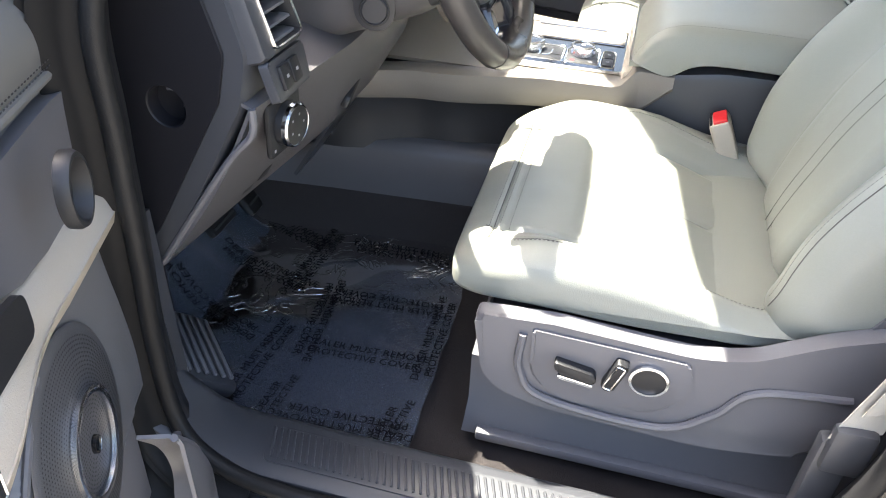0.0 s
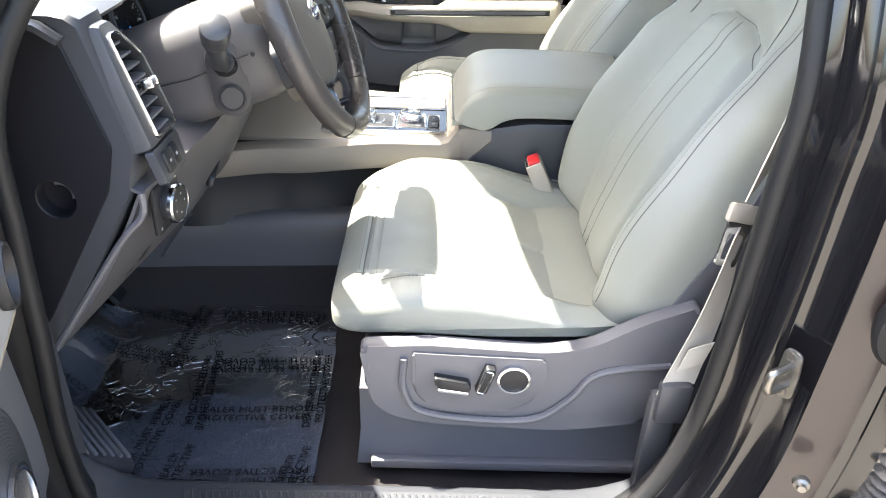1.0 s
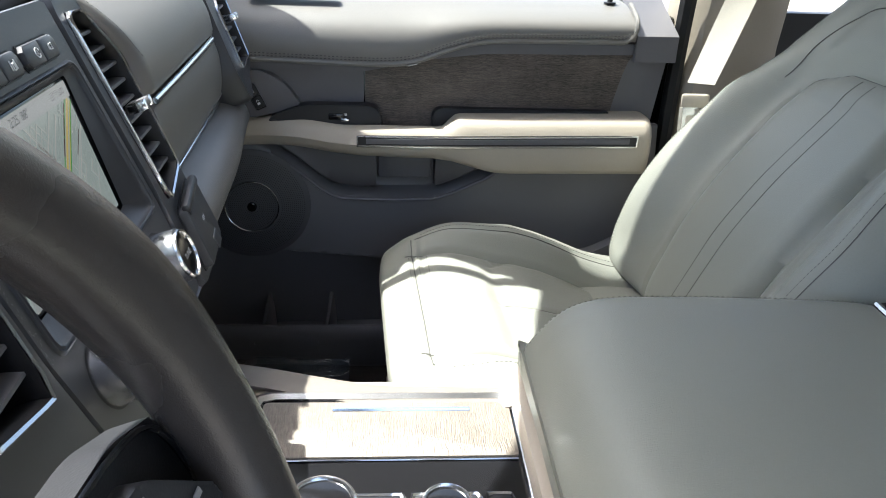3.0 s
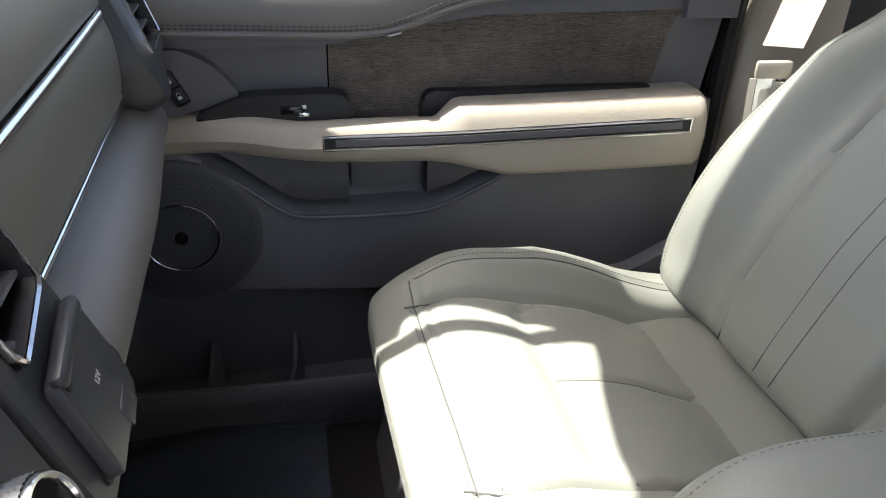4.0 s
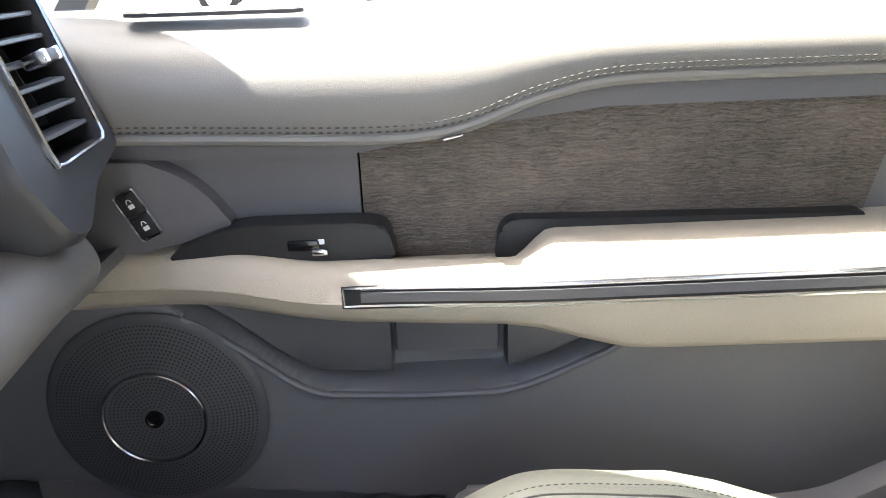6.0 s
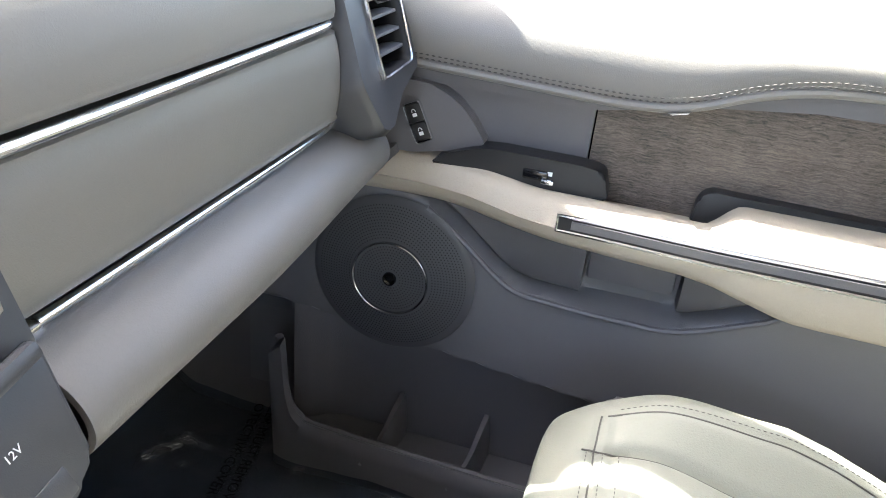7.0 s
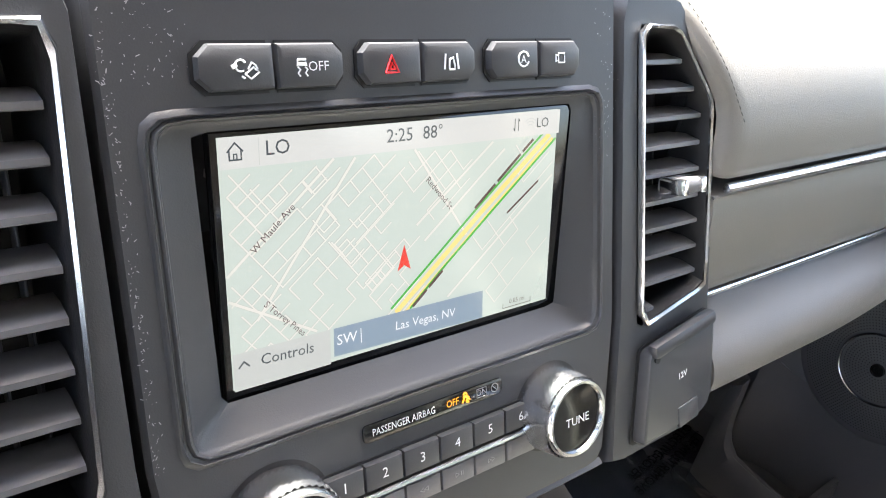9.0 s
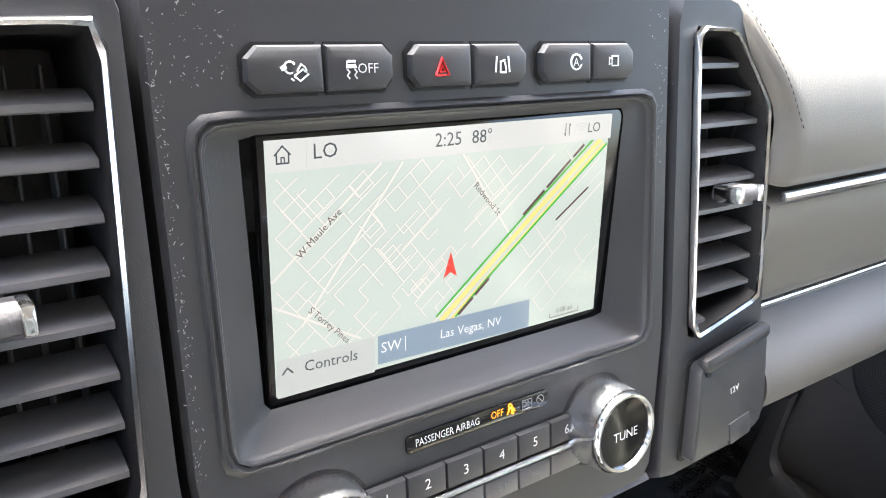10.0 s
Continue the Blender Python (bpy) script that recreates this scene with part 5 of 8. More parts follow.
part("icon", icon([[(0.0785, 0.0788), (0.0825, 0.0788), (0.0825, 0.0830), (0.0785, 0.0830), (0.0785, 0.0788)], [(0.0785, 0.0800), (0.0768, 0.0792), (0.0768, 0.0826), (0.0785, 0.0818)]], w=0.0008), WHITE_PRINT, keys[5])

# passenger airbag display
ab = round_poly([(-0.0385, -0.0697), (0.0412, -0.0697), (0.0412, -0.0778), (-0.0385, -0.0778)][::-1], 0.0022)
airbag = part("airbag_display", prism(ab, 0.0012, FACE @ pose(0, 0, -0.0002), 0.0005), GLOSS_BLACK, dash, "glossy black airbag status display")
part("display_text", text_bm("PASSENGER AIRBAG", 0.0049, FACE @ pose(-0.0170, -0.0738, 0.0012), 0, "CENTER", 0.78), WHITE_PRINT, airbag)
part("display_text", text_bm("OFF", 0.0050, FACE @ pose(0.0102, -0.0736, 0.0012), 0, "CENTER", 0.85), S_AMBER, airbag, "lit amber word")
part("display_symbol", icon([arc(0.0178, -0.0716, 0.0009, 0, 360), [(0.0165, -0.0730), (0.0185, -0.0730), (0.0195, -0.0755)], [(0.0160, -0.0755), (0.0172, -0.0733)], [(0.0188, -0.0722), (0.0202, -0.0738)], arc(0.0195, -0.0750, 0.0010, 0, 300)], w=0.0009, k=0.0012), S_AMBER, airbag, "lit amber passenger symbol")
part("display_text", join(text_bm("ON", 0.0042, FACE @ pose(0.0280, -0.0736, 0.0012), 0), icon([[(0.0250, -0.0715), (0.0310, -0.0715), (0.0310, -0.0758), (0.0250, -0.0758), (0.0250, -0.0715)], arc(0.0362, -0.0736, 0.0022, 0, 360), [(0.0348, -0.0722), (0.0376, -0.0750)]], w=0.0004, k=0.0012)), GREY_PRINT, airbag)

# preset keys in two rows with a chrome line between
KW = 0.0203
for i in range(6):
    u0 = -0.0610 + KW * i
    poly = [(u0 + 0.0004, -0.0865), (u0 + KW - 0.0004, -0.0865), (u0 + KW - 0.0004, -0.0990), (u0 + 0.0004, -0.0990)]
    k = part("preset_key", prism(poly[::-1], 0.005, FACE @ pose(0, 0, -0.001), 0.0012, 2), CHARCOAL, dash)
    part("key_number", text_bm(str(i + 1), 0.0068, FACE @ pose(u0 + KW / 2, -0.0925, 0.0042), 0), WHITE_PRINT, k)
    poly = [(u0 + 0.0004, -0.1035), (u0 + KW - 0.0004, -0.1035), (u0 + KW - 0.0004, -0.1140), (u0 + 0.0004, -0.1140)]
    k = part("lower_key", prism(poly[::-1], 0.005, FACE @ pose(0, 0, -0.001), 0.0012, 2), GREY_PLASTIC, dash)
    uc = u0 + KW / 2
    tris = {2: (-1, -1), 3: (1,), 4: (1, 1)}.get(i, ())
    if tris:
        part("key_icon", icon([[(uc + 0.0024 * (q - 0.5) - 0.0008 * d, -0.1087 - 0.0011), (uc + 0.0024 * (q - 0.5) - 0.0008 * d, -0.1087 + 0.0011), (uc + 0.0024 * (q - 0.5) + 0.0012 * d, -0.1087), (uc + 0.0024 * (q - 0.5) - 0.0008 * d, -0.1087 - 0.0011)] for q, d in enumerate(tris)] + ([[(uc + 0.0014, -0.1098), (uc + 0.0014, -0.1076)], [(uc + 0.0024, -0.1098), (uc + 0.0024, -0.1076)]] if len(tris) == 1 else []), w=0.0003, k=0.0041), GREY_PRINT, k)
part("key_bed", prism([(-0.063, -0.1155), (0.063, -0.1155), (0.063, -0.0853), (-0.063, -0.0853)], 0.0006, FACE @ pose(0, 0, 0.0)), BLACK_PRINT, dash)
part("key_line", sweep([fp(-0.060, -0.1013, 0.004), fp(0.060, -0.1013, 0.004)], circle(0.0013, 6)), CHROME, dash, "chrome line between the keys")


def knob(u, v, words, label):
    m = FACE @ pose(u - 0.003, v + 0.003, -0.001)
    rows, n = [], 84
    for i, z in enumerate(np.linspace(0, 0.0195, 15)):
        rows.append([m @ V((lerp(0.0218, 0.0206, i / 14) + (0.0010 if (i + j) % 2 else 0)) * math.cos(2 * math.pi * j / n), (lerp(0.0218, 0.0206, i / 14) + (0.0010 if (i + j) % 2 else 0)) * math.sin(2 * math.pi * j / n), z) for j in range(n)])
    kn = part("knob", grid(rows, close_v=True), KNURL, dash, label, 10)
    part("knob_gap", lathe([(0.0245, 0.0012), (0.0200, 0.0013)], 48, m), BLACK_PRINT, kn)
    part("knob_rim", lathe([(0.0206, 0.0193), (0.0205, 0.0212), (0.0196, 0.0226), (0.0182, 0.0224), (0.0176, 0.0206)], 64, m), CHROME, kn)
    part("knob_cap", lathe([(0.0178, 0.0206), (0.011, 0.0212), (0, 0.0214)], 48, m), GLOSS_BLACK, kn, "glossy black cap")
    if words:
        part("knob_text", text_bm(words, 0.0066, m @ pose(0, -0.001, 0.02155), 0), WHITE_PRINT, kn)


knob(0.0772, -0.0985, "TUNE", "knurled chrome tuning knob")
knob(-0.0772, -0.0985, "VOL", "knurled chrome volume knob")
# lower edge of the panel, beige console nose below
part("panel_foot", thick(grid([[fp(u, v, w) for u in np.linspace(-0.118, 0.118, 6)] for v, w in ((-0.142, -0.003), (-0.150, -0.012), (-0.158, -0.04), (-0.165, -0.10))]), 0.004), GREY_PLASTIC, dash)

# dust and scuffs on the panel's edges
bm = bmesh.new()
rs = random.Random(3)
for i in range(300):
    if i < 170:
        u, v = -0.1235 + rs.gauss(0.001, 0.0012), rs.uniform(-0.06, 0.10)
    elif i < 230:
        u, v = 0.118 + rs.gauss(0, 0.004), rs.uniform(0.03, 0.105)
    elif i < 300:
        u, v = rs.uniform(-0.118, -0.095), rs.uniform(0.075, 0.108)
    else:
        u, v = rs.uniform(-0.12, 0.12), rs.uniform(0.066, 0.105)
    r = rs.uniform(0.00010, 0.00030)
    a = rs.uniform(0, 3)
    st = rs.uniform(1, 3)
    bm.faces.new([bm.verts.new(fp(u + r * st * math.cos(a) * x - r * math.sin(a) * y, v + r * st * math.sin(a) * x + r * math.cos(a) * y, 0.0006)) for x, y in ((-1, -0.6), (1, -0.4), (0.8, 0.7), (-0.7, 0.6))])
tagged(part("dust", bm, GREY_PRINT, dash), "", "", "", "stuff")

# ---- driver's side of the dashboard ----
stand[0] = DRIVER_SIDE
ep = [(-0.345, 0.778), (-0.312, 0.655), (-0.325, 0.605), (-0.440, 0.41), (-0.62, 0.40), (-0.62, 0.778)]
EP = basis(V(0, -0.724, 0), (1, 0, 0), (0, 0, 1), (0, -1, 0))
hc = (-0.383, 0.594)
outer = by_angle(ep, 96, hc)
hole = [(hc[0] + 0.0205 * math.cos(2 * math.pi * j / 96 + 0.01), hc[1] + 0.0215 * math.sin(2 * math.pi * j / 96 + 0.01)) for j in range(96)]
endp = part("end_panel", grid([[EP @ V(x, y, 0) for x, y in outer], [EP @ V(lerp(x, h[0], 0.02), lerp(y, h[1], 0.02), 0.002) for (x, y), h in zip(outer, hole)], [EP @ V(hc[0] + (x - hc[0]) * 1.06, hc[1] + (y - hc[1]) * 1.06, 0.002) for x, y in hole], [EP @ V(x, y, 0.0005) for x, y in hole],
                             [EP @ V(hc[0] + (x - hc[0]) * 0.96, hc[1] + (y - hc[1]) * 0.96, -0.016) for x, y in hole], [EP @ V(*hc, -0.018)] * 96], close_v=True), END_BLACK, dash, "black dashboard end panel with a round key recess", 30)
# grey arc added for the bright crescent of light inside the key recess
part("recess_lip", tube([EP @ V(hc[0] + 0.0135 * math.cos(a), hc[1] + 0.014 * math.sin(a), -0.012) for a in np.linspace(-0.3, 1.9, 12)], 0.0022, 6), GREY_PLASTIC, endp)
fr = by_angle([(-0.322, 0.790), (-0.288, 0.655), (-0.302, 0.600), (-0.420, 0.392), (-0.66, 0.37), (-0.66, 0.790)], 96, hc)
part("end_frame", grid([[EP @ V(x, y, -0.05) for x, y in fr], [EP @ V(x, y, -0.006) for x, y in fr], [EP @ V(lerp(x, o_[0], 0.15), lerp(y, o_[1], 0.15), 0.0) for (x, y), o_ in zip(fr, outer)], [EP @ V(x, y, -0.001) for x, y in outer]], close_v=True), CHARCOAL, dash)
KN = [(-0.722, (-0.296, 0.602), (-0.432, 0.388)), (-0.60, (-0.290, 0.592), (-0.388, 0.418)), (-0.47, (-0.292, 0.575), (-0.338, 0.450)), (-0.35, (-0.300, 0.562), (-0.312, 0.475)), (-0.215, (-0.310, 0.56), (-0.306, 0.50))]
rows = []
for y in np.linspace(-0.722, -0.215, 40):
    tx, tz = line(y, [(k[0], k[1][0]) for k in KN]), line(y, [(k[0], k[1][1]) for k in KN])
    bx, bz = line(y, [(k[0], k[2][0]) for k in KN]), line(y, [(k[0], k[2][1]) for k in KN])
    r = [V(tx - 0.06, y, tz + 0.03)]
    for t in np.linspace(0, 1, 12):
        bow = 0.012 * math.sin(math.pi * t)
        r.append(V(lerp(tx, bx, t) + bow, y, lerp(tz, bz, t) + bow * 0.3))
    r += [V(bx - 0.01, y, bz - 0.008), V(bx - 0.10, y, bz - 0.004), V(bx - 0.3, y, bz)]
    rows.append(r)
part("knee_panel", thick(grid(rows), 0.004), DARK_GREY, dash, "grey plastic knee panel under the column", 45)
part("knee_edge", tube(smooth_path([(-0.292, -0.722, 0.604), (-0.296, -0.722, 0.575), (-0.330, -0.722, 0.535), (-0.432, -0.722, 0.388)], 5), 0.004, 8), GREY_PLASTIC, dash)
part("vent_foot", prism(round_poly([(-0.016, -0.006), (0.074, -0.008), (0.068, -0.045), (-0.014, -0.045)][::-1], 0.004), 0.01, LVM @ pose(0, 0, -0.012), 0.003), CHARCOAL, dash)
for u in (0.010, 0.034):
    kk = part("dimmer_key", rbox((u, -0.026, -0.001), (0.021, 0.024, 0.006), 0.002, LVM), BLACK_PLASTIC, dash)
    part("icon", rbox((u, -0.026, 0.0022), (0.005, 0.003, 0.0004), 0, LVM), GREY_PRINT, kk)
HM = facing(V(-0.288, -0.662, 0.562), (0.90, -0.10, -0.02))
hp = part("lamp_switch_plate", rbox((0, 0, -0.004), (0.062, 0.062, 0.008), 0.004, HM), BLACK_PLASTIC, dash)
hd = part("lamp_switch", lathe([(0.024, 0), (0.0235, 0.010), (0.021, 0.014), (0.0195, 0.013), (0, 0.0135)], 40, HM), BLACK_PLASTIC, hp, "round headlamp switch")
part("switch_rim", lathe([(0.0240, 0.008), (0.0236, 0.0125), (0.0215, 0.0145), (0.0200, 0.0132)], 40, HM), VENT_CHROME, hd)
for a in range(5):
    part("icon", rbox((0.012 * math.cos(1.2 * a), 0.012 * math.sin(1.2 * a), 0.0138), (0.0022, 0.0022, 0.0004), 0, HM, 1), GREY_PRINT, hd)
part("icon", rbox((-0.025, -0.022, 0.0004), (0.003, 0.003, 0.0004), 0, HM, 1), GREY_PRINT, hp)
for dx in (0.0, 0.03):
    m = facing(V(-0.372 + dx * 0.37, -0.615 + dx * 0.73, 0.443 + dx * 0.3), (0.83, -0.17, -0.52))
    part("pedal_switch", join(rbox((0, 0, 0.002), (0.018, 0.026, 0.003), 0.002, m)), BLACK_PLASTIC, dash)
# slot at the knee panel's inner end
part("card_slot", rbox((0, 0, 0), (0.012, 0.115, 0.018), 0.005, basis(V(-0.306, -0.405, 0.508), (0.95, 0, -0.3), (-0.02, 0.93, 0.32), (0.3, 0.3, 0.95))), BLACK_PLASTIC, dash)
part("inner_panel", thick(grid([[V(lerp(-0.312, -0.44, t), y, lerp(0.50, 0.30, t)) for t in np.linspace(0, 1, 5)] for y in np.linspace(-0.36, -0.20, 5)]), 0.006), CHARCOAL, dash)

# instrument cluster
arch = smooth_path([(0, -0.592, 0.62), (0, -0.588, 0.71), (0, -0.565, 0.755), (0, -0.50, 0.782), (0, -0.41, 0.79), (0, -0.32, 0.785), (0, -0.255, 0.765), (0, -0.235, 0.715), (0, -0.230, 0.62)], 6)
rows = [[V(x, -0.41 + (p.y + 0.41) * k, p.z + dz) for p in arch] for x, k, dz in ((-0.70, 1.06, 0.0), (-0.48, 1.04, 0.006), (-0.385, 1.02, 0.004), (-0.372, 1.0, -0.002), (-0.376, 0.97, -0.010), (-0.45, 0.93, -0.018))]
part("cluster_hood", thick(grid(rows), 0.003), CHARCOAL, dash, "charcoal hood over the instruments")
clus = part("cluster_face", thick(grid([[V(-0.435 - 0.25 * (z - 0.66), y, z) for y in np.linspace(-0.585, -0.235, 4)] for z in (0.60, 0.66, 0.76)]), 0.004), BLACK_PRINT, dash, "black instrument face")
for yc in (-0.335, -0.490):
    G = facing(V(-0.433, yc, 0.683), (1, 0, 0.25))
    g = part("gauge_ring", lathe([(0.052, 0.0), (0.052, 0.006), (0.050, 0.007), (0.0485, 0.004)], 48, G), GREY_PLASTIC, clus)
    tick = bmesh.new()
    for i in range(33):
        a = radians(220 - 260 * i / 32)
        L = 0.006 if i % 4 == 0 else 0.003
        w = 0.0008 if i % 4 == 0 else 0.0004
        d, n = V(math.cos(a), math.sin(a), 0), V(-math.sin(a), math.cos(a), 0)
        tick.faces.new([tick.verts.new(G @ (d * r + n * s + V(0, 0, 0.0018))) for r, s in ((0.045, -w), (0.045, w), (0.045 - L, w), (0.045 - L, -w))])
    part("gauge_ticks", tick, WHITE_PRINT, g)
    for i in range(9):
        a = radians(220 - 260 * i / 8)
        part("gauge_number", text_bm(str(i * 20), 0.0065, G @ pose(0.034 * math.cos(a), 0.034 * math.sin(a), 0.0018), 0), WHITE_PRINT, g)
    part("needle", rbox((0.017, 0, 0.003), (0.034, 0.0026, 0.0015), 0.0005, G @ pose(0, 0, 0, 0, 0, 235)), glow("needle_blue", (0.05, 0.30, 0.9), 0.10) if yc > -0.4 else WHITE_PRINT, g, "blue needle")
    part("needle_cap", lathe([(0.008, 0.002), (0.007, 0.006), (0, 0.0065)], 20, G), BLACK_PLASTIC, g)


# ---- centre console ----
con = thing("centre_console", (0.1, -0.03, 0.12), "beige and charcoal centre console with a padded armrest lid", "console")
CY = -0.050
TOPZ = 0.447


def side_y(x):
    return ramp(x, [(-0.42, 0.225), (-0.25, 0.185), (-0.05, 0.148), (0.12, 0.143), (0.5, 0.143)])


for s in (-1, 1):
    # beige side strip, dark recess, lower bulge
    rows = []
    for x in list(np.linspace(-0.40, 0.055, 34)) + list(np.linspace(0.060, 0.118, 16)):
        w = side_y(x) + (0.003 if s < 0 else -0.025)
        cut = 0.0
        low = line(x, [(-0.40, 0.402), (-0.05, 0.402), (0.052, 0.400), (0.066, 0.405), (0.118, 0.454)])
        tz = 0.447 + 0.030 * ramp(x, [(0.034, 0), (0.066, 1), (0.118, 0.9)])
        rows.append([V(x, CY + s * (w - 0.035), tz + 0.004), V(x, CY + s * (w - 0.012), tz + 0.006), V(x, CY + s * (w - 0.003), tz + 0.001), V(x, CY + s * w, tz - 0.010), V(x, CY + s * (w + 0.002), low + 0.006), V(x, CY + s * (w - 0.002), low), V(x, CY + s * (w - 0.03), low - 0.001)])
    part("side_strip", thick(grid(rows), 0.004), SHADED_BEIGE, con, "beige vinyl side strip with shade in its colour")
    rows = []
    for x in np.linspace(-0.46, 0.125, 40):
        w = side_y(x)
        rows.append([V(x, CY + s * (w - 0.02), 0.425), V(x, CY + s * (w - 0.034), 0.40), V(x, CY + s * (w - 0.030), 0.34), V(x, CY + s * (w - 0.02), 0.30)])
    part("side_panel", thick(grid(rows), 0.006), BLACK_PLASTIC, con, "black recessed side panel", 50)
    rows = []
    for x in np.linspace(-0.60, 0.125, 50):
        w = line(x, [(-0.60, 0.195), (-0.42, 0.178), (0.125, 0.143)])
        up_ = 0.07 * ramp(x, [(-0.50, 1.0), (-0.36, 0.0)])
        rows.append([V(x, CY + s * (w - 0.035), 0.316 + up_), V(x, CY + s * (w - 0.005), 0.318 + up_), V(x, CY + s * (w + 0.012), 0.312 + up_), V(x, CY + s * (w + 0.022), 0.297 + up_), V(x, CY + s * (w + 0.024), 0.25), V(x, CY + s * (w + 0.022), 0.208)])
    part("lower_panel", thick(grid(rows), 0.006), DARK_GREY, con, "charcoal lower side with a ledge", 50)
    part("carpet_skirt", thick(grid([[V(x, CY + s * (line(x, [(-0.62, 0.197), (-0.42, 0.178), (0.125, 0.143)]) + dw), z) for dw, z in ((0.019, 0.216), (0.027, 0.206), (0.034, 0.17), (0.046, 0.12), (0.05, 0.10))] for x in np.linspace(-0.62, 0.30, 30)]), 0.006), CARPET, con, "dark carpet along the console foot")
    rows = []
    for x in np.linspace(0.066, 0.60, 30):
        w = 0.140
        top = 0.478 + 0.012 * ramp(x, [(0.1, 0), (0.2, 1)])
        rows.append([V(x, CY + s * (w - 0.03), top), V(x, CY + s * (w - 0.004), top - 0.002), V(x, CY + s * w, top - 0.012), V(x, CY + s * (w + 0.004), 0.36), V(x, CY + s * (w + 0.010), 0.10)])
    part("rear_side", thick(grid(rows), 0.006), CHARCOAL, con, "charcoal rear side")
part("tray_base", rbox((0.052, CY, 0.430), (0.026, 0.26, 0.082), 0.008), BEIGE, con, "beige block ahead of the lid")
part("core", rbox((0.1, CY, 0.26), (0.9, 0.22, 0.32), 0.01), BLACK_PLASTIC, con)

# control panel
PX0, PX1, PY0, PY1 = -0.184, 0.038, -0.146, 0.048
rect = lambda a, b, c, d, r: round_poly([(a, c), (b, c), (b, d), (a, d)], r, 5)
part("panel_rim", ring_prism(by_angle(rect(PX0 - 0.008, PX1 + 0.008, PY0 - 0.009, PY1 + 0.009, 0.016), 96, (-0.07, -0.05)), by_angle(rect(PX0, PX1, PY0, PY1, 0.012), 96, (-0.07, -0.05)), 0.008, pose(0, 0, TOPZ)), KNURL, con, "satin chrome panel rim")
part("panel_base", prism(rect(PX0 - 0.002, PX1 + 0.002, PY0 - 0.002, PY1 + 0.002, 0.012), 0.004, pose(0, 0, TOPZ - 0.002)), GLOSS_BLACK, con, "gloss black control panel")
part("panel_surround", prism(rect(-0.40, 0.062, CY - 0.130, CY + 0.130, 0.01), 0.006, pose(0, 0, TOPZ - 0.008)), BEIGE, con)
part("tambour_lid", prism(rect(PX0 + 0.004, PX1 - 0.002, -0.022, PY1 - 0.004, 0.004), 0.003, pose(0, 0, TOPZ + 0.002), 0.001), LIT_WOOD_CROSS, con, "wood tambour lid, sunlight put into its paler colour")
part("lid_pull", sweep([(-0.12, 0.034, TOPZ + 0.0055), (0.0, 0.034, TOPZ + 0.0055)], circle(0.002, 6)), CHROME, con)
part("lid_edge", sweep([(PX0 + 0.006, -0.024, TOPZ + 0.0032), (PX1 - 0.003, -0.024, TOPZ + 0.0032)], circle(0.0008, 6)), VENT_CHROME, con)


def ctl(name, x0, x1, y0, y1, r=0.003):
    f = part(name, ring_prism(by_angle(rect(x0, x1, y0, y1, r), 48, ((x0 + x1) / 2, (y0 + y1) / 2)), by_angle(rect(x0 + 0.0028, x1 - 0.0028, y0 + 0.0028, y1 - 0.0028, r), 48, ((x0 + x1) / 2, (y0 + y1) / 2)), 0.004, pose(0, 0, TOPZ + 0.0018)), CHROME, con, "chrome frame")
    part("key_plate", prism(rect(x0 + 0.002, x1 - 0.002, y0 + 0.002, y1 - 0.002, r), 0.002, pose(0, 0, TOPZ + 0.002), 0.0005), BLACK_PLASTIC, f)
    return f


shift_frame = ctl("shift_frame", -0.150, -0.0585, -0.128, -0.060)
drive_frame = ctl("drive_frame", -0.0565, 0.000, -0.128, -0.060)
brake_frame = ctl("switch_frame", 0.002, 0.026, -0.133, -0.060)
part("shift_seam", join(rbox((-0.098, -0.094, TOPZ + 0.0042), (0.0008, 0.062, 0.0008), 0), rbox((-0.076, -0.101, TOPZ + 0.0042), (0.034, 0.0008, 0.0008), 0)), BLACK_PRINT, shift_frame)
part("shift_key", join(rbox((-0.0985, -0.093, TOPZ + 0.005), (0.0035, 0.035, 0.003), 0.001), tube([V(-0.094, -0.108, TOPZ + 0.0048), V(-0.084, -0.106, TOPZ + 0.0048), V(-0.080, -0.098, TOPZ + 0.0048), V(-0.080, -0.085, TOPZ + 0.0048)], 0.0009, 6)), CHROME, shift_frame)
for y in (-0.081, -0.112):
    part("rocker", rbox((0.014, y, TOPZ + 0.005), (0.0155, 0.029, 0.004), 0.0015), BLACK_PLASTIC, brake_frame)
    part("icon", lathe([(0.0025, 0), (0.0025, 0.0003), (0.0018, 0.0003), (0.0018, 0)], 12, pose(0.014, y, TOPZ + 0.0071)), GREY_PRINT, brake_frame)
for x in (-0.043, -0.014):
    part("icon", rbox((x, -0.115, TOPZ + 0.0043), (0.006, 0.003, 0.0004), 0), GREY_PRINT if x > -0.03 else RED, drive_frame)
part("drive_seam", rbox((-0.029, -0.116, TOPZ + 0.0042), (0.0007, 0.018, 0.0006), 0), BLACK_PRINT, drive_frame)


def knurled(r, h, n, m, depth=0.0009):
    """A dial side with fine upright knurling."""
    rows = []
    for z, k in ((0, 1.0), (0.001, 1.0), (h - 0.001, 1.0), (h, 0.97)):
        rows.append([V((r * k + (depth if i % 2 else 0)) * math.cos(2 * math.pi * i / n), (r * k + (depth if i % 2 else 0)) * math.sin(2 * math.pi * i / n), z) for i in range(n)])
    return moved(grid(rows, close_v=True), m)


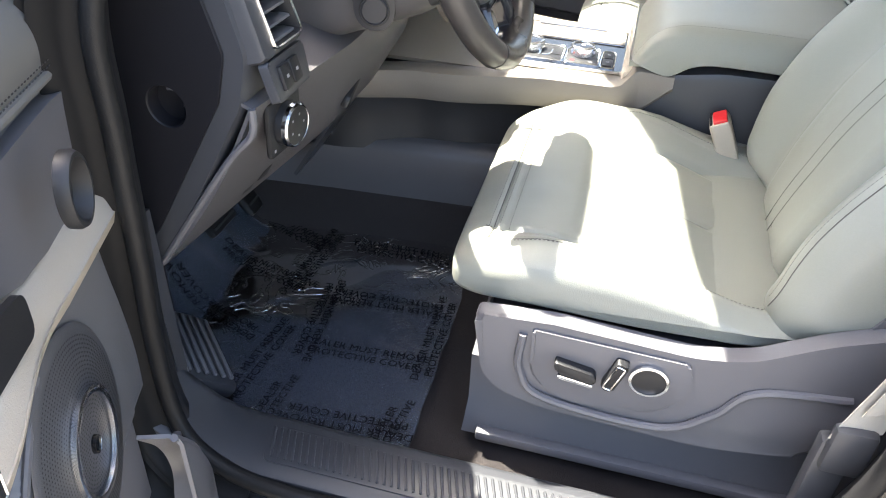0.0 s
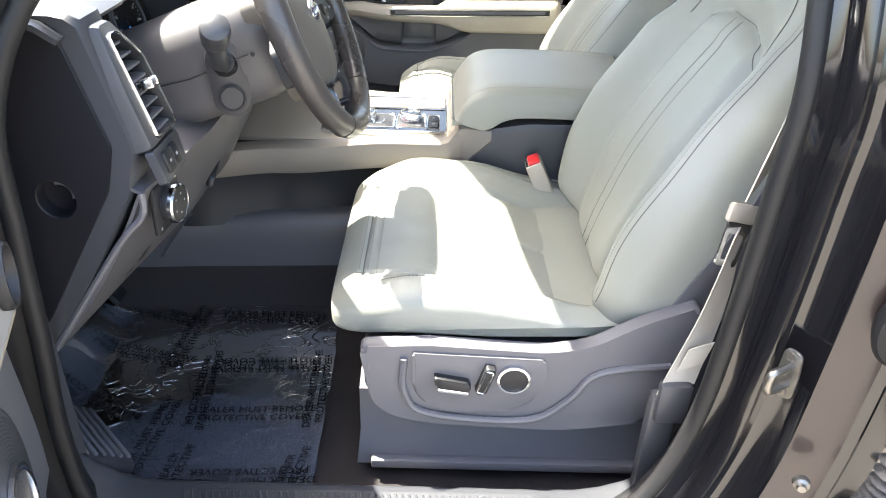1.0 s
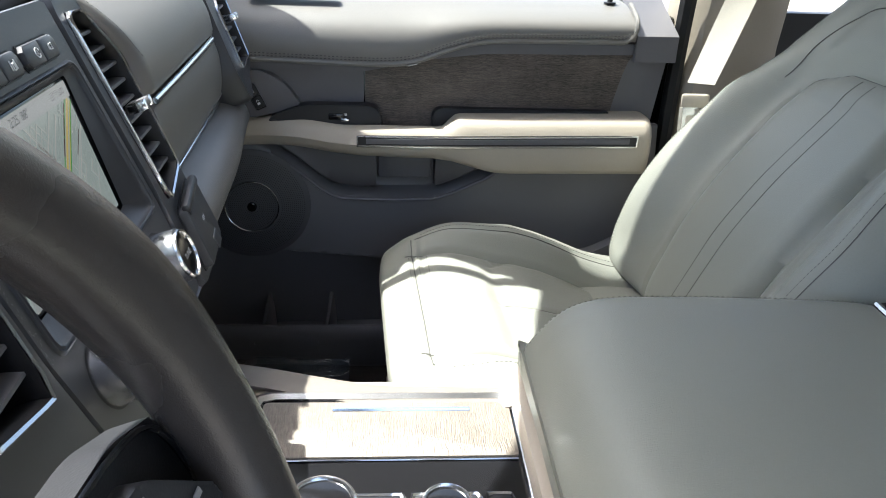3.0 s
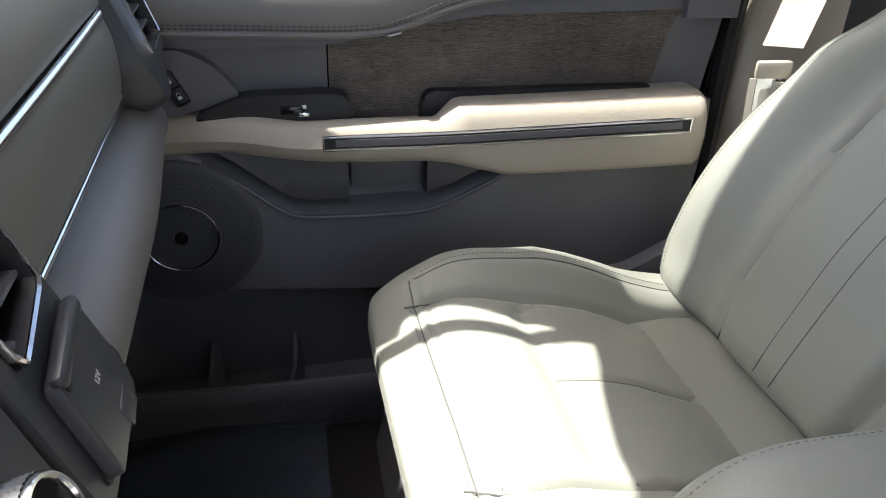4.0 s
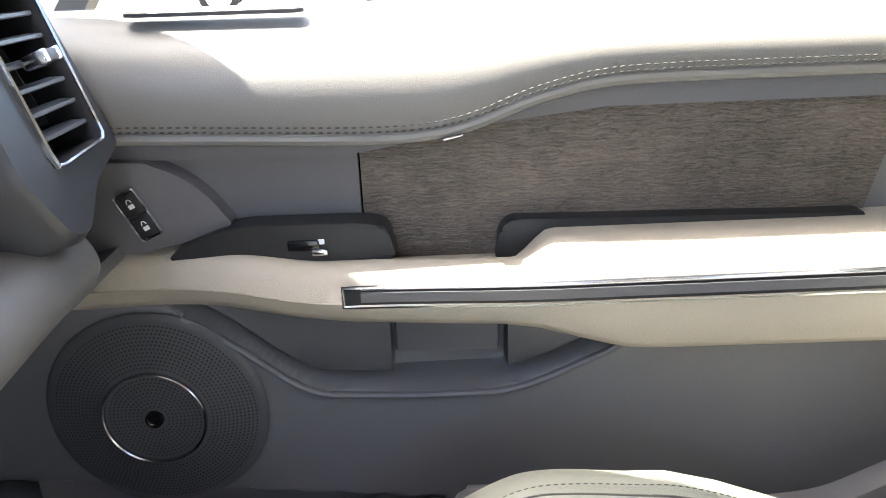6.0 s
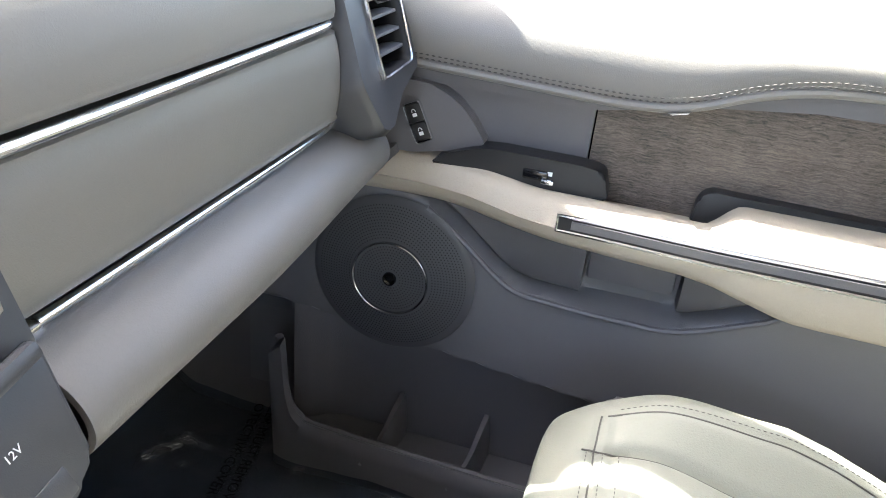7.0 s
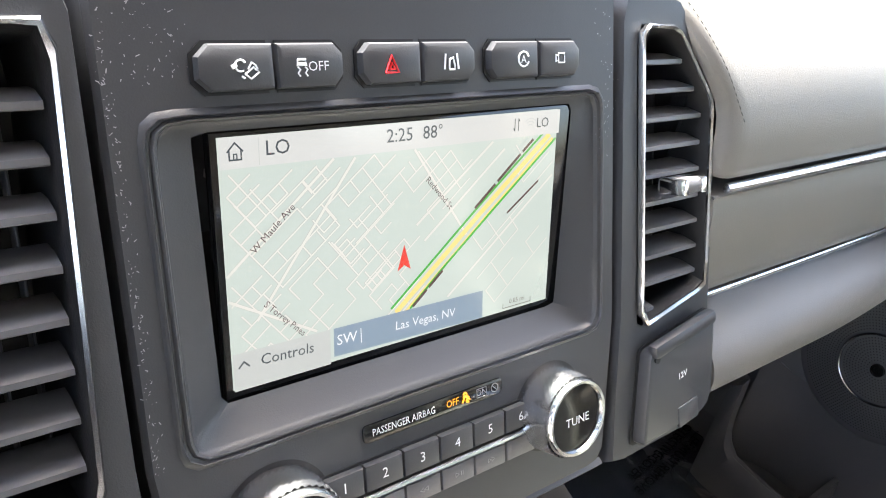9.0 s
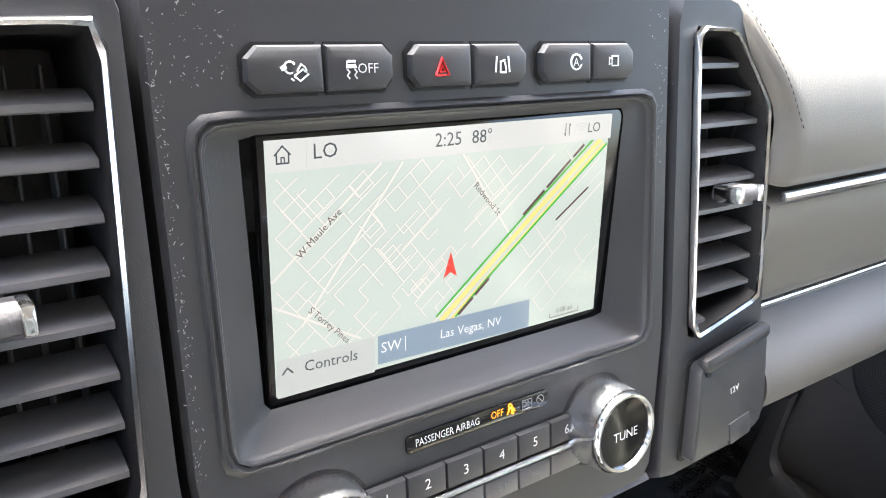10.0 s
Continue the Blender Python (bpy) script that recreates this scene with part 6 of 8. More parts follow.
def dial(name, m, r, h, parent_label, cap=GLOSS_BLACK):
    d = part(name, knurled(r, h, 120, m), KNURL, con, parent_label, 20)
    part("dial_rim", lathe([(r * 0.985, h - 0.0005), (r * 0.97, h + 0.002), (r * 0.90, h + 0.0032), (r * 0.84, h + 0.002), (r * 0.82, h)], 48, m), KNURL, d)
    part("dial_cap", lathe([(r * 0.83, h + 0.0005), (r * 0.6, h + 0.0014), (0, h + 0.0018)], 40, m), cap, d)
    return d


dial("gear_dial", pose(-0.122, -0.080, TOPZ + 0.003), 0.0265, 0.0135, "knurled chrome gear dial")
d2 = dial("drive_dial", pose(-0.030, -0.084, TOPZ + 0.003), 0.0195, 0.0150, "knurled chrome drive mode dial")
part("dial_mark", rbox((-0.030, -0.084, TOPZ + 0.0201), (0.006, 0.006, 0.0004), 0), WHITE_PRINT, d2)

# armrest lid
LW = 0.117
rows = []
prof = smooth_path([(0.047, 0, 0.475), (0.055, 0, 0.497), (0.075, 0, 0.527), (0.10, 0, 0.543), (0.14, 0, 0.549), (0.25, 0, 0.549), (0.355, 0, 0.545), (0.372, 0, 0.540)], 6)
low = smooth_path([(0.048, 0, 0.490), (0.070, 0, 0.481), (0.100, 0, 0.472), (0.116, 0, 0.476), (0.138, 0, 0.490), (0.17, 0, 0.497), (0.25, 0, 0.497), (0.355, 0, 0.494), (0.372, 0, 0.494)], 6)
for p, q in zip(prof, low):
    r = []
    k = 1.0
    for y, dz in ((-LW, 0.0), (-LW - 0.010, -0.004), (-LW - 0.018, -0.012)):
        r.append(V(p.x, CY + y, max(p.z + dz, q.z + 0.002)))
    r += [V(q.x, CY - LW - 0.027, (p.z * 0.4 + q.z * 0.6)), V(q.x, CY - LW - 0.028, q.z + 0.005), V(q.x, CY - LW - 0.018, q.z)]
    r += [V(q.x, CY + LW + 0.004, q.z), V(q.x, CY + LW + 0.013, q.z + 0.004), V(q.x, CY + LW + 0.015, (p.z * 0.4 + q.z * 0.6)), V(p.x, CY + LW + 0.013, max(p.z - 0.012, q.z + 0.002)), V(p.x, CY + LW + 0.008, max(p.z - 0.004, q.z + 0.002)), V(p.x, CY + LW, p.z)]
    for t in np.linspace(0.9, 0.1, 9):
        r.append(V(p.x, CY + LW * (2 * t - 1), p.z + 0.003 * (1 - (2 * t - 1) ** 2)))
    rows.append(r)
lid = part("armrest_lid", loft(rows), LEATHER, con, "grey leather armrest lid", 60)
for s in (-1, 1):
    part("stitching", stitches([V(p.x, CY + s * (LW + 0.003), p.z + 0.0002) for p in prof], 0.005, 0.003, 0.0004), LEATHER_DASH, lid)
# open tray in front of the lid and the cup holders behind it
part("tray_arch", tube(smooth_path([(0.050, 0.014, 0.455), (0.056, 0.016, 0.478), (0.064, 0.042, 0.490), (0.060, 0.062, 0.480), (0.052, 0.066, 0.455)], 6), 0.005, 8), BEIGE, con)
part("rear_tray", prism(rect(0.374, 0.62, CY - 0.130, CY + 0.130, 0.012), 0.03, pose(0, 0, 0.508), 0.003), BLACK_PLASTIC, con, "black plastic cup holder panel")
part("rear_trim", sweep([(0.378, CY - 0.125, 0.540), (0.378, CY + 0.125, 0.540)], circle(0.003, 6)), CHROME, con)
cup = by_angle(round_poly([(0.395, -0.130), (0.47, -0.145), (0.50, -0.05), (0.47, 0.045), (0.395, 0.030)], 0.02, 4), 48, (0.45, -0.05))
cup_in = [(0.45 + (x - 0.45) * 0.9, -0.05 + (y + 0.05) * 0.95) for x, y in cup]
part("cup_holder", ring_prism(cup, cup_in, 0.005, pose(0, 0, 0.537)), GLOSS_BLACK, con, "glossy cup holder rim")
# flat black sheet in place of the wells, their shade put into its colour
part("cup_well", grid([[V(x, y, 0.5385) for x, y in cup_in]] + [[V(0.45, -0.05, 0.5383)] * 48], close_v=True), BLACK_PRINT, con)


# ---- steering wheel and column ----
WC = V(-0.1523, -0.4141, 0.7226)
WT = radians(22)
WM = basis(WC, (0, 1, 0), (-math.sin(WT), 0, math.cos(WT)), (math.cos(WT), 0, math.sin(WT)))
wheel = thing("steering_wheel", WC, "grey-brown leather steering wheel with taupe hub and blue oval badge", "steering wheel")
RW, RT = 0.1575, 0.0158


def wp(u, v, w=0.0):
    return WM @ V(u, v, w)


def rim_at(a, t, out=0.0):
    """A point of the rim's skin at angle a round the wheel and t round the tube; thumb swells at ten and two."""
    fat = 1 + 0.10 * bump(math.sin(a) - 0.30, 0.25)
    r = (RT + out) * fat
    return wp((RW + r * math.cos(t)) * math.cos(a), (RW + r * math.cos(t)) * math.sin(a), 1.08 * r * math.sin(t))


def rim_arc(a0, a1, n):
    return [[rim_at(a, t) for t in np.linspace(0, 2 * math.pi, 18, endpoint=False)] for a in np.linspace(a0, a1, n)]


# plain leather above and below, pierced grips between the seams
GRIP = (radians(-57), radians(-123))
part("rim", join(grid(rim_arc(GRIP[0], radians(237), 96), close_v=True), grid(rim_arc(GRIP[1], GRIP[0], 28), close_v=True)), WHEEL_LEATHER, wheel, "grey-brown stitched leather rim", 60)
for a in GRIP:
    part("rim_seam", tube([rim_at(a, t, 0.0001) for t in np.linspace(0, 2 * math.pi, 18, endpoint=False)], 0.0007, 5, True), BLACK_PRINT, wheel)
for a0, a1 in ((-0.98, -0.36), (math.pi + 0.36, math.pi + 0.98)):
    band_ = [rim_at(a, math.pi - 0.62) for a in np.linspace(a0, a1, 40)]
    lace = []
    for i, a in enumerate(np.linspace(a0, a1, int(abs(a1 - a0) * 26))):
        k = 0.016 if i % 2 else -0.016
        lace.append(tube([rim_at(a - k, math.pi - 0.95, 0.0004), rim_at(a, math.pi - 0.66, 0.0010), rim_at(a + k, math.pi - 0.36, 0.0004)], 0.0009, 5))
    tagged(part("stitching", join(*lace), RIM_THREAD, wheel, "dark cross-stitched lacing"), "", "", "", "stuff")
    part("lace_gap", tube(band_, 0.0012, 5), BLACK_PRINT, wheel)

# hub: a raised shield whose shoulders roll back to the column
SHIELD = [(0.0, 0.046), (0.030, 0.043), (0.052, 0.030), (0.061, 0.008), (0.059, -0.020), (0.052, -0.052), (0.043, -0.082), (0.028, -0.096), (0.0, -0.099)]
SHOULDER = [(0.0, 0.061), (0.040, 0.060), (0.070, 0.054), (0.078, 0.036), (0.064, 0.012), (0.060, -0.020), (0.053, -0.052), (0.044, -0.083), (0.029, -0.098), (0.0, -0.101)]


def mirrored(half, n):
    whole = half + [(-x, y) for x, y in half[-2:0:-1]]
    return by_angle([(p.x, p.y) for p in smooth_path([(x, y, 0) for x, y in whole], 8, True)], n, (0, -0.022))


face, back = mirrored(SHIELD, 80), mirrored(SHOULDER, 80)
HV = -0.022
rows = [[wp(x, y, -0.062) for x, y in back], [wp(x, y, -0.046) for x, y in back]]
for k, w in ((0.25, -0.034), (0.6, -0.022), (0.85, -0.014), (1.0, -0.008)):
    rows.append([wp(lerp(p[0], q[0], k), lerp(p[1], q[1], k), w) for p, q in zip(back, face)])
for k in np.linspace(0.06, 1, 9):
    rows.append([wp(x * (1 - k), HV + (y - HV) * (1 - k), -0.008 + 0.016 * (1 - (1 - k) ** 2.6)) for x, y in face])
part("hub", grid(rows, close_v=True), HUB_COVER, wheel, "taupe airbag cover", 60)
BM_ = WM @ pose(0, 0.003, 0.0055) @ Matrix.Diagonal((1, 0.70, 1, 1))
BADGE = material("blue_badge", (0.010, 0.022, 0.12), 0.12, coat=0.8, tone=0.05, stain=0.03)
badge = part("badge", lathe([(0.0205, 0.0), (0.0205, 0.0020), (0.012, 0.0030), (0, 0.0032)], 48, BM_), BADGE, wheel, "blue oval badge with silver bars")
part("badge_rim", lathe([(0.0232, 0.0), (0.0230, 0.0028), (0.0215, 0.0034), (0.0203, 0.0020)], 48, BM_), CHROME, badge, "chrome oval rim")
part("badge_marks", join(*[tube(smooth_path([BM_ @ V(x + 0.003, 0.009, 0.0030), BM_ @ V(x - 0.001, 0.001, 0.0034), BM_ @ V(x + 0.0035, -0.009, 0.0030), BM_ @ V(x + 0.007, 0.002, 0.0032)], 4), 0.0010, 5) for x in (-0.013, -0.006, 0.001, 0.008)]), CHROME, badge)

# spokes with switch pads on either side
for s in (-1, 1):
    fl_ = lambda pts: [(s * x, y) for x, y in pts][::s]
    arm = [(0.050, 0.024), (0.120, 0.012), (0.150, -0.002), (0.154, -0.046), (0.134, -0.052), (0.110, -0.050), (0.090, -0.092), (0.044, -0.094)]
    sp = part("spoke", prism(round_poly(fl_(arm), 0.007), 0.016, WM @ pose(0, 0, -0.028), 0.004), BLACK_PLASTIC, wheel, "black switch spoke")
    lip = smooth_path([wp(s * x, y, -0.0105) for x, y in [(0.074, 0.0185), (0.118, 0.0100), (0.1415, -0.004), (0.1440, -0.044)]], 4)
    part("surround_edge", tube(lip, 0.0013, 6), GLOSS_BLACK, sp, "gloss edge of the switch surround")
    pad = [(0.070, 0.010), (0.110, 0.004), (0.136, -0.028), (0.131, -0.037), (0.076, -0.034)]
    WS = WM @ pose(s * 0.10, 0, -0.008, 0, -s * 9, 0) @ pose(-s * 0.10, 0, 0.008)
    ws = lambda u, v, w, m=WS: m @ V(u, v, w)
    part("switch_pad", prism(round_poly(fl_(pad), 0.004), 0.010, WS @ pose(0, 0, -0.014), 0.002), SWITCH_GREY, sp, "dark grey five-way switch pad")
    part("pad_edge", tube([ws(s * 0.0695, 0.009, -0.0055), ws(s * 0.0755, -0.034, -0.0055)], 0.0013, 6), VENT_CHROME, sp)
    part("centre_key", prism(round_poly(fl_([(0.090, -0.006), (0.108, -0.008), (0.112, -0.024), (0.094, -0.024)]), 0.003), 0.004, WS @ pose(0, 0, -0.005), 0.001), BLACK_PLASTIC, sp)
    for du, dv, h in ((0.080, -0.011, -0.0036), (0.124, -0.020, -0.0036), (0.104, -0.0005, -0.0036), (0.103, -0.030, -0.0036), (0.101, -0.015, -0.0006)):
        part("icon", rbox((s * du, dv, h), (0.0046, 0.0030, 0.0008), 0.0003, WS, 1), GREY_PRINT, sp)
    low = [(0.066, -0.041), (0.108, -0.043), (0.098, -0.064), (0.078, -0.090), (0.051, -0.091), (0.058, -0.064)]
    part("switch_pad", prism(round_poly(fl_(low), 0.003), 0.008, WS @ pose(0, 0, -0.014), 0.002), SWITCH_GREY, sp, "dark grey lower switch pad")
    part("pad_edge", tube([ws(s * 0.0655, -0.042, -0.0065), ws(s * 0.0575, -0.064, -0.0065), ws(s * 0.0505, -0.090, -0.0065)], 0.0012, 6), VENT_CHROME, sp)
    part("key_split", tube([ws(s * 0.058, -0.068, -0.0058), ws(s * 0.096, -0.069, -0.0058)], 0.0007, 5), BLACK_PRINT, sp)
    for du, dv in ((0.073, -0.050), (0.096, -0.049), (0.063, -0.083), (0.082, -0.075)):
        part("icon", rbox((s * du, dv, -0.0058), (0.0038, 0.0030, 0.0008), 0.0003, WS, 1), GREY_PRINT, sp)
# lower spoke: two dark bars that meet in a cupped foot on the rim, open between
yoke = by_angle(round_poly([(-0.054, -0.086), (-0.066, -0.148), (-0.030, -0.162), (0.030, -0.162), (0.066, -0.148), (0.054, -0.086)], 0.008), 72, (0, -0.122))
hole = by_angle(round_poly([(-0.030, -0.098), (-0.037, -0.138), (-0.022, -0.146), (0.022, -0.146), (0.037, -0.138), (0.030, -0.098)], 0.007), 72, (0, -0.122))
rows = [[wp(*p, -0.0230) for p in hole], [wp(*p, -0.0090) for p in hole], [wp(*[lerp(a, b, 0.15) for a, b in zip(p, q)], -0.0055) for p, q in zip(hole, yoke)],
        [wp(*[lerp(a, b, 0.55) for a, b in zip(p, q)], -0.0025) for p, q in zip(hole, yoke)], [wp(*[lerp(a, b, 0.62) for a, b in zip(p, q)], -0.0060) for p, q in zip(hole, yoke)],
        [wp(*[lerp(a, b, 0.92) for a, b in zip(p, q)], -0.0035) for p, q in zip(hole, yoke)], [wp(*p, -0.0080) for p in yoke], [wp(*p, -0.0230) for p in yoke]]
part("lower_spoke", grid(rows, close_v=True, close_u=True), SPOKE_GLOSS, wheel, "dark glossy lower spoke with an open middle", 35)

col = thing("steering_column", (-0.32, -0.414, 0.60), "grey plastic steering column cowl with stalk and start button", "steering column")
# column cowl: rings from the dashboard to the wheel
rows = []
for t in np.linspace(0, 1, 14):
    c = V(-0.44, -0.414, 0.612).lerp(V(-0.188, -0.414, 0.705), t)
    w = lerp(0.085, 0.080, t) * (1 if t < 0.9 else 1 - 2.2 * (t - 0.9))
    hu, hd = lerp(0.060, 0.070, t), lerp(0.080, 0.078, t)
    if t > 0.9:
        hu, hd = hu * (1 - 2 * (t - 0.9)), hd * (1 - 2 * (t - 0.9))
    ax = V(0.94, 0, 0.34)
    up_ = V(-0.34, 0, 0.94)
    rows.append([c + V(0, w * sgn_pow_(math.cos(a), 0.6), 0) + up_ * ((hu if math.sin(a) > 0 else hd) * sgn_pow_(math.sin(a), 0.62)) for a in np.linspace(0, 2 * math.pi, 40, endpoint=False)])
part("cowl", loft(rows), DARK_GREY, col, "grey grained cowl", 60)
part("cowl_seam", tube([V(-0.40, -0.4995, 0.628), V(-0.30, -0.4985, 0.655), V(-0.22, -0.497, 0.69)], 0.0008, 5), BLACK_PRINT, col)
CB = facing(V(-0.2500, -0.4965, 0.656), (0.25, -1, 0.05))
cp, cq = CB.inverted() @ V(-0.253, -0.4935, 0.682), CB.inverted() @ V(-0.246, -0.4985, 0.632)
along = (cq - cp).normalized()
side_ = V(-along.y, along.x, 0)
pill = [cp + side_ * 0.024 * math.cos(a) - along * 0.024 * math.sin(a) for a in np.linspace(0, math.pi, 14)] + [cq - side_ * 0.024 * math.cos(a) + along * 0.024 * math.sin(a) for a in np.linspace(0, math.pi, 14)]
part("stalk_bezel", prism([(p.x, p.y) for p in pill][::-1], 0.005, CB @ pose(0, 0, -0.0015), 0.0015), SWITCH_GREY, col, "charcoal bezel round stalk and start button")
button = part("start_button", lathe([(0.0165, 0), (0.0165, 0.0055), (0.0150, 0.0065), (0.0140, 0.0050), (0, 0.0054)], 32, facing(V(-0.246, -0.4990, 0.633), (0.25, -1, 0.05))), SWITCH_GREY, col, "round start button")
part("button_gap", lathe([(0.0182, 0.0042), (0.0163, 0.0043)], 32, facing(V(-0.246, -0.4990, 0.633), (0.25, -1, 0.05))), BLACK_PRINT, button)
part("cowl_hole", lathe([(0.0030, 0.0012), (0, 0.0012)], 14, facing(V(-0.215, -0.4955, 0.690), (0.1, -1, 0.05))), BLACK_PRINT, col)
stalk = part("stalk", tube(smooth_path([(-0.255, -0.490, 0.675), (-0.250, -0.525, 0.690), (-0.240, -0.565, 0.715), (-0.232, -0.592, 0.738)], 5), 0.012, 14), CHARCOAL, col, "charcoal wiper stalk")
part("stalk_tip", lathe([(0.0125, 0), (0.016, 0.006), (0.0175, 0.03), (0.0165, 0.042), (0.010, 0.046), (0, 0.047)], 24, facing(V(-0.236, -0.578, 0.727), V(0.018, -0.05, 0.042))), CHARCOAL, stalk)
part("stalk_boot", lathe([(0.020, -0.004), (0.019, 0.004), (0.013, 0.010), (0, 0.010)], 24, facing(V(-0.253, -0.492, 0.678), (0.2, -1, 0.3))), BLACK_PLASTIC, stalk)


# ---- front seats ----
def sgn_pow(c, p):
    return math.copysign(abs(c) ** p, c)


def front_seat(name, yc, out, x0, z0, recline, label, side_trim):
    """A leather bucket seat. out: -1 or 1, the door side along y; x0: shift along the car; recline in degrees."""
    st = thing(name, (x0 + 0.08, yc, 0.12), label, "car seat", "front seats")
    HW = 0.232 if out < 0 else 0.218

    def width(x):
        return HW * ramp(x, [(-0.12, 0.86), (-0.02, 0.985), (0.10, 1.0), (0.20, 0.985), (0.30, 0.93)])

    def top(x, a):
        """Height of the cushion's top; a: -1 inner to 1 door side."""
        z = ramp(x, [(-0.13, 0.398), (-0.075, 0.417), (-0.02, 0.421), (0.06, 0.409), (0.25, 0.362), (0.32, 0.352)])
        b = abs(a)
        z += (0.030 + 0.010 * (a > 0)) * ramp(b, [(0.60, 0), (0.86, 1), (1.0, 0.85)]) * ramp(x, [(-0.14, 0.15), (0.08, 1)])
        # seams
        if b < 0.80:
            z -= 0.0045 * bump(x + 0.075, 0.0028) + 0.003 * bump(x + 0.062, 0.0028)
        if b < 0.64:
            xs = 0.030 + 0.03 * max(0, b - 0.5) / 0.12
            z -= 0.009 * bump(x - xs, 0.0045) * (1 if b < 0.6 else 0)
            z -= 0.006 * bump(x - 0.245, 0.004)
            if 0.03 < x < 0.245:
                z -= 0.004 * bump(a, 0.014)
        edge = 0.62 + 0.05 * ramp(x, [(-0.1, 0.3), (0.0, 0), (0.25, 0.0), (0.3, 0.6)])
        z -= 0.0085 * bump(b - edge, 0.020) * ramp(x, [(-0.095, 0), (-0.05, 1)])
        z -= 0.002 * bump(b - 0.80, 0.012) * ramp(x, [(-0.09, 0), (-0.05, 1)])
        z += 0.0015 * noise.noise(V(x * 18, a * 5 + yc * 9, 1.7))
        return z

    rows, NA = [], 120
    NT = 220
    for i in range(NA + 1):
        a = -1 + 2 * i / NA
        e = (1 - abs(a) ** 7) ** (1 / 3.2)
        ring = []
        for j in range(NT):
            t = 2 * math.pi * j / NT
            cx, cz = sgn_pow(math.cos(t), 0.5), sgn_pow(math.sin(t), 0.42)
            x = 0.112 + 0.230 * cx * (0.90 + 0.10 * e)
            zt, zb = top(x, a), 0.372 - 0.02 * ramp(x, [(-0.10, 1), (-0.02, 0)])
            mid = zb + 0.022
            z = mid + (zt - mid) * cz * (0.35 + 0.65 * e) if cz > 0 else mid + (mid - zb) * cz * (0.5 + 0.5 * e)
            ring.append(V(x0 + x, yc + out * a * width(x), z))
        rows.append(ring)
    def skin(x, a):
        """Height of the rounded cushion skin."""
        e = (1 - abs(a) ** 7) ** (1 / 3.2)
        cx = min(1.0, abs((x - 0.112) / (0.230 * (0.90 + 0.10 * e))))
        mid = 0.394 - 0.02 * ramp(x, [(-0.10, 1), (-0.02, 0)])
        return mid + (top(x, a) - mid) * (1 - cx ** 4) ** 0.21 * (0.35 + 0.65 * e)

    cush = part("cushion", loft(rows), LEATHER, st, "pale grey leather cushion", 60)
    for xx in (-0.081, -0.0685, -0.056):
        part("stitching", stitches([V(x0 + xx, yc + a * width(xx), skin(xx, a) + 0.0004) for a in np.linspace(-0.63, 0.63, 40)], 0.0050, 0.0037, 0.0004), THREAD, cush)
    for s in (-1, 1):
        part("stitching", stitches([V(x0 + xx, yc + out * s * 0.825 * width(xx), skin(xx, s * 0.825) + 0.0002) for xx in np.linspace(-0.06, 0.27, 50)], 0.0050, 0.0037, 0.0004), THREAD, cush)

    def on_cushion(x, a, lift=0.0003):
        return V(x0 + x, yc + out * a * width(x), skin(x, a) + lift + 0.0008)

    part("seam", tube([on_cushion(-0.075, a) for a in np.linspace(-0.80, 0.80, 60)], 0.0008, 5), THREAD, cush)
    part("seam", tube([on_cushion(0.030 + 0.03 * max(0, abs(a) - 0.5) / 0.12, a, -0.0005) for a in np.linspace(-0.60, 0.60, 50)], 0.0009, 5), THREAD, cush)
    part("seam", tube([on_cushion(0.245, a, -0.0004) for a in np.linspace(-0.62, 0.62, 50)], 0.0009, 5), THREAD, cush)
    part("seam", tube([on_cushion(x, 0.0) for x in np.linspace(0.035, 0.245, 40)], 0.0005, 5), LEATHER_DASH, cush)
    for s in (-1, 1):
        part("seam", tube([on_cushion(x, s * (0.62 + 0.05 * ramp(x, [(-0.1, 0.3), (0.0, 0), (0.25, 0.0), (0.3, 0.6)]))) for x in np.linspace(-0.085, 0.30, 60)], 0.0008, 5), THREAD, cush)

    part("seam", tube([on_cushion(x, 0.80, -0.0008) for x in np.linspace(-0.07, 0.28, 60)], 0.0009, 5), THREAD, cush)

    # backrest: rings up a reclined spine
    rc = radians(recline)
    up, fw = V(math.sin(rc), 0, math.cos(rc)), V(-math.cos(rc), 0, math.sin(rc))
    base = V(x0 + 0.288, yc, 0.368)

    def ins_w(h):
        return ramp(h, [(0.0, 0.44), (0.20, 0.47), (0.34, 0.50), (0.385, 0.42)])

    def bol_w(h):
        return ramp(h, [(0.0, 0.66), (0.15, 0.62), (0.30, 0.68), (0.40, 0.80), (0.45, 0.95)])

    def face(h, a):
        """How far the front lies ahead of the spine."""
        b = abs(a)
        d = 0.030 + 0.020 * math.sin(min(1, h / 0.35) * math.pi)
        d += 0.062 * ramp(b, [(0.52, 0), (0.86, 1), (1, 0.9)]) * ramp(h, [(0.0, 0.75), (0.12, 1), (0.30, 0.85), (0.44, 0.28), (0.55, 0.1)])
        top = 0.395 - 0.07 * max(0, b - 0.20)
        w = ins_w(min(h, 0.34))
        low = ramp(h, [(top - 0.035, 1), (top + 0.008, 0)])
        d += 0.010 * low * ramp(b, [(w - 0.10, 1), (w, 0)])
        d -= 0.0075 * low * bump(b - w, 0.022) + 0.0012 * low * bump(b - 0.075, 0.010)
        if b < w:
            d -= 0.0035 * bump(h - top, 0.004)
        d += 0.010 * ramp(h, [(top, 0), (top + 0.05, 1), (0.55, 0.6)]) * ramp(b, [(0.40, 1), (0.88, 0)])
        d += 0.0015 * noise.noise(V(h * 14, a * 5, yc))
        return d

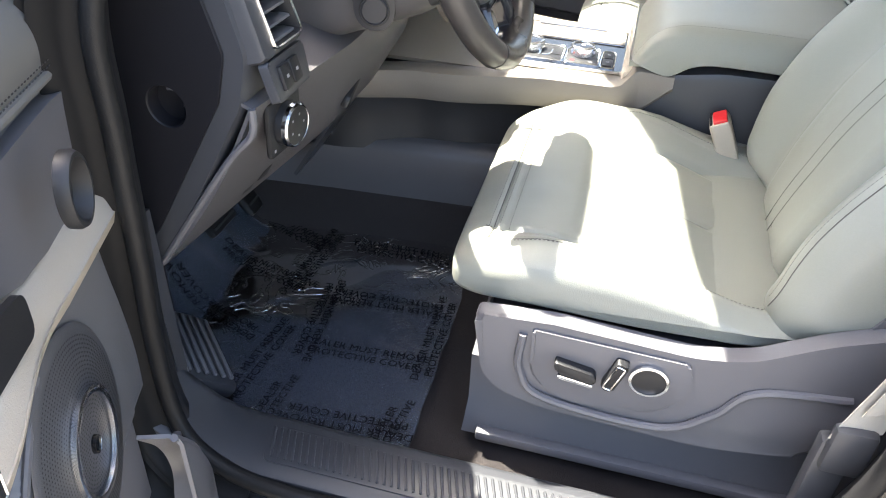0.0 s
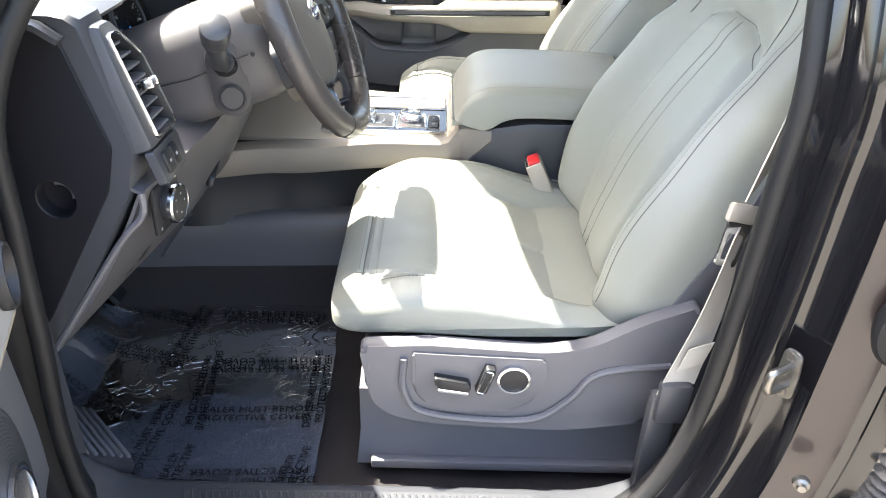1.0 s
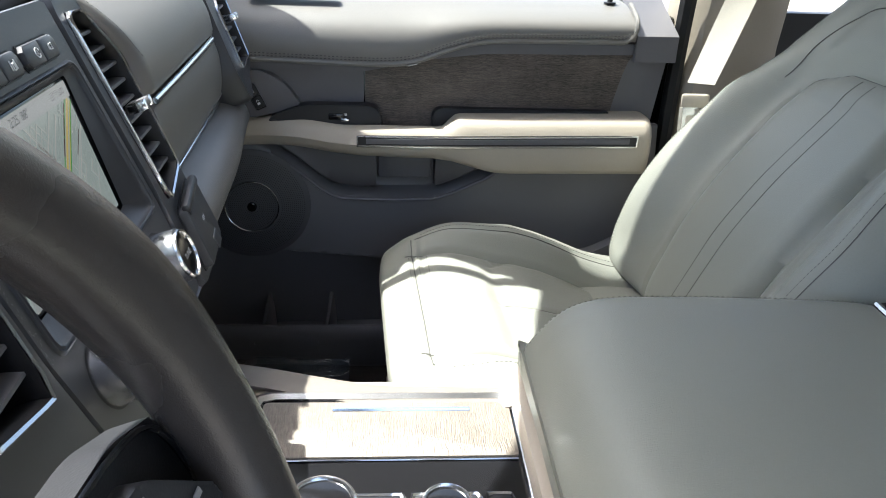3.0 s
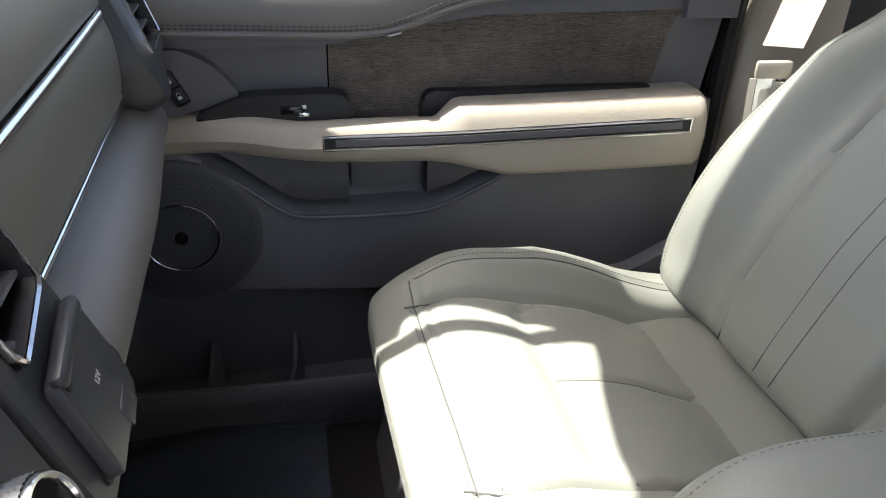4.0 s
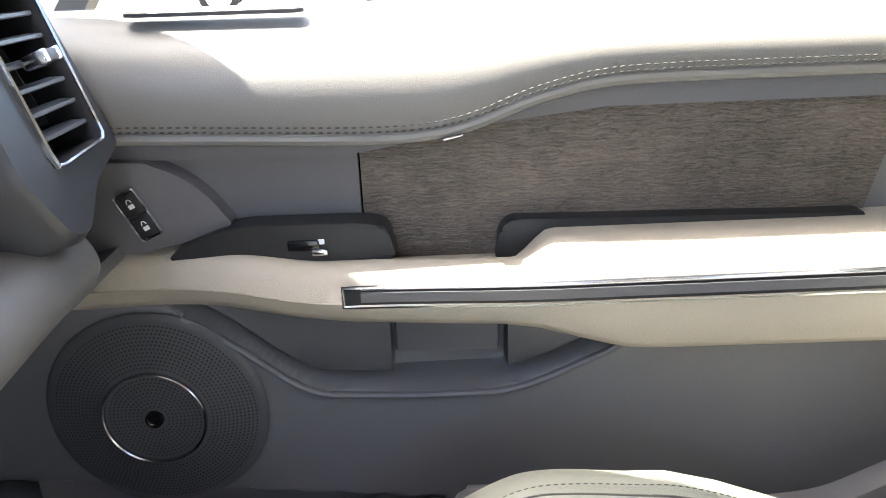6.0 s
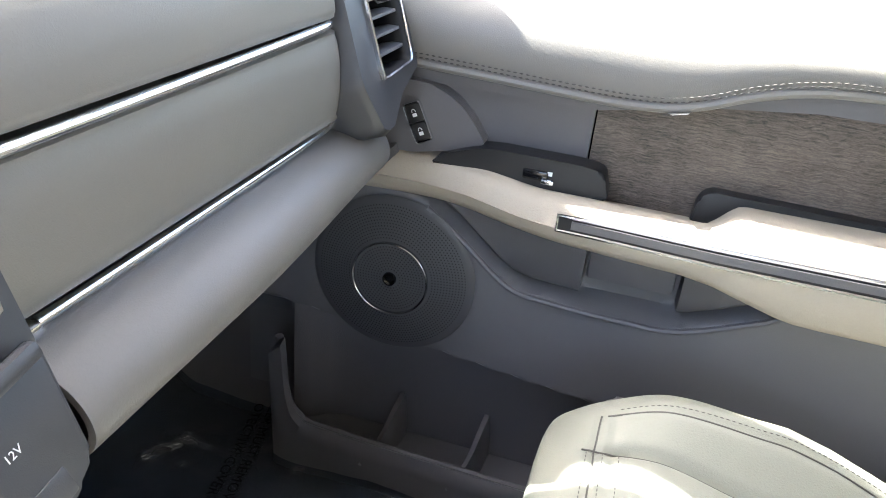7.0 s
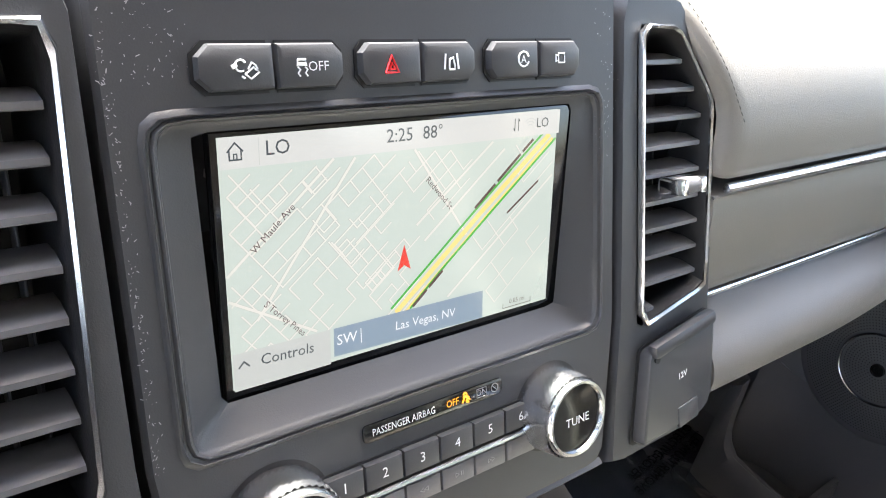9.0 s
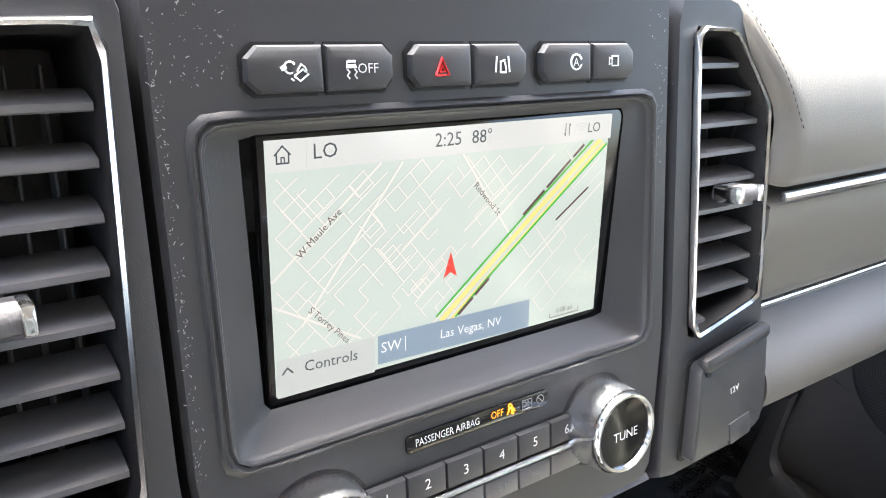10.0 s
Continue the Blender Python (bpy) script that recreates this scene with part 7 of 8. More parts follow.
    def bw(h):
        return 0.232 * ramp(h, [(-0.02, 0.90), (0.06, 1.0), (0.20, 1.03), (0.30, 0.98), (0.40, 0.86), (0.50, 0.70), (0.57, 0.52)])

    rows = []
    HB = 0.57
    for i in range(151):
        h = HB * i / 150
        e = (1 - max(0, (h - 0.49) / 0.0801) ** 2) ** 0.5 if h > 0.49 else (1.0 if h > 0.03 else 0.65 + 0.35 * (1 - (1 - h / 0.03) ** 2) ** 0.5)
        ring = []
        for j in range(240):
            t = 2 * math.pi * j / 240
            a, q = sgn_pow(math.cos(t), 0.62), sgn_pow(math.sin(t), 0.42)
            d = face(h, a) * q * e if q > 0 else 0.075 * q * e
            ring.append(base + up * h + fw * d + V(0, out * a * bw(h), 0))
        rows.append(ring)
    back = part("backrest", loft(rows), LEATHER, st, "pale grey leather backrest with side bolsters", 60)
    def on_back(h, a, lift=0.0004):
        q = (1 - abs(a) ** (2 / 0.62)) ** 0.21
        return base + up * h + fw * (face(h, out * a) * q + lift) + V(0, a * bw(h), 0)

    for s in (-1, 1):
        part("stitching", stitches([on_back(h, s * 0.075, 0.0002) for h in np.linspace(0.02, 0.39, 50)], 0.0048, 0.0036, 0.0004), THREAD, back)
        part("seam", tube([on_back(h, s * ins_w(h), -0.0002) for h in np.linspace(0.0, 0.375, 60)] + [on_back(0.395 - 0.07 * max(0, a - 0.20), s * a, -0.0004) for a in np.linspace(0.40, 0.0, 20)], 0.0009, 5), SEAM, back)
        part("stitching", stitches([on_back(h, s * 0.84, 0.0) for h in np.linspace(0.03, 0.44, 60)], 0.0048, 0.0036, 0.0004), THREAD, back)
        part("seam", tube([on_back(h, s * 0.06, 0.0) for h in np.linspace(0.01, 0.39, 60)], 0.0006, 5), THREAD, back)
        part("seam", tube([on_back(h, s * 0.875, 0.0001) for h in np.linspace(0.02, 0.46, 60)], 0.0006, 5), THREAD, back)
    yoke = smooth_path([(h, a, 0) for h, a in ((0.36, -0.66), (0.43, -0.64), (0.47, -0.52), (0.482, -0.30), (0.484, 0.0), (0.482, 0.30), (0.47, 0.52), (0.43, 0.64), (0.36, 0.66))], 8)
    part("seam", tube([on_back(p.x, p.y, 0.0002) for p in yoke], 0.0009, 5), SEAM, back)
    # recliner shell at the back
    rows = []
    for h in np.linspace(0.0, 0.50, 20):
        w = bw(h) * 0.97
        rows.append([base + up * h - fw * d + V(0, y, 0) for d, y in ((0.004, -w * 1.045), (0.03, -w * 1.045), (0.088, -w * 0.95), (0.098, 0), (0.088, w * 0.95), (0.03, w * 1.045), (0.004, w * 1.045))])
    part("back_shell", thick(grid(rows), 0.004), GREY_PLASTIC, st, "dark grey seat back shell")

    # headrest
    hb = base + up * 0.64 + fw * 0.02
    rows = []
    for i in range(17):
        s = -1 + 2 * i / 16
        e = (1 - abs(s) ** 4) ** 0.4
        rows.append([hb + V(0, s * 0.13, 0) + fw * (0.05 * sgn_pow(math.cos(t), 0.7) * (0.4 + 0.6 * e)) + up * (0.09 * sgn_pow(math.sin(t), 0.7) * (0.5 + 0.5 * e)) for t in np.linspace(0, 2 * math.pi, 24, endpoint=False)])
    part("headrest", loft(rows), LEATHER, st)
    for y in (-0.06, 0.06):
        part("headrest_post", tube([base + up * 0.52 + V(0, y, 0), hb + V(0, y, 0)], 0.006, 8), CHROME, st)

    # plastic side cover and the base under it
    so = out
    ys = yc + so * 0.238
    poly = [(-0.070, 0.376), (0.02, 0.382), (0.172, 0.374), (0.225, 0.384), (0.29, 0.425), (0.352, 0.452), (0.356, 0.40), (0.338, 0.335), (0.318, 0.262), (0.205, 0.242), (0.022, 0.250), (-0.030, 0.262), (-0.055, 0.285)]
    m = basis(V(x0, ys, 0), (1, 0, 0), (0, 0, 1), (0, -1, 0)) if so < 0 else basis(V(x0, ys, 0), (-1, 0, 0), (0, 0, 1), (0, 1, 0)) @ Matrix.Diagonal((-1, 1, 1, 1))
    trim = part("side_cover", prism(round_poly(poly, [0.012, 0, 0.02, 0.02, 0.02, 0.01, 0.02, 0.02, 0.02, 0.04, 0.04, 0.02, 0.02], 4), 0.022, m @ pose(0, 0, -0.004), 0.009, 4), GREY_PLASTIC, st, "grey plastic seat side cover")
    part("front_cover", rbox((x0 + 0.10, yc, 0.300), (0.33, 0.44, 0.10), 0.02), CHARCOAL, st)
    part("inner_cover", rbox((x0 + 0.14, yc - so * 0.225, 0.33), (0.38, 0.02, 0.09), 0.008), CHARCOAL, st)
    part("seat_base", loft([[V(x0 + x, yc + y * so, z) for x, y in ((-0.088 - g, -0.20), (0.36, -0.20), (0.36, 0.218 + g), (-0.075 - g, 0.218 + g))] for z, g in ((0.138, 0.006), (0.155, 0.004), (0.20, 0.0), (0.275, 0.0))]), GREY_PLASTIC, st, "grey seat base cover")
    part("rail", rbox((x0 + 0.14, yc + so * 0.228, 0.148), (0.40, 0.016, 0.016), 0.003), GREY_PLASTIC, st)
    part("rail", rbox((x0 + 0.14, yc - so * 0.19, 0.148), (0.40, 0.03, 0.02), 0.003), BLACK_PLASTIC, st)
    if side_trim:
        sw = ys - 0.018
        F = basis(V(0, sw, 0), (1, 0, 0), (0, 0, 1), (0, -1, 0))
        bulge = round_poly([(-0.002, 0.372), (0.168, 0.366), (0.178, 0.330), (0.150, 0.282), (0.040, 0.274), (0.0, 0.300)], [0.004, 0.004, 0.03, 0.04, 0.03, 0.03], 5)
        part("switch_panel", prism(bulge, 0.007, F @ pose(x0, 0, -0.003), 0.004, 3), GREY_PLASTIC, trim)
        k1 = part("seat_switch", prism(round_poly([(0.026, 0.332), (0.072, 0.324), (0.076, 0.310), (0.030, 0.317)], 0.005), 0.014, F @ pose(x0, 0.010, 0.002), 0.003), BLACK_PLASTIC, trim)
        part("switch_rim", prism(round_poly([(0.032, 0.322), (0.072, 0.316), (0.0725, 0.311), (0.033, 0.316)], 0.002), 0.003, F @ pose(x0, 0.004, 0.0135), 0.001), CHROME, k1)
        k2 = part("seat_switch", prism(round_poly([(0.080, 0.312), (0.094, 0.309), (0.107, 0.350), (0.093, 0.353)], 0.004), 0.014, F @ pose(x0, 0.006, 0.002), 0.003), BLACK_PLASTIC, trim)
        part("switch_rim", tube([F @ V(x0 + x, z + 0.006, 0.0155) for x, z in round_poly([(0.083, 0.314), (0.092, 0.312), (0.103, 0.346), (0.094, 0.349)], 0.003)], 0.0013, 6, True), CHROME, k2)
        k3 = part("lumbar_switch", lathe([(0.0205, 0), (0.0205, 0.005), (0.0185, 0.0055), (0.0, 0.006)], 32, F @ pose(x0 + 0.130, 0.335, 0.002)), BLACK_PLASTIC, trim)
        part("switch_rim", lathe([(0.0215, 0.003), (0.0215, 0.007), (0.0185, 0.0075), (0.0185, 0.004)], 32, F @ pose(x0 + 0.130, 0.335, 0.002)), CHROME, k3)
        # raised swage behind the panel
        part("swage", tube(smooth_path([F @ V(x0 - 0.012, 0.362, 0.002), F @ V(x0 - 0.012, 0.310, 0.003), F @ V(x0 + 0.02, 0.272, 0.004), F @ V(x0 + 0.15, 0.264, 0.004), F @ V(x0 + 0.205, 0.300, 0.003), F @ V(x0 + 0.24, 0.345, 0.002), F @ V(x0 + 0.33, 0.36, 0.0)], 6), 0.005, 8), GREY_PLASTIC, trim)
    # buckle on the console side
    bx, by, bz = x0 + 0.215, yc - so * 0.20, 0.385
    B = basis(V(bx, by, bz), V(0.0, so, 0), V(-0.42, 0, 0.9), V(0.9, 0, 0.42))
    buck = part("buckle", rbox((0, 0, 0), (0.044, 0.12, 0.030), 0.006, B), BEIGE, st, "beige seat belt buckle")
    part("buckle_button", rbox((0, 0.0605, 0.002), (0.036, 0.006, 0.020), 0.002, B), RED, buck, "red release button")
    part("buckle_slot", rbox((0, 0.0605, -0.0115), (0.034, 0.005, 0.003), 0.0005, B), BLACK_PRINT, buck)
    if z0:
        for ob in st.children_recursive:
            ob.data.transform(Matrix.Translation((0, 0, z0)))
    return st


front_seat("driver_seat", -0.432, -1, 0.0, 0.0, 24.0, "pale grey leather driver seat with power switches on its side", True)
stand[0] = PASSENGER_SIDE @ pose(0.283, 0.524, 0.270, 0, 5.0, 0) @ Matrix.Scale(1.05, 4) @ pose(-0.263, -0.487, -0.328)
front_seat("passenger_seat", 0.352, 1, 0.018, -0.034, 26.0, "pale grey leather passenger seat with sun across its cushion", False)


# ---- driver's door: the passenger door mirrored, stretched and turned about its speaker to fit the camera's view ----
SPEAKER = V(-0.364, -0.960, 0.37)
stand[0] = DRIVER_SIDE
swing = Matrix.Translation(SPEAKER) @ Matrix.Rotation(radians(-70), 4, "Z") @ Matrix.Rotation(radians(-4), 4, "Y") @ Matrix.Diagonal((1.0, -1.0, 1.25, 1.0)) @ Matrix.Translation(V(0.297, -0.703, -0.36))
ddoor = thing("driver_door", (-0.40, -0.88, 0.05), "open driver door trimmed in grey plastic and beige vinyl", "car door")
made = {pdoor: ddoor}
for ob in pdoor.children_recursive:
    if ob.name.split(".")[0] in ("map_pocket", "pocket_floor", "bottle_holder", "divider", "lock_switch", "rocker", "icon", "door_shell"):
        continue
    me = ob.data.copy()
    me.transform(DRIVER_SIDE @ swing @ PASSENGER_SIDE.inverted())
    me.flip_normals()
    twin = new(ob.name.split(".")[0], me)
    twin.parent = made[ob.parent]
    twin.matrix_parent_inverse = HOME["driver_door"] if ob.parent is pdoor else Matrix()
    if "label" in ob:
        twin["label"] = ob["label"]
    made[ob] = twin


part("door_shell", moved(rbox((-0.03, 0.80, 0.36), (0.86, 0.08, 0.62), 0.02), swing), PAINT, ddoor, "gloss black outer door skin")
DN = (swing.to_3x3() @ V(0, -1, 0)).normalized()
DU = (swing.to_3x3() @ V(0, 0, 1)).normalized()
# bezel with a dark tweeter ring on the front triangle, narrowed to fit the camera's view
part("tweeter_bezel", lathe([(0.034, -0.004), (0.0345, 0.003), (0.032, 0.007), (0.0285, 0.007), (0.026, 0.002), (0.022, -0.006), (0.010, -0.008), (0.0, -0.004)], 40, facing(V(-0.330, -0.925, 0.628), DN, DU) @ Matrix.Diagonal((0.68, 0.90, 1, 1))), BLACK_PLASTIC, ddoor, "black oval tweeter bezel")
part("speaker_trim", moved(lathe([(0.0475, 0.0085), (0.0475, 0.0135), (0.045, 0.0145), (0.041, 0.0135), (0.0405, 0.0095)], 64, SPK), swing), CHROME, ddoor, "bright satin speaker ring")
part("seat_memory_panel", moved(rbox((-0.175, 0.700, 0.553), (0.085, 0.012, 0.05), 0.006), swing), BEIGE, ddoor)
mem = part("memory_frame", moved(tube([V(x, 0.6925, z) for x, z in round_poly([(-0.20, 0.538), (-0.155, 0.538), (-0.155, 0.572), (-0.20, 0.572)], 0.008)], 0.002, 6, True), swing), CHROME, ddoor, "chrome-rimmed memory switches")
for k in range(3):
    part("memory_key", moved(rbox((-0.178, 0.694, 0.5445 + 0.0105 * k), (0.040, 0.006, 0.0095), 0.002), swing), GREY_PLASTIC, mem)
part("window_switch_panel", moved(prism(round_poly([(-0.24, 0.500), (-0.02, 0.500), (-0.02, 0.532), (-0.10, 0.545), (-0.24, 0.530)], 0.01), 0.006, basis(V(0, 0.690, 0), (1, 0, 0), (0, 0, 1), (0, -1, 0))), swing), BLACK_PLASTIC, ddoor)
# pocket at the door's foot with a rolled lip
lip = smooth_path([(-0.306, -0.920, 0.352), (-0.317, -0.884, 0.292), (-0.322, -0.870, 0.235), (-0.316, -0.887, 0.190), (-0.310, -0.900, 0.10)], 6)
pocket = part("map_pocket", thick(grid([[p - DN * 0.035 for p in lip], [p - DN * 0.006 for p in lip], [p + V(0, 0, -0.003) for p in lip], [p + DN * 0.003 + V(0, 0, -0.012) for p in lip], [V(p.x, p.y, 0.02) for p in lip]]), 0.004), GREY_PLASTIC, ddoor, "charcoal door pocket", 60)
part("pocket_lip", tube(lip, 0.004, 8), GREY_PLASTIC, pocket)


# ---- protective film on the driver's floor ----
def film_z(x, y):
    z = 0.131 + 0.004 * noise.noise(V(x * 4, y * 4, 0.3))
    z += (-0.52 - x) * min(1, (-0.52 - x) / 0.1) if x < -0.52 else 0
    z += 0.035 * (-y - 0.70) / 0.04 if y < -0.70 else 0
    z += 0.003 * noise.noise(V(x * 6, y * 6, 5.0)) + 0.0005 * noise.noise(V(x * 18 + 3, y * 22, 1.0))
    c = abs(noise.noise(V(x * 14, y * 14, 8.5)))
    z += 0.0022 * max(0, 0.05 - c) / 0.05 * max(0, noise.noise(V(x * 5, y * 5, 1.5)) + 0.15)
    return z


FILM = bpy.data.materials.new("clear_film")
FILM.use_nodes = True
fn, fl = FILM.node_tree.nodes, FILM.node_tree.links
fn.remove(fn["Principled BSDF"])
tr, gl, df = fn.new("ShaderNodeBsdfTransparent"), fn.new("ShaderNodeBsdfGlossy"), fn.new("ShaderNodeBsdfDiffuse")
tr.inputs["Color"].default_value = (0.74, 0.82, 0.92, 1)
gl.inputs["Roughness"].default_value = 0.13
df.inputs["Color"].default_value = (0.095, 0.11, 0.14, 1)
m1, m2 = fn.new("ShaderNodeMixShader"), fn.new("ShaderNodeMixShader")
fz = fn.new("ShaderNodeFresnel")
fz.inputs["IOR"].default_value = 1.3
m1.inputs["Fac"].default_value = 0.5
fl.new(tr.outputs["BSDF"], m1.inputs[1])
fl.new(df.outputs["BSDF"], m1.inputs[2])
fl.new(fz.outputs["Fac"], m2.inputs["Fac"])
fl.new(m1.outputs["Shader"], m2.inputs[1])
fl.new(gl.outputs["BSDF"], m2.inputs[2])
# broad waves, and sharp creases that run in patches
ftc, fno, fbp = fn.new("ShaderNodeTexCoord"), fn.new("ShaderNodeTexNoise"), fn.new("ShaderNodeBump")
crease_n, patch_n = fn.new("ShaderNodeTexNoise"), fn.new("ShaderNodeTexNoise")
fno.inputs["Scale"].default_value, fno.inputs["Detail"].default_value, fno.inputs["Distortion"].default_value = 12, 2, 0.8
crease_n.inputs["Scale"].default_value, crease_n.inputs["Detail"].default_value, crease_n.inputs["Distortion"].default_value = 17, 3, 1.6
patch_n.inputs["Scale"].default_value = 5
for t in (fno, crease_n, patch_n):
    fl.new(ftc.outputs["Object"], t.inputs["Vector"])
off, absn, edge, where, ridge, height = [fn.new("ShaderNodeMath") for k in range(2)] + [fn.new("ShaderNodeMapRange") for k in range(2)] + [fn.new("ShaderNodeMath") for k in range(2)]
off.operation, absn.operation, ridge.operation, height.operation = "SUBTRACT", "ABSOLUTE", "MULTIPLY", "MULTIPLY_ADD"
off.inputs[1].default_value = 0.5
edge.inputs["From Max"].default_value, edge.inputs["To Min"].default_value, edge.inputs["To Max"].default_value = 0.03, 1.0, 0.0
where.inputs["From Min"].default_value, where.inputs["From Max"].default_value = 0.38, 0.58
fl.new(crease_n.outputs["Fac"], off.inputs[0])
fl.new(off.outputs["Value"], absn.inputs[0])
fl.new(absn.outputs["Value"], edge.inputs["Value"])
fl.new(patch_n.outputs["Fac"], where.inputs["Value"])
fl.new(edge.outputs["Result"], ridge.inputs[0])
fl.new(where.outputs["Result"], ridge.inputs[1])
height.inputs[1].default_value = 1.6
fl.new(ridge.outputs["Value"], height.inputs[0])
fl.new(fno.outputs["Fac"], height.inputs[2])
fbp.inputs["Distance"].default_value = 0.0009
fl.new(height.outputs["Value"], fbp.inputs["Height"])
for s in (gl, df):
    fl.new(fbp.outputs["Normal"], s.inputs["Normal"])
fl.new(m2.outputs["Shader"], fn["Material Output"].inputs["Surface"])

film = thing("floor_film", (-0.35, -0.47, 0.12), "crumpled clear protective film printed in black capitals", "protective film")


def film_edge(y):
    """The sheet's front and rear edge along x."""
    return line(y, [(-0.72, -0.385), (-0.68, -0.405), (-0.635, -0.43), (-0.605, -0.53), (-0.47, -0.63), (-0.33, -0.61), (-0.22, -0.54)]), line(y, [(-0.72, -0.140), (-0.40, -0.146), (-0.25, -0.165), (-0.22, -0.17)])


rows = []
for y in np.linspace(-0.715, -0.225, 110):
    a, b = film_edge(y)
    rows.append([V(lerp(a, b, t) + 0.006 * noise.noise(V(0, y * 20, t)), y + 0.004 * noise.noise(V(t * 12, 3, 3)), film_z(lerp(a, b, t), y)) for t in np.linspace(0, 1, 110)])
part("sheet", grid(rows), FILM, film, "clear crumpled plastic sheet", 180)


def film_words(x, y, turn, lines=("DEALER MUST REMOVE", "PROTECTIVE COVER"), size=0.0175, owner=film, height=film_z):
    m = pose(x, y, 0, 0, 0, turn)
    bms = []
    for i, w in enumerate(lines):
        bm = text_bm(w, size, m @ pose(0, (len(lines) / 2 - 0.5 - i) * size * 1.05, 0), 0, "CENTER", 1.06)
        bmesh.ops.subdivide_edges(bm, edges=[e for e in bm.edges if e.calc_length() > 0.006], cuts=1)
        for v in bm.verts:
            v.co.z = height(v.co.x, v.co.y) + 0.0032
        bms.append(bm)
    return part("printed_line", join(*bms), FILM_INK, owner, "black printed words")


for x, y, turn in ((-0.254, -0.556, 2), (-0.162, -0.490, 92), (-0.350, -0.498, -85), (-0.255, -0.433, 182), (-0.480, -0.410, -14), (-0.398, -0.612, 84), (-0.514, -0.530, 160), (-0.235, -0.682, 183), (-0.272, -0.300, 1), (-0.414, -0.363, 84), (-0.500, -0.285, -20)):
    film_words(x, y, turn)
for x, y, turn in ((-0.345, -0.672, 85), (-0.175, -0.672, 80)):
    film_words(x, y, turn, ("DEALER", "PROTECTIVE"), 0.0165)

# ---- film on the passenger's floor, folded ----
pfilm = thing("floor_film", (-0.42, 0.40, 0.12), "crumpled clear protective film on the passenger floor", "protective film")


def film_z_passenger(x, y):
    return floor_z(x, y) + 0.016 + 0.004 * noise.noise(V(x * 8, y * 8, 2)) + 0.0008 * noise.noise(V(x * 30, y * 26, 4))


part("sheet", grid([[V(x, y, film_z_passenger(x, y)) for y in np.linspace(0.20, 0.62, 60)] for x in np.linspace(-0.62, -0.12, 60)]), FILM, pfilm, "", 180)
for x, y, turn in ((-0.40, 0.33, 5), (-0.42, 0.52, -80)):
    film_words(x, y, turn, owner=pfilm, height=film_z_passenger)

# ---- dead pedal and pedals ----
rest = thing("footrest", (-0.52, -0.66, 0.13), "charcoal footrest with raised ribs", "footrest")
RM = basis(V(-0.472, -0.660, 0.192), V(0.54, 0.54, -0.63).normalized() * -1, V(0.707, -0.707, 0), V(0.45, 0.45, 0.77).normalized())
part("pad", rbox((0, 0, -0.012), (0.11, 0.16, 0.024), 0.008, RM), CHARCOAL, rest)
for k in range(8):
    part("rib", rbox((-0.045 + 0.013 * k, 0, 0.002), (0.006, 0.135, 0.005), 0.002, RM), DOOR_PLASTIC, rest)
for x, y, z, w, h, nm in ((-0.575, -0.395, 0.215, 0.075, 0.055, "brake_pedal"), (-0.585, -0.285, 0.20, 0.05, 0.10, "accelerator_pedal")):
    pd = thing(nm, (x, y, z), "dark rubber-faced %s under the dashboard" % nm.replace("_", " "), "pedal")
    PM = facing(V(x, y, z), (0.75, 0, 0.55))
    part("pad", rbox((0, 0, 0), (w, h, 0.016), 0.006, PM), RUBBER, pd)
    for k in range(4):
        part("rib", rbox((0, h * (-0.3 + 0.2 * k), 0.009), (w * 0.8, 0.004, 0.003), 0.001, PM), RUBBER_GREY, pd)
    part("arm", tube(smooth_path([V(x, y, z), V(x - 0.05, y, z + 0.06), V(x - 0.09, y, z + 0.20)], 5), 0.009, 8), BLACK_PLASTIC, pd)


# ---- seat belts ----
def strap(pts, w, twist):
    """A flat woven strap through pts; twist gives its width direction at each point."""
    pts = smooth_path(pts, 8)
    k = len(pts)
    rows = []
    for i, p in enumerate(pts):
        d = Vector(twist[0]).lerp(Vector(twist[1]), i / (k - 1)).normalized()
        rows.append([p + d * w * (j / 6 - 0.5) for j in range(7)])
    return thick(grid(rows), 0.0014)


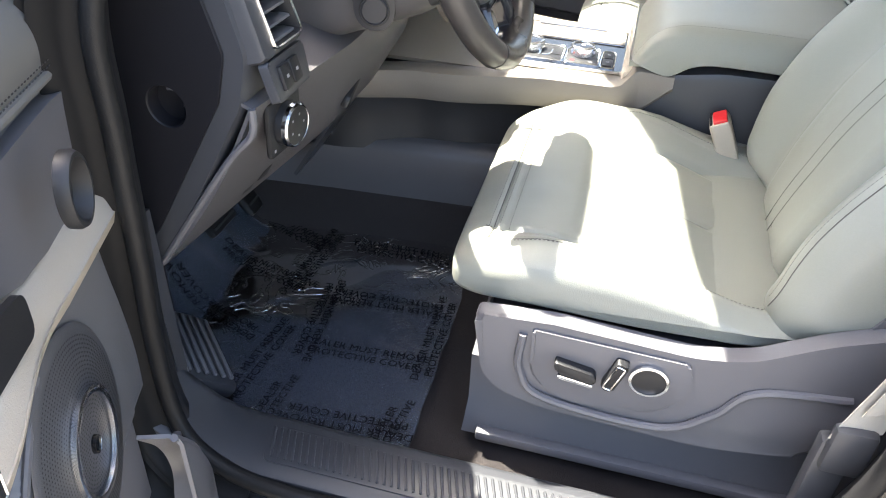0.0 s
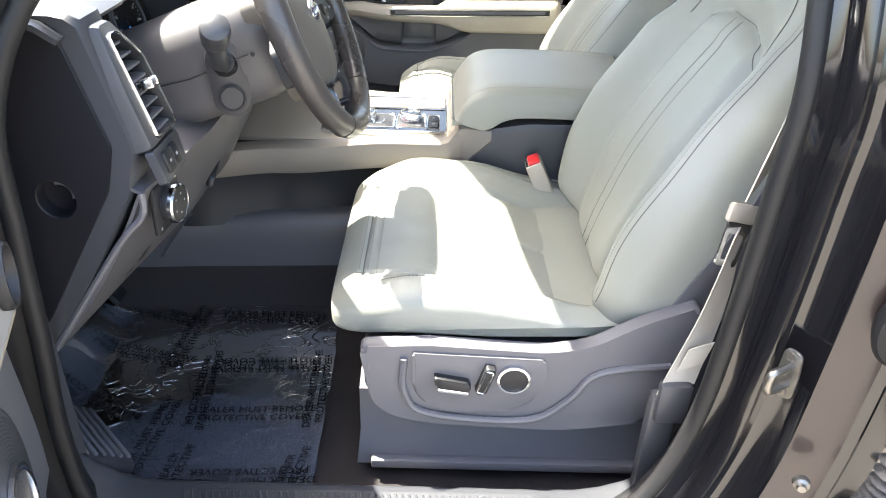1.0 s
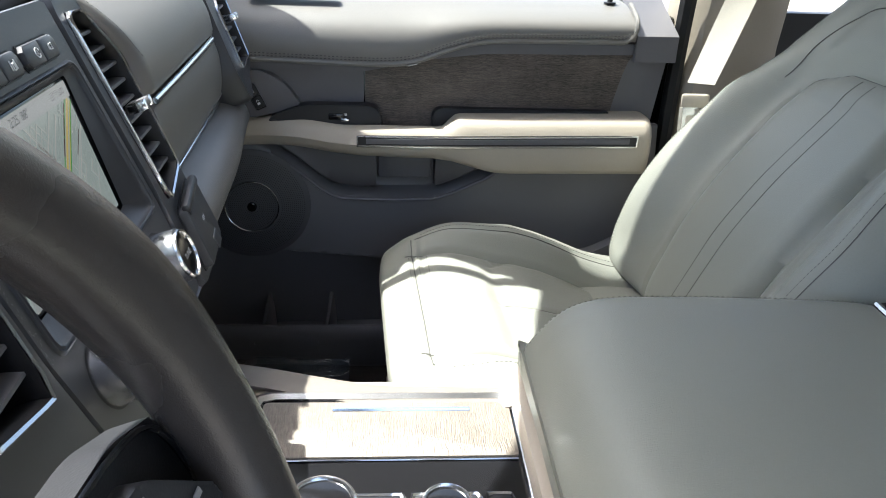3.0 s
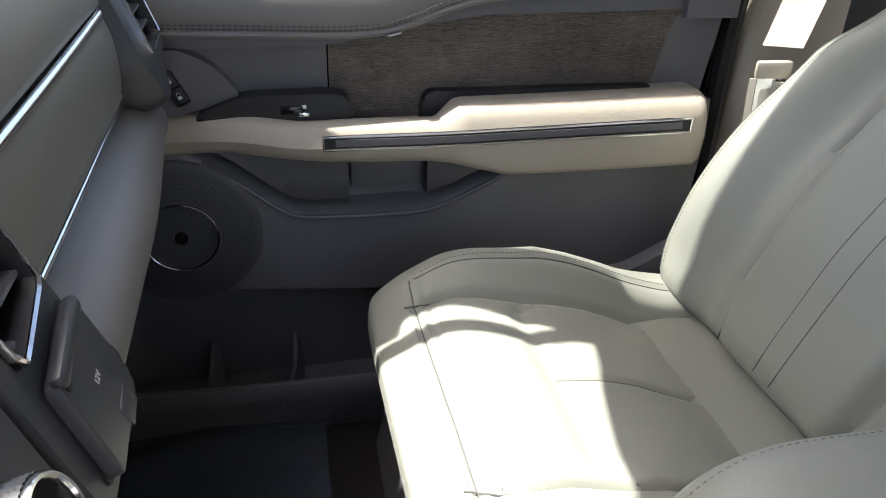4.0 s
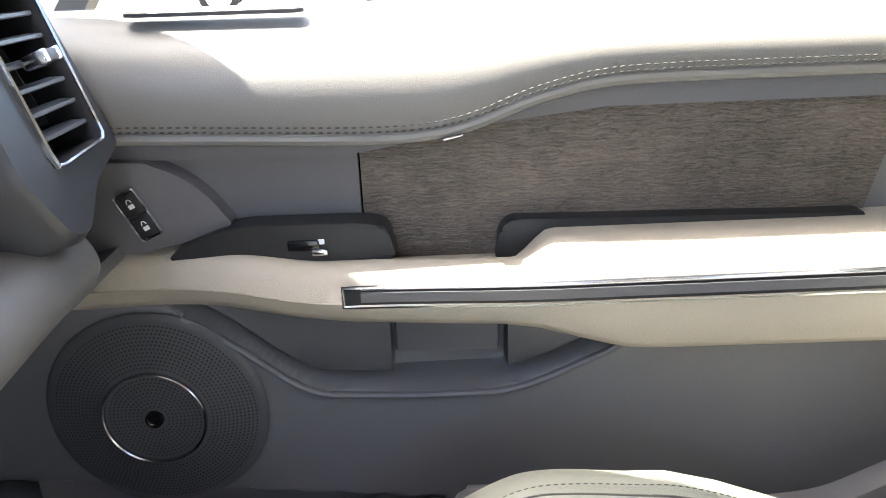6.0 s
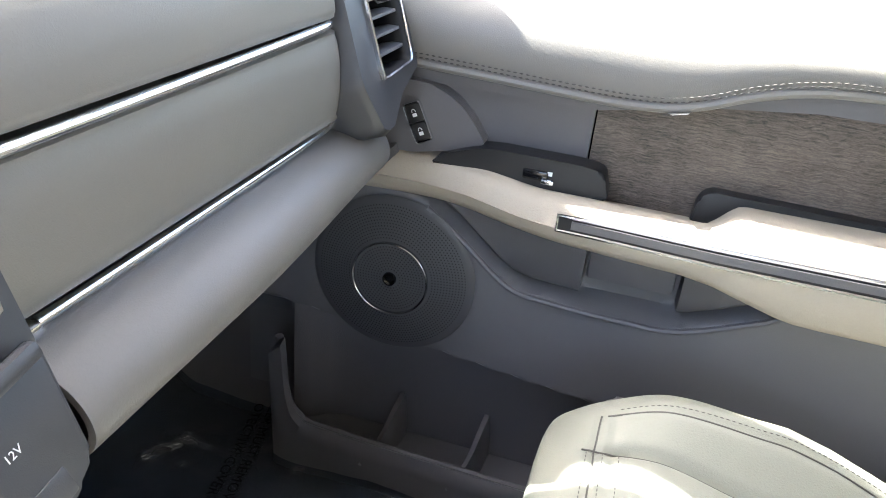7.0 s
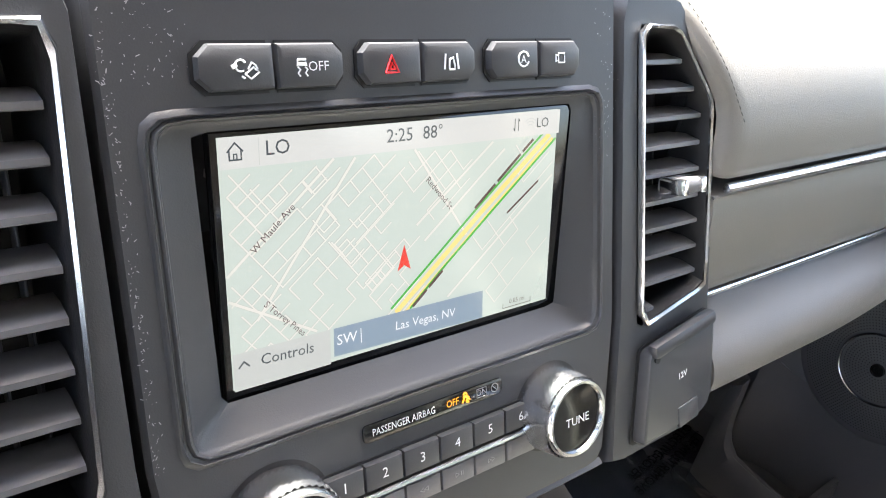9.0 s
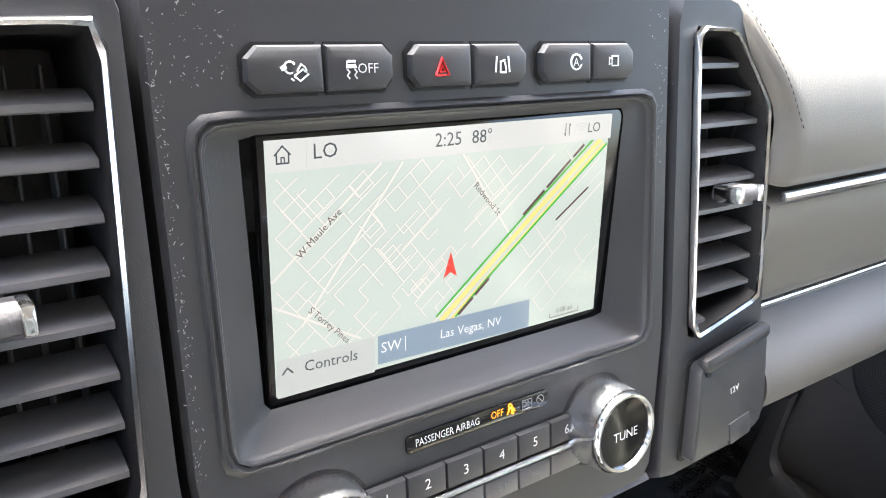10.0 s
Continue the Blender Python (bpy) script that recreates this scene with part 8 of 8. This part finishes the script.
def seat_belt(name, side, tongue, top, foot, label):
    b = thing(name, foot, label, "seat belt", "front seat belts")
    t, u, f = Vector(tongue), Vector(top), Vector(foot)
    part("shoulder_strap", strap([u, u.lerp(t, 0.5) + V(0.0, side * 0.012, 0), t + V(0.005, 0, 0.03)], 0.046, ((0.9, 0.4 * side, 0.1), (0.55, -0.75 * side, 0.1))), WEBBING, b, "beige woven strap")
    part("lap_strap", strap([t + V(0, side * 0.004, -0.01), t.lerp(f, 0.5) + V(0.006, side * 0.004, 0), f + V(0, 0, 0.0)], 0.046, ((0.5, -0.8 * side, 0.1), (0.9, -0.1 * side, 0.3))), WEBBING, b, "beige woven strap")
    d = (f - t).normalized()
    M = basis(t, d.cross(V(0.3, side, 0)).normalized(), d, d.cross(V(0.3, side, 0)).normalized().cross(d))
    tg = part("tongue", rbox((0, -0.004, 0), (0.042, 0.022, 0.009), 0.004, M), BEIGE, b, "beige tongue grip")
    ro = round_poly([(-0.017, 0.004), (0.017, 0.004), (0.015, 0.058), (-0.015, 0.058)], 0.005)
    ri = round_poly([(-0.0115, 0.020), (0.0115, 0.020), (0.0100, 0.050), (-0.0100, 0.050)], 0.002)
    part("tongue_plate", join(ring_prism(by_angle(ro, 40, (0, 0.04)), by_angle(ri, 40, (0, 0.04)), 0.0022, M), ring_prism(by_angle(ro, 40, (0, 0.04)), by_angle(ri, 40, (0, 0.04)), -0.0012, M)), KNURL, tg, "polished steel latch plate")
    part("anchor", rbox((f.x, f.y, f.z - 0.02), (0.04, 0.016, 0.06), 0.006), CHARCOAL, b, "charcoal anchor cover")
    return b


db = seat_belt("seat_belt", -1, (0.360, -0.712, 0.590), (0.455, -0.700, 0.98), (0.312, -0.762, 0.385), "beige driver seat belt hanging by the pillar")
part("care_label", strap([(0.330, -0.7625, 0.45), (0.322, -0.7640, 0.42)], 0.03, ((0.9, 0.1, 0.3), (0.9, 0.1, 0.3))), WEBBING, db, "pale sewn label")
part("anchor_arm", rbox((0.305, -0.752, 0.27), (0.035, 0.02, 0.20), 0.006, None), CHARCOAL, db)
stand[0] = PASSENGER_SIDE
seat_belt("seat_belt", 1, (0.403, 0.618, 0.560), (0.560, 0.655, 0.98), (0.425, 0.640, 0.30), "beige passenger seat belt hanging by the pillar")

stand[0] = DRIVER_SIDE

# ---- door striker and shut details on the driver's pillar ----
strk = thing("door_striker", (0.385, -0.862, 0.487), "bright steel door striker loop on a plate", "striker")
SM = basis(V(0.384, -0.850, 0.487), V(0.55, -0.83, 0), V(0, 0, 1), V(-0.83, -0.55, 0)) @ Matrix.Scale(0.72, 4)
part("plate", prism(round_poly([(-0.016, -0.040), (0.016, -0.040), (0.018, 0.0), (0.014, 0.040), (-0.012, 0.040)], 0.010), 0.004, SM, 0.0015), STEEL, strk, "steel plate")
part("loop", tube(smooth_path([SM @ V(0.004, -0.016, 0.002), SM @ V(0.002, -0.016, 0.030), SM @ V(0.0, -0.012, 0.042), SM @ V(0.0, 0.012, 0.042), SM @ V(0.002, 0.016, 0.030), SM @ V(0.004, 0.016, 0.002)], 5), 0.0046, 10), STEEL, strk, "steel loop")
for v in (-0.029, 0.029):
    part("bolt", lathe([(0.0085, 0.003), (0.0080, 0.007), (0.0045, 0.0072), (0.004, 0.005), (0, 0.005)], 20, SM @ pose(0, v, 0)), STEEL, strk)

# rear door edge, its wiring boot and check bolt
rd = thing("rear_door", (0.50, -0.93, 0.1), "open black rear door edge with a corrugated wiring boot", "car door")
part("edge", rbox((0.60, -0.985, 0.55), (0.05, 0.09, 1.0), 0.012, None), PAINT, rd, "gloss black door edge")
part("grommet", lathe([(0.030, 0), (0.031, 0.010), (0.026, 0.018), (0.018, 0.020), (0.015, 0.012), (0, 0.012)], 32, facing(V(0.452, -0.888, 0.575), (-0.35, -0.93, 0)) @ Matrix.Diagonal((0.85, 1.3, 1, 1))), RUBBER, rd, "black rubber grommet")
boot_path = smooth_path([V(0.455, -0.905, 0.570), V(0.462, -0.935, 0.520), V(0.455, -0.945, 0.44), V(0.445, -0.945, 0.395)], 12)
rows = []
for i, p in enumerate(boot_path):
    r = 0.0135 + 0.0035 * (1 if i % 2 else -1)
    t = (boot_path[min(i + 1, len(boot_path) - 1)] - boot_path[max(i - 1, 0)]).normalized()
    s = t.cross(V(0, 1, 0.2)).normalized()
    u = s.cross(t)
    rows.append([p + s * r * x + u * r * y for x, y in circle(1, 12)])
part("boot", loft(rows), RUBBER_GREY, rd, "grey corrugated wiring boot", 25)
part("check_bolt", lathe([(0.009, 0), (0.008, 0.006), (0.005, 0.008), (0.004, 0.012), (0, 0.012)], 20, facing(V(0.405, -0.90, 0.385), (-0.35, -0.93, 0.1))), STEEL, rd)


stand[0] = OUTSIDE

# ---- parked vehicles and surroundings seen through the glass ----
WHITE_PAINT = material("white_car_paint", (0.75, 0.75, 0.74), 0.15, coat=0.8, tone=0.02, stain=0.03)
GLASS_DARK = material("dark_car_glass", (0.02, 0.022, 0.025), 0.05, tone=0.02, stain=0.02, rough_var=0.02)
ALLOY = material("pale_alloy", (0.75, 0.75, 0.76), 0.3, 0.6)


def parked_car(at, turn, paint, label, high=1.45):
    c = thing("parked_car", at, label, "car", "parked cars")
    m = Matrix.Translation(at) @ Matrix.Rotation(radians(turn), 4, "Z")
    prof = [(-2.2, 0.35), (-2.25, 0.62), (-2.1, 0.82), (-1.2, 0.95), (-0.55, high), (1.1, high), (1.75, 0.98), (2.2, 0.92), (2.25, 0.55), (2.15, 0.32)]
    rows = []
    for y, k, dz in ((-0.90, 0.985, 0), (-0.86, 1.0, 0), (-0.4, 1.0, 0.02), (0.4, 1.0, 0.02), (0.86, 1.0, 0), (0.90, 0.985, 0)):
        rows.append([m @ V(x * k, y * (1 if z < 1.0 else 0.82), z + (dz if z > 0.9 else 0)) for x, z in [(p.x, p.y) for p in smooth_path([(a, b, 0) for a, b in prof], 5, True)]])
    part("body", loft(rows), paint, c)
    for s in (-1, 1):
        part("side_window", prism(round_poly([(-0.95, 1.0), (-0.45, high - 0.10), (1.0, high - 0.10), (1.45, 1.02)], 0.06), 0.012, m @ basis(V(0, s * 0.80, 0), (1, 0, 0), (0, 0, 1), (0, -1, 0))), GLASS_DARK, c)
        for x in (-1.4, 1.4):
            w = part("wheel", lathe([(0.0, 0.0), (0.20, 0.0), (0.24, 0.02), (0.34, 0.03), (0.345, -0.1), (0.34, -0.2), (0.0, -0.2)], 28, m @ basis(V(x, s * 0.90, 0.345), (1, 0, 0), (0, 0, 1), (0, -s, 0)) @ Matrix.Diagonal((1, 1, -1, 1))), RUBBER, c)
            part("hub", lathe([(0.23, 0.035), (0.20, 0.045), (0.08, 0.03), (0, 0.04)], 24, m @ basis(V(x, s * 0.90, 0.345), (1, 0, 0), (0, 0, 1), (0, -s, 0)) @ Matrix.Diagonal((1, 1, -1, 1))), ALLOY, w)
    return c


parked_car((-2.81, 14.75, lot(0, 15)), 10, PAINT, "black estate car with pale wheels parked in the sun")
parked_car((3.0, 17.5, lot(0, 17.5)), 187, WHITE_PAINT, "white saloon car parked in the sun")
stand[0] = PASSENGER_SIDE
mirror = thing("door_mirror", (-0.40, 1.0, 0.72), "black folded-out passenger door mirror", "mirror")
MM = pose(-0.36, 1.06, 0.835, 6, 0, -12)
part("housing", rbox((0, 0, 0), (0.12, 0.28, 0.22), 0.04, MM, 4), PAINT, mirror)
part("mirror_glass", rbox((0.062, 0, 0), (0.004, 0.21, 0.15), 0.001, MM), material("mirror_glass", (0.9, 0.9, 0.9), 0.02, 1.0, tone=0.01, stain=0.01, rough_var=0), mirror)
part("foot", tube([V(-0.40, 0.85, 0.66), V(-0.38, 0.98, 0.76)], 0.03, 8), BLACK_PLASTIC, mirror)
stand[0] = OUTSIDE
wall = thing("perimeter_wall", (4, 32, lot(0, 32)), "long tan block wall beyond the car park", "wall")
part("blocks", rbox((0, 32, lot(0, 32) + 0.9), (120, 0.2, 1.9), 0.02), material("tan_block", (0.45, 0.36, 0.27), 0.85, grain=30, relief=0.01, stain_scale=0.7), wall)

stand[0] = PASSENGER_SIDE
# second row seat in the shade behind
rs2 = thing("rear_seat", (1.25, 0, 0.12), "dark grey rear bench seat in shade", "car seat")
part("cushion", rbox((1.25, 0, 0.36), (0.55, 1.3, 0.20), 0.06, None, 4), LEATHER, rs2)
part("backrest", rbox((0, 0, 0.32), (0.16, 1.3, 0.66), 0.06, pose(1.50, 0, 0.42, 0, 20, 0), 4), LEATHER, rs2)
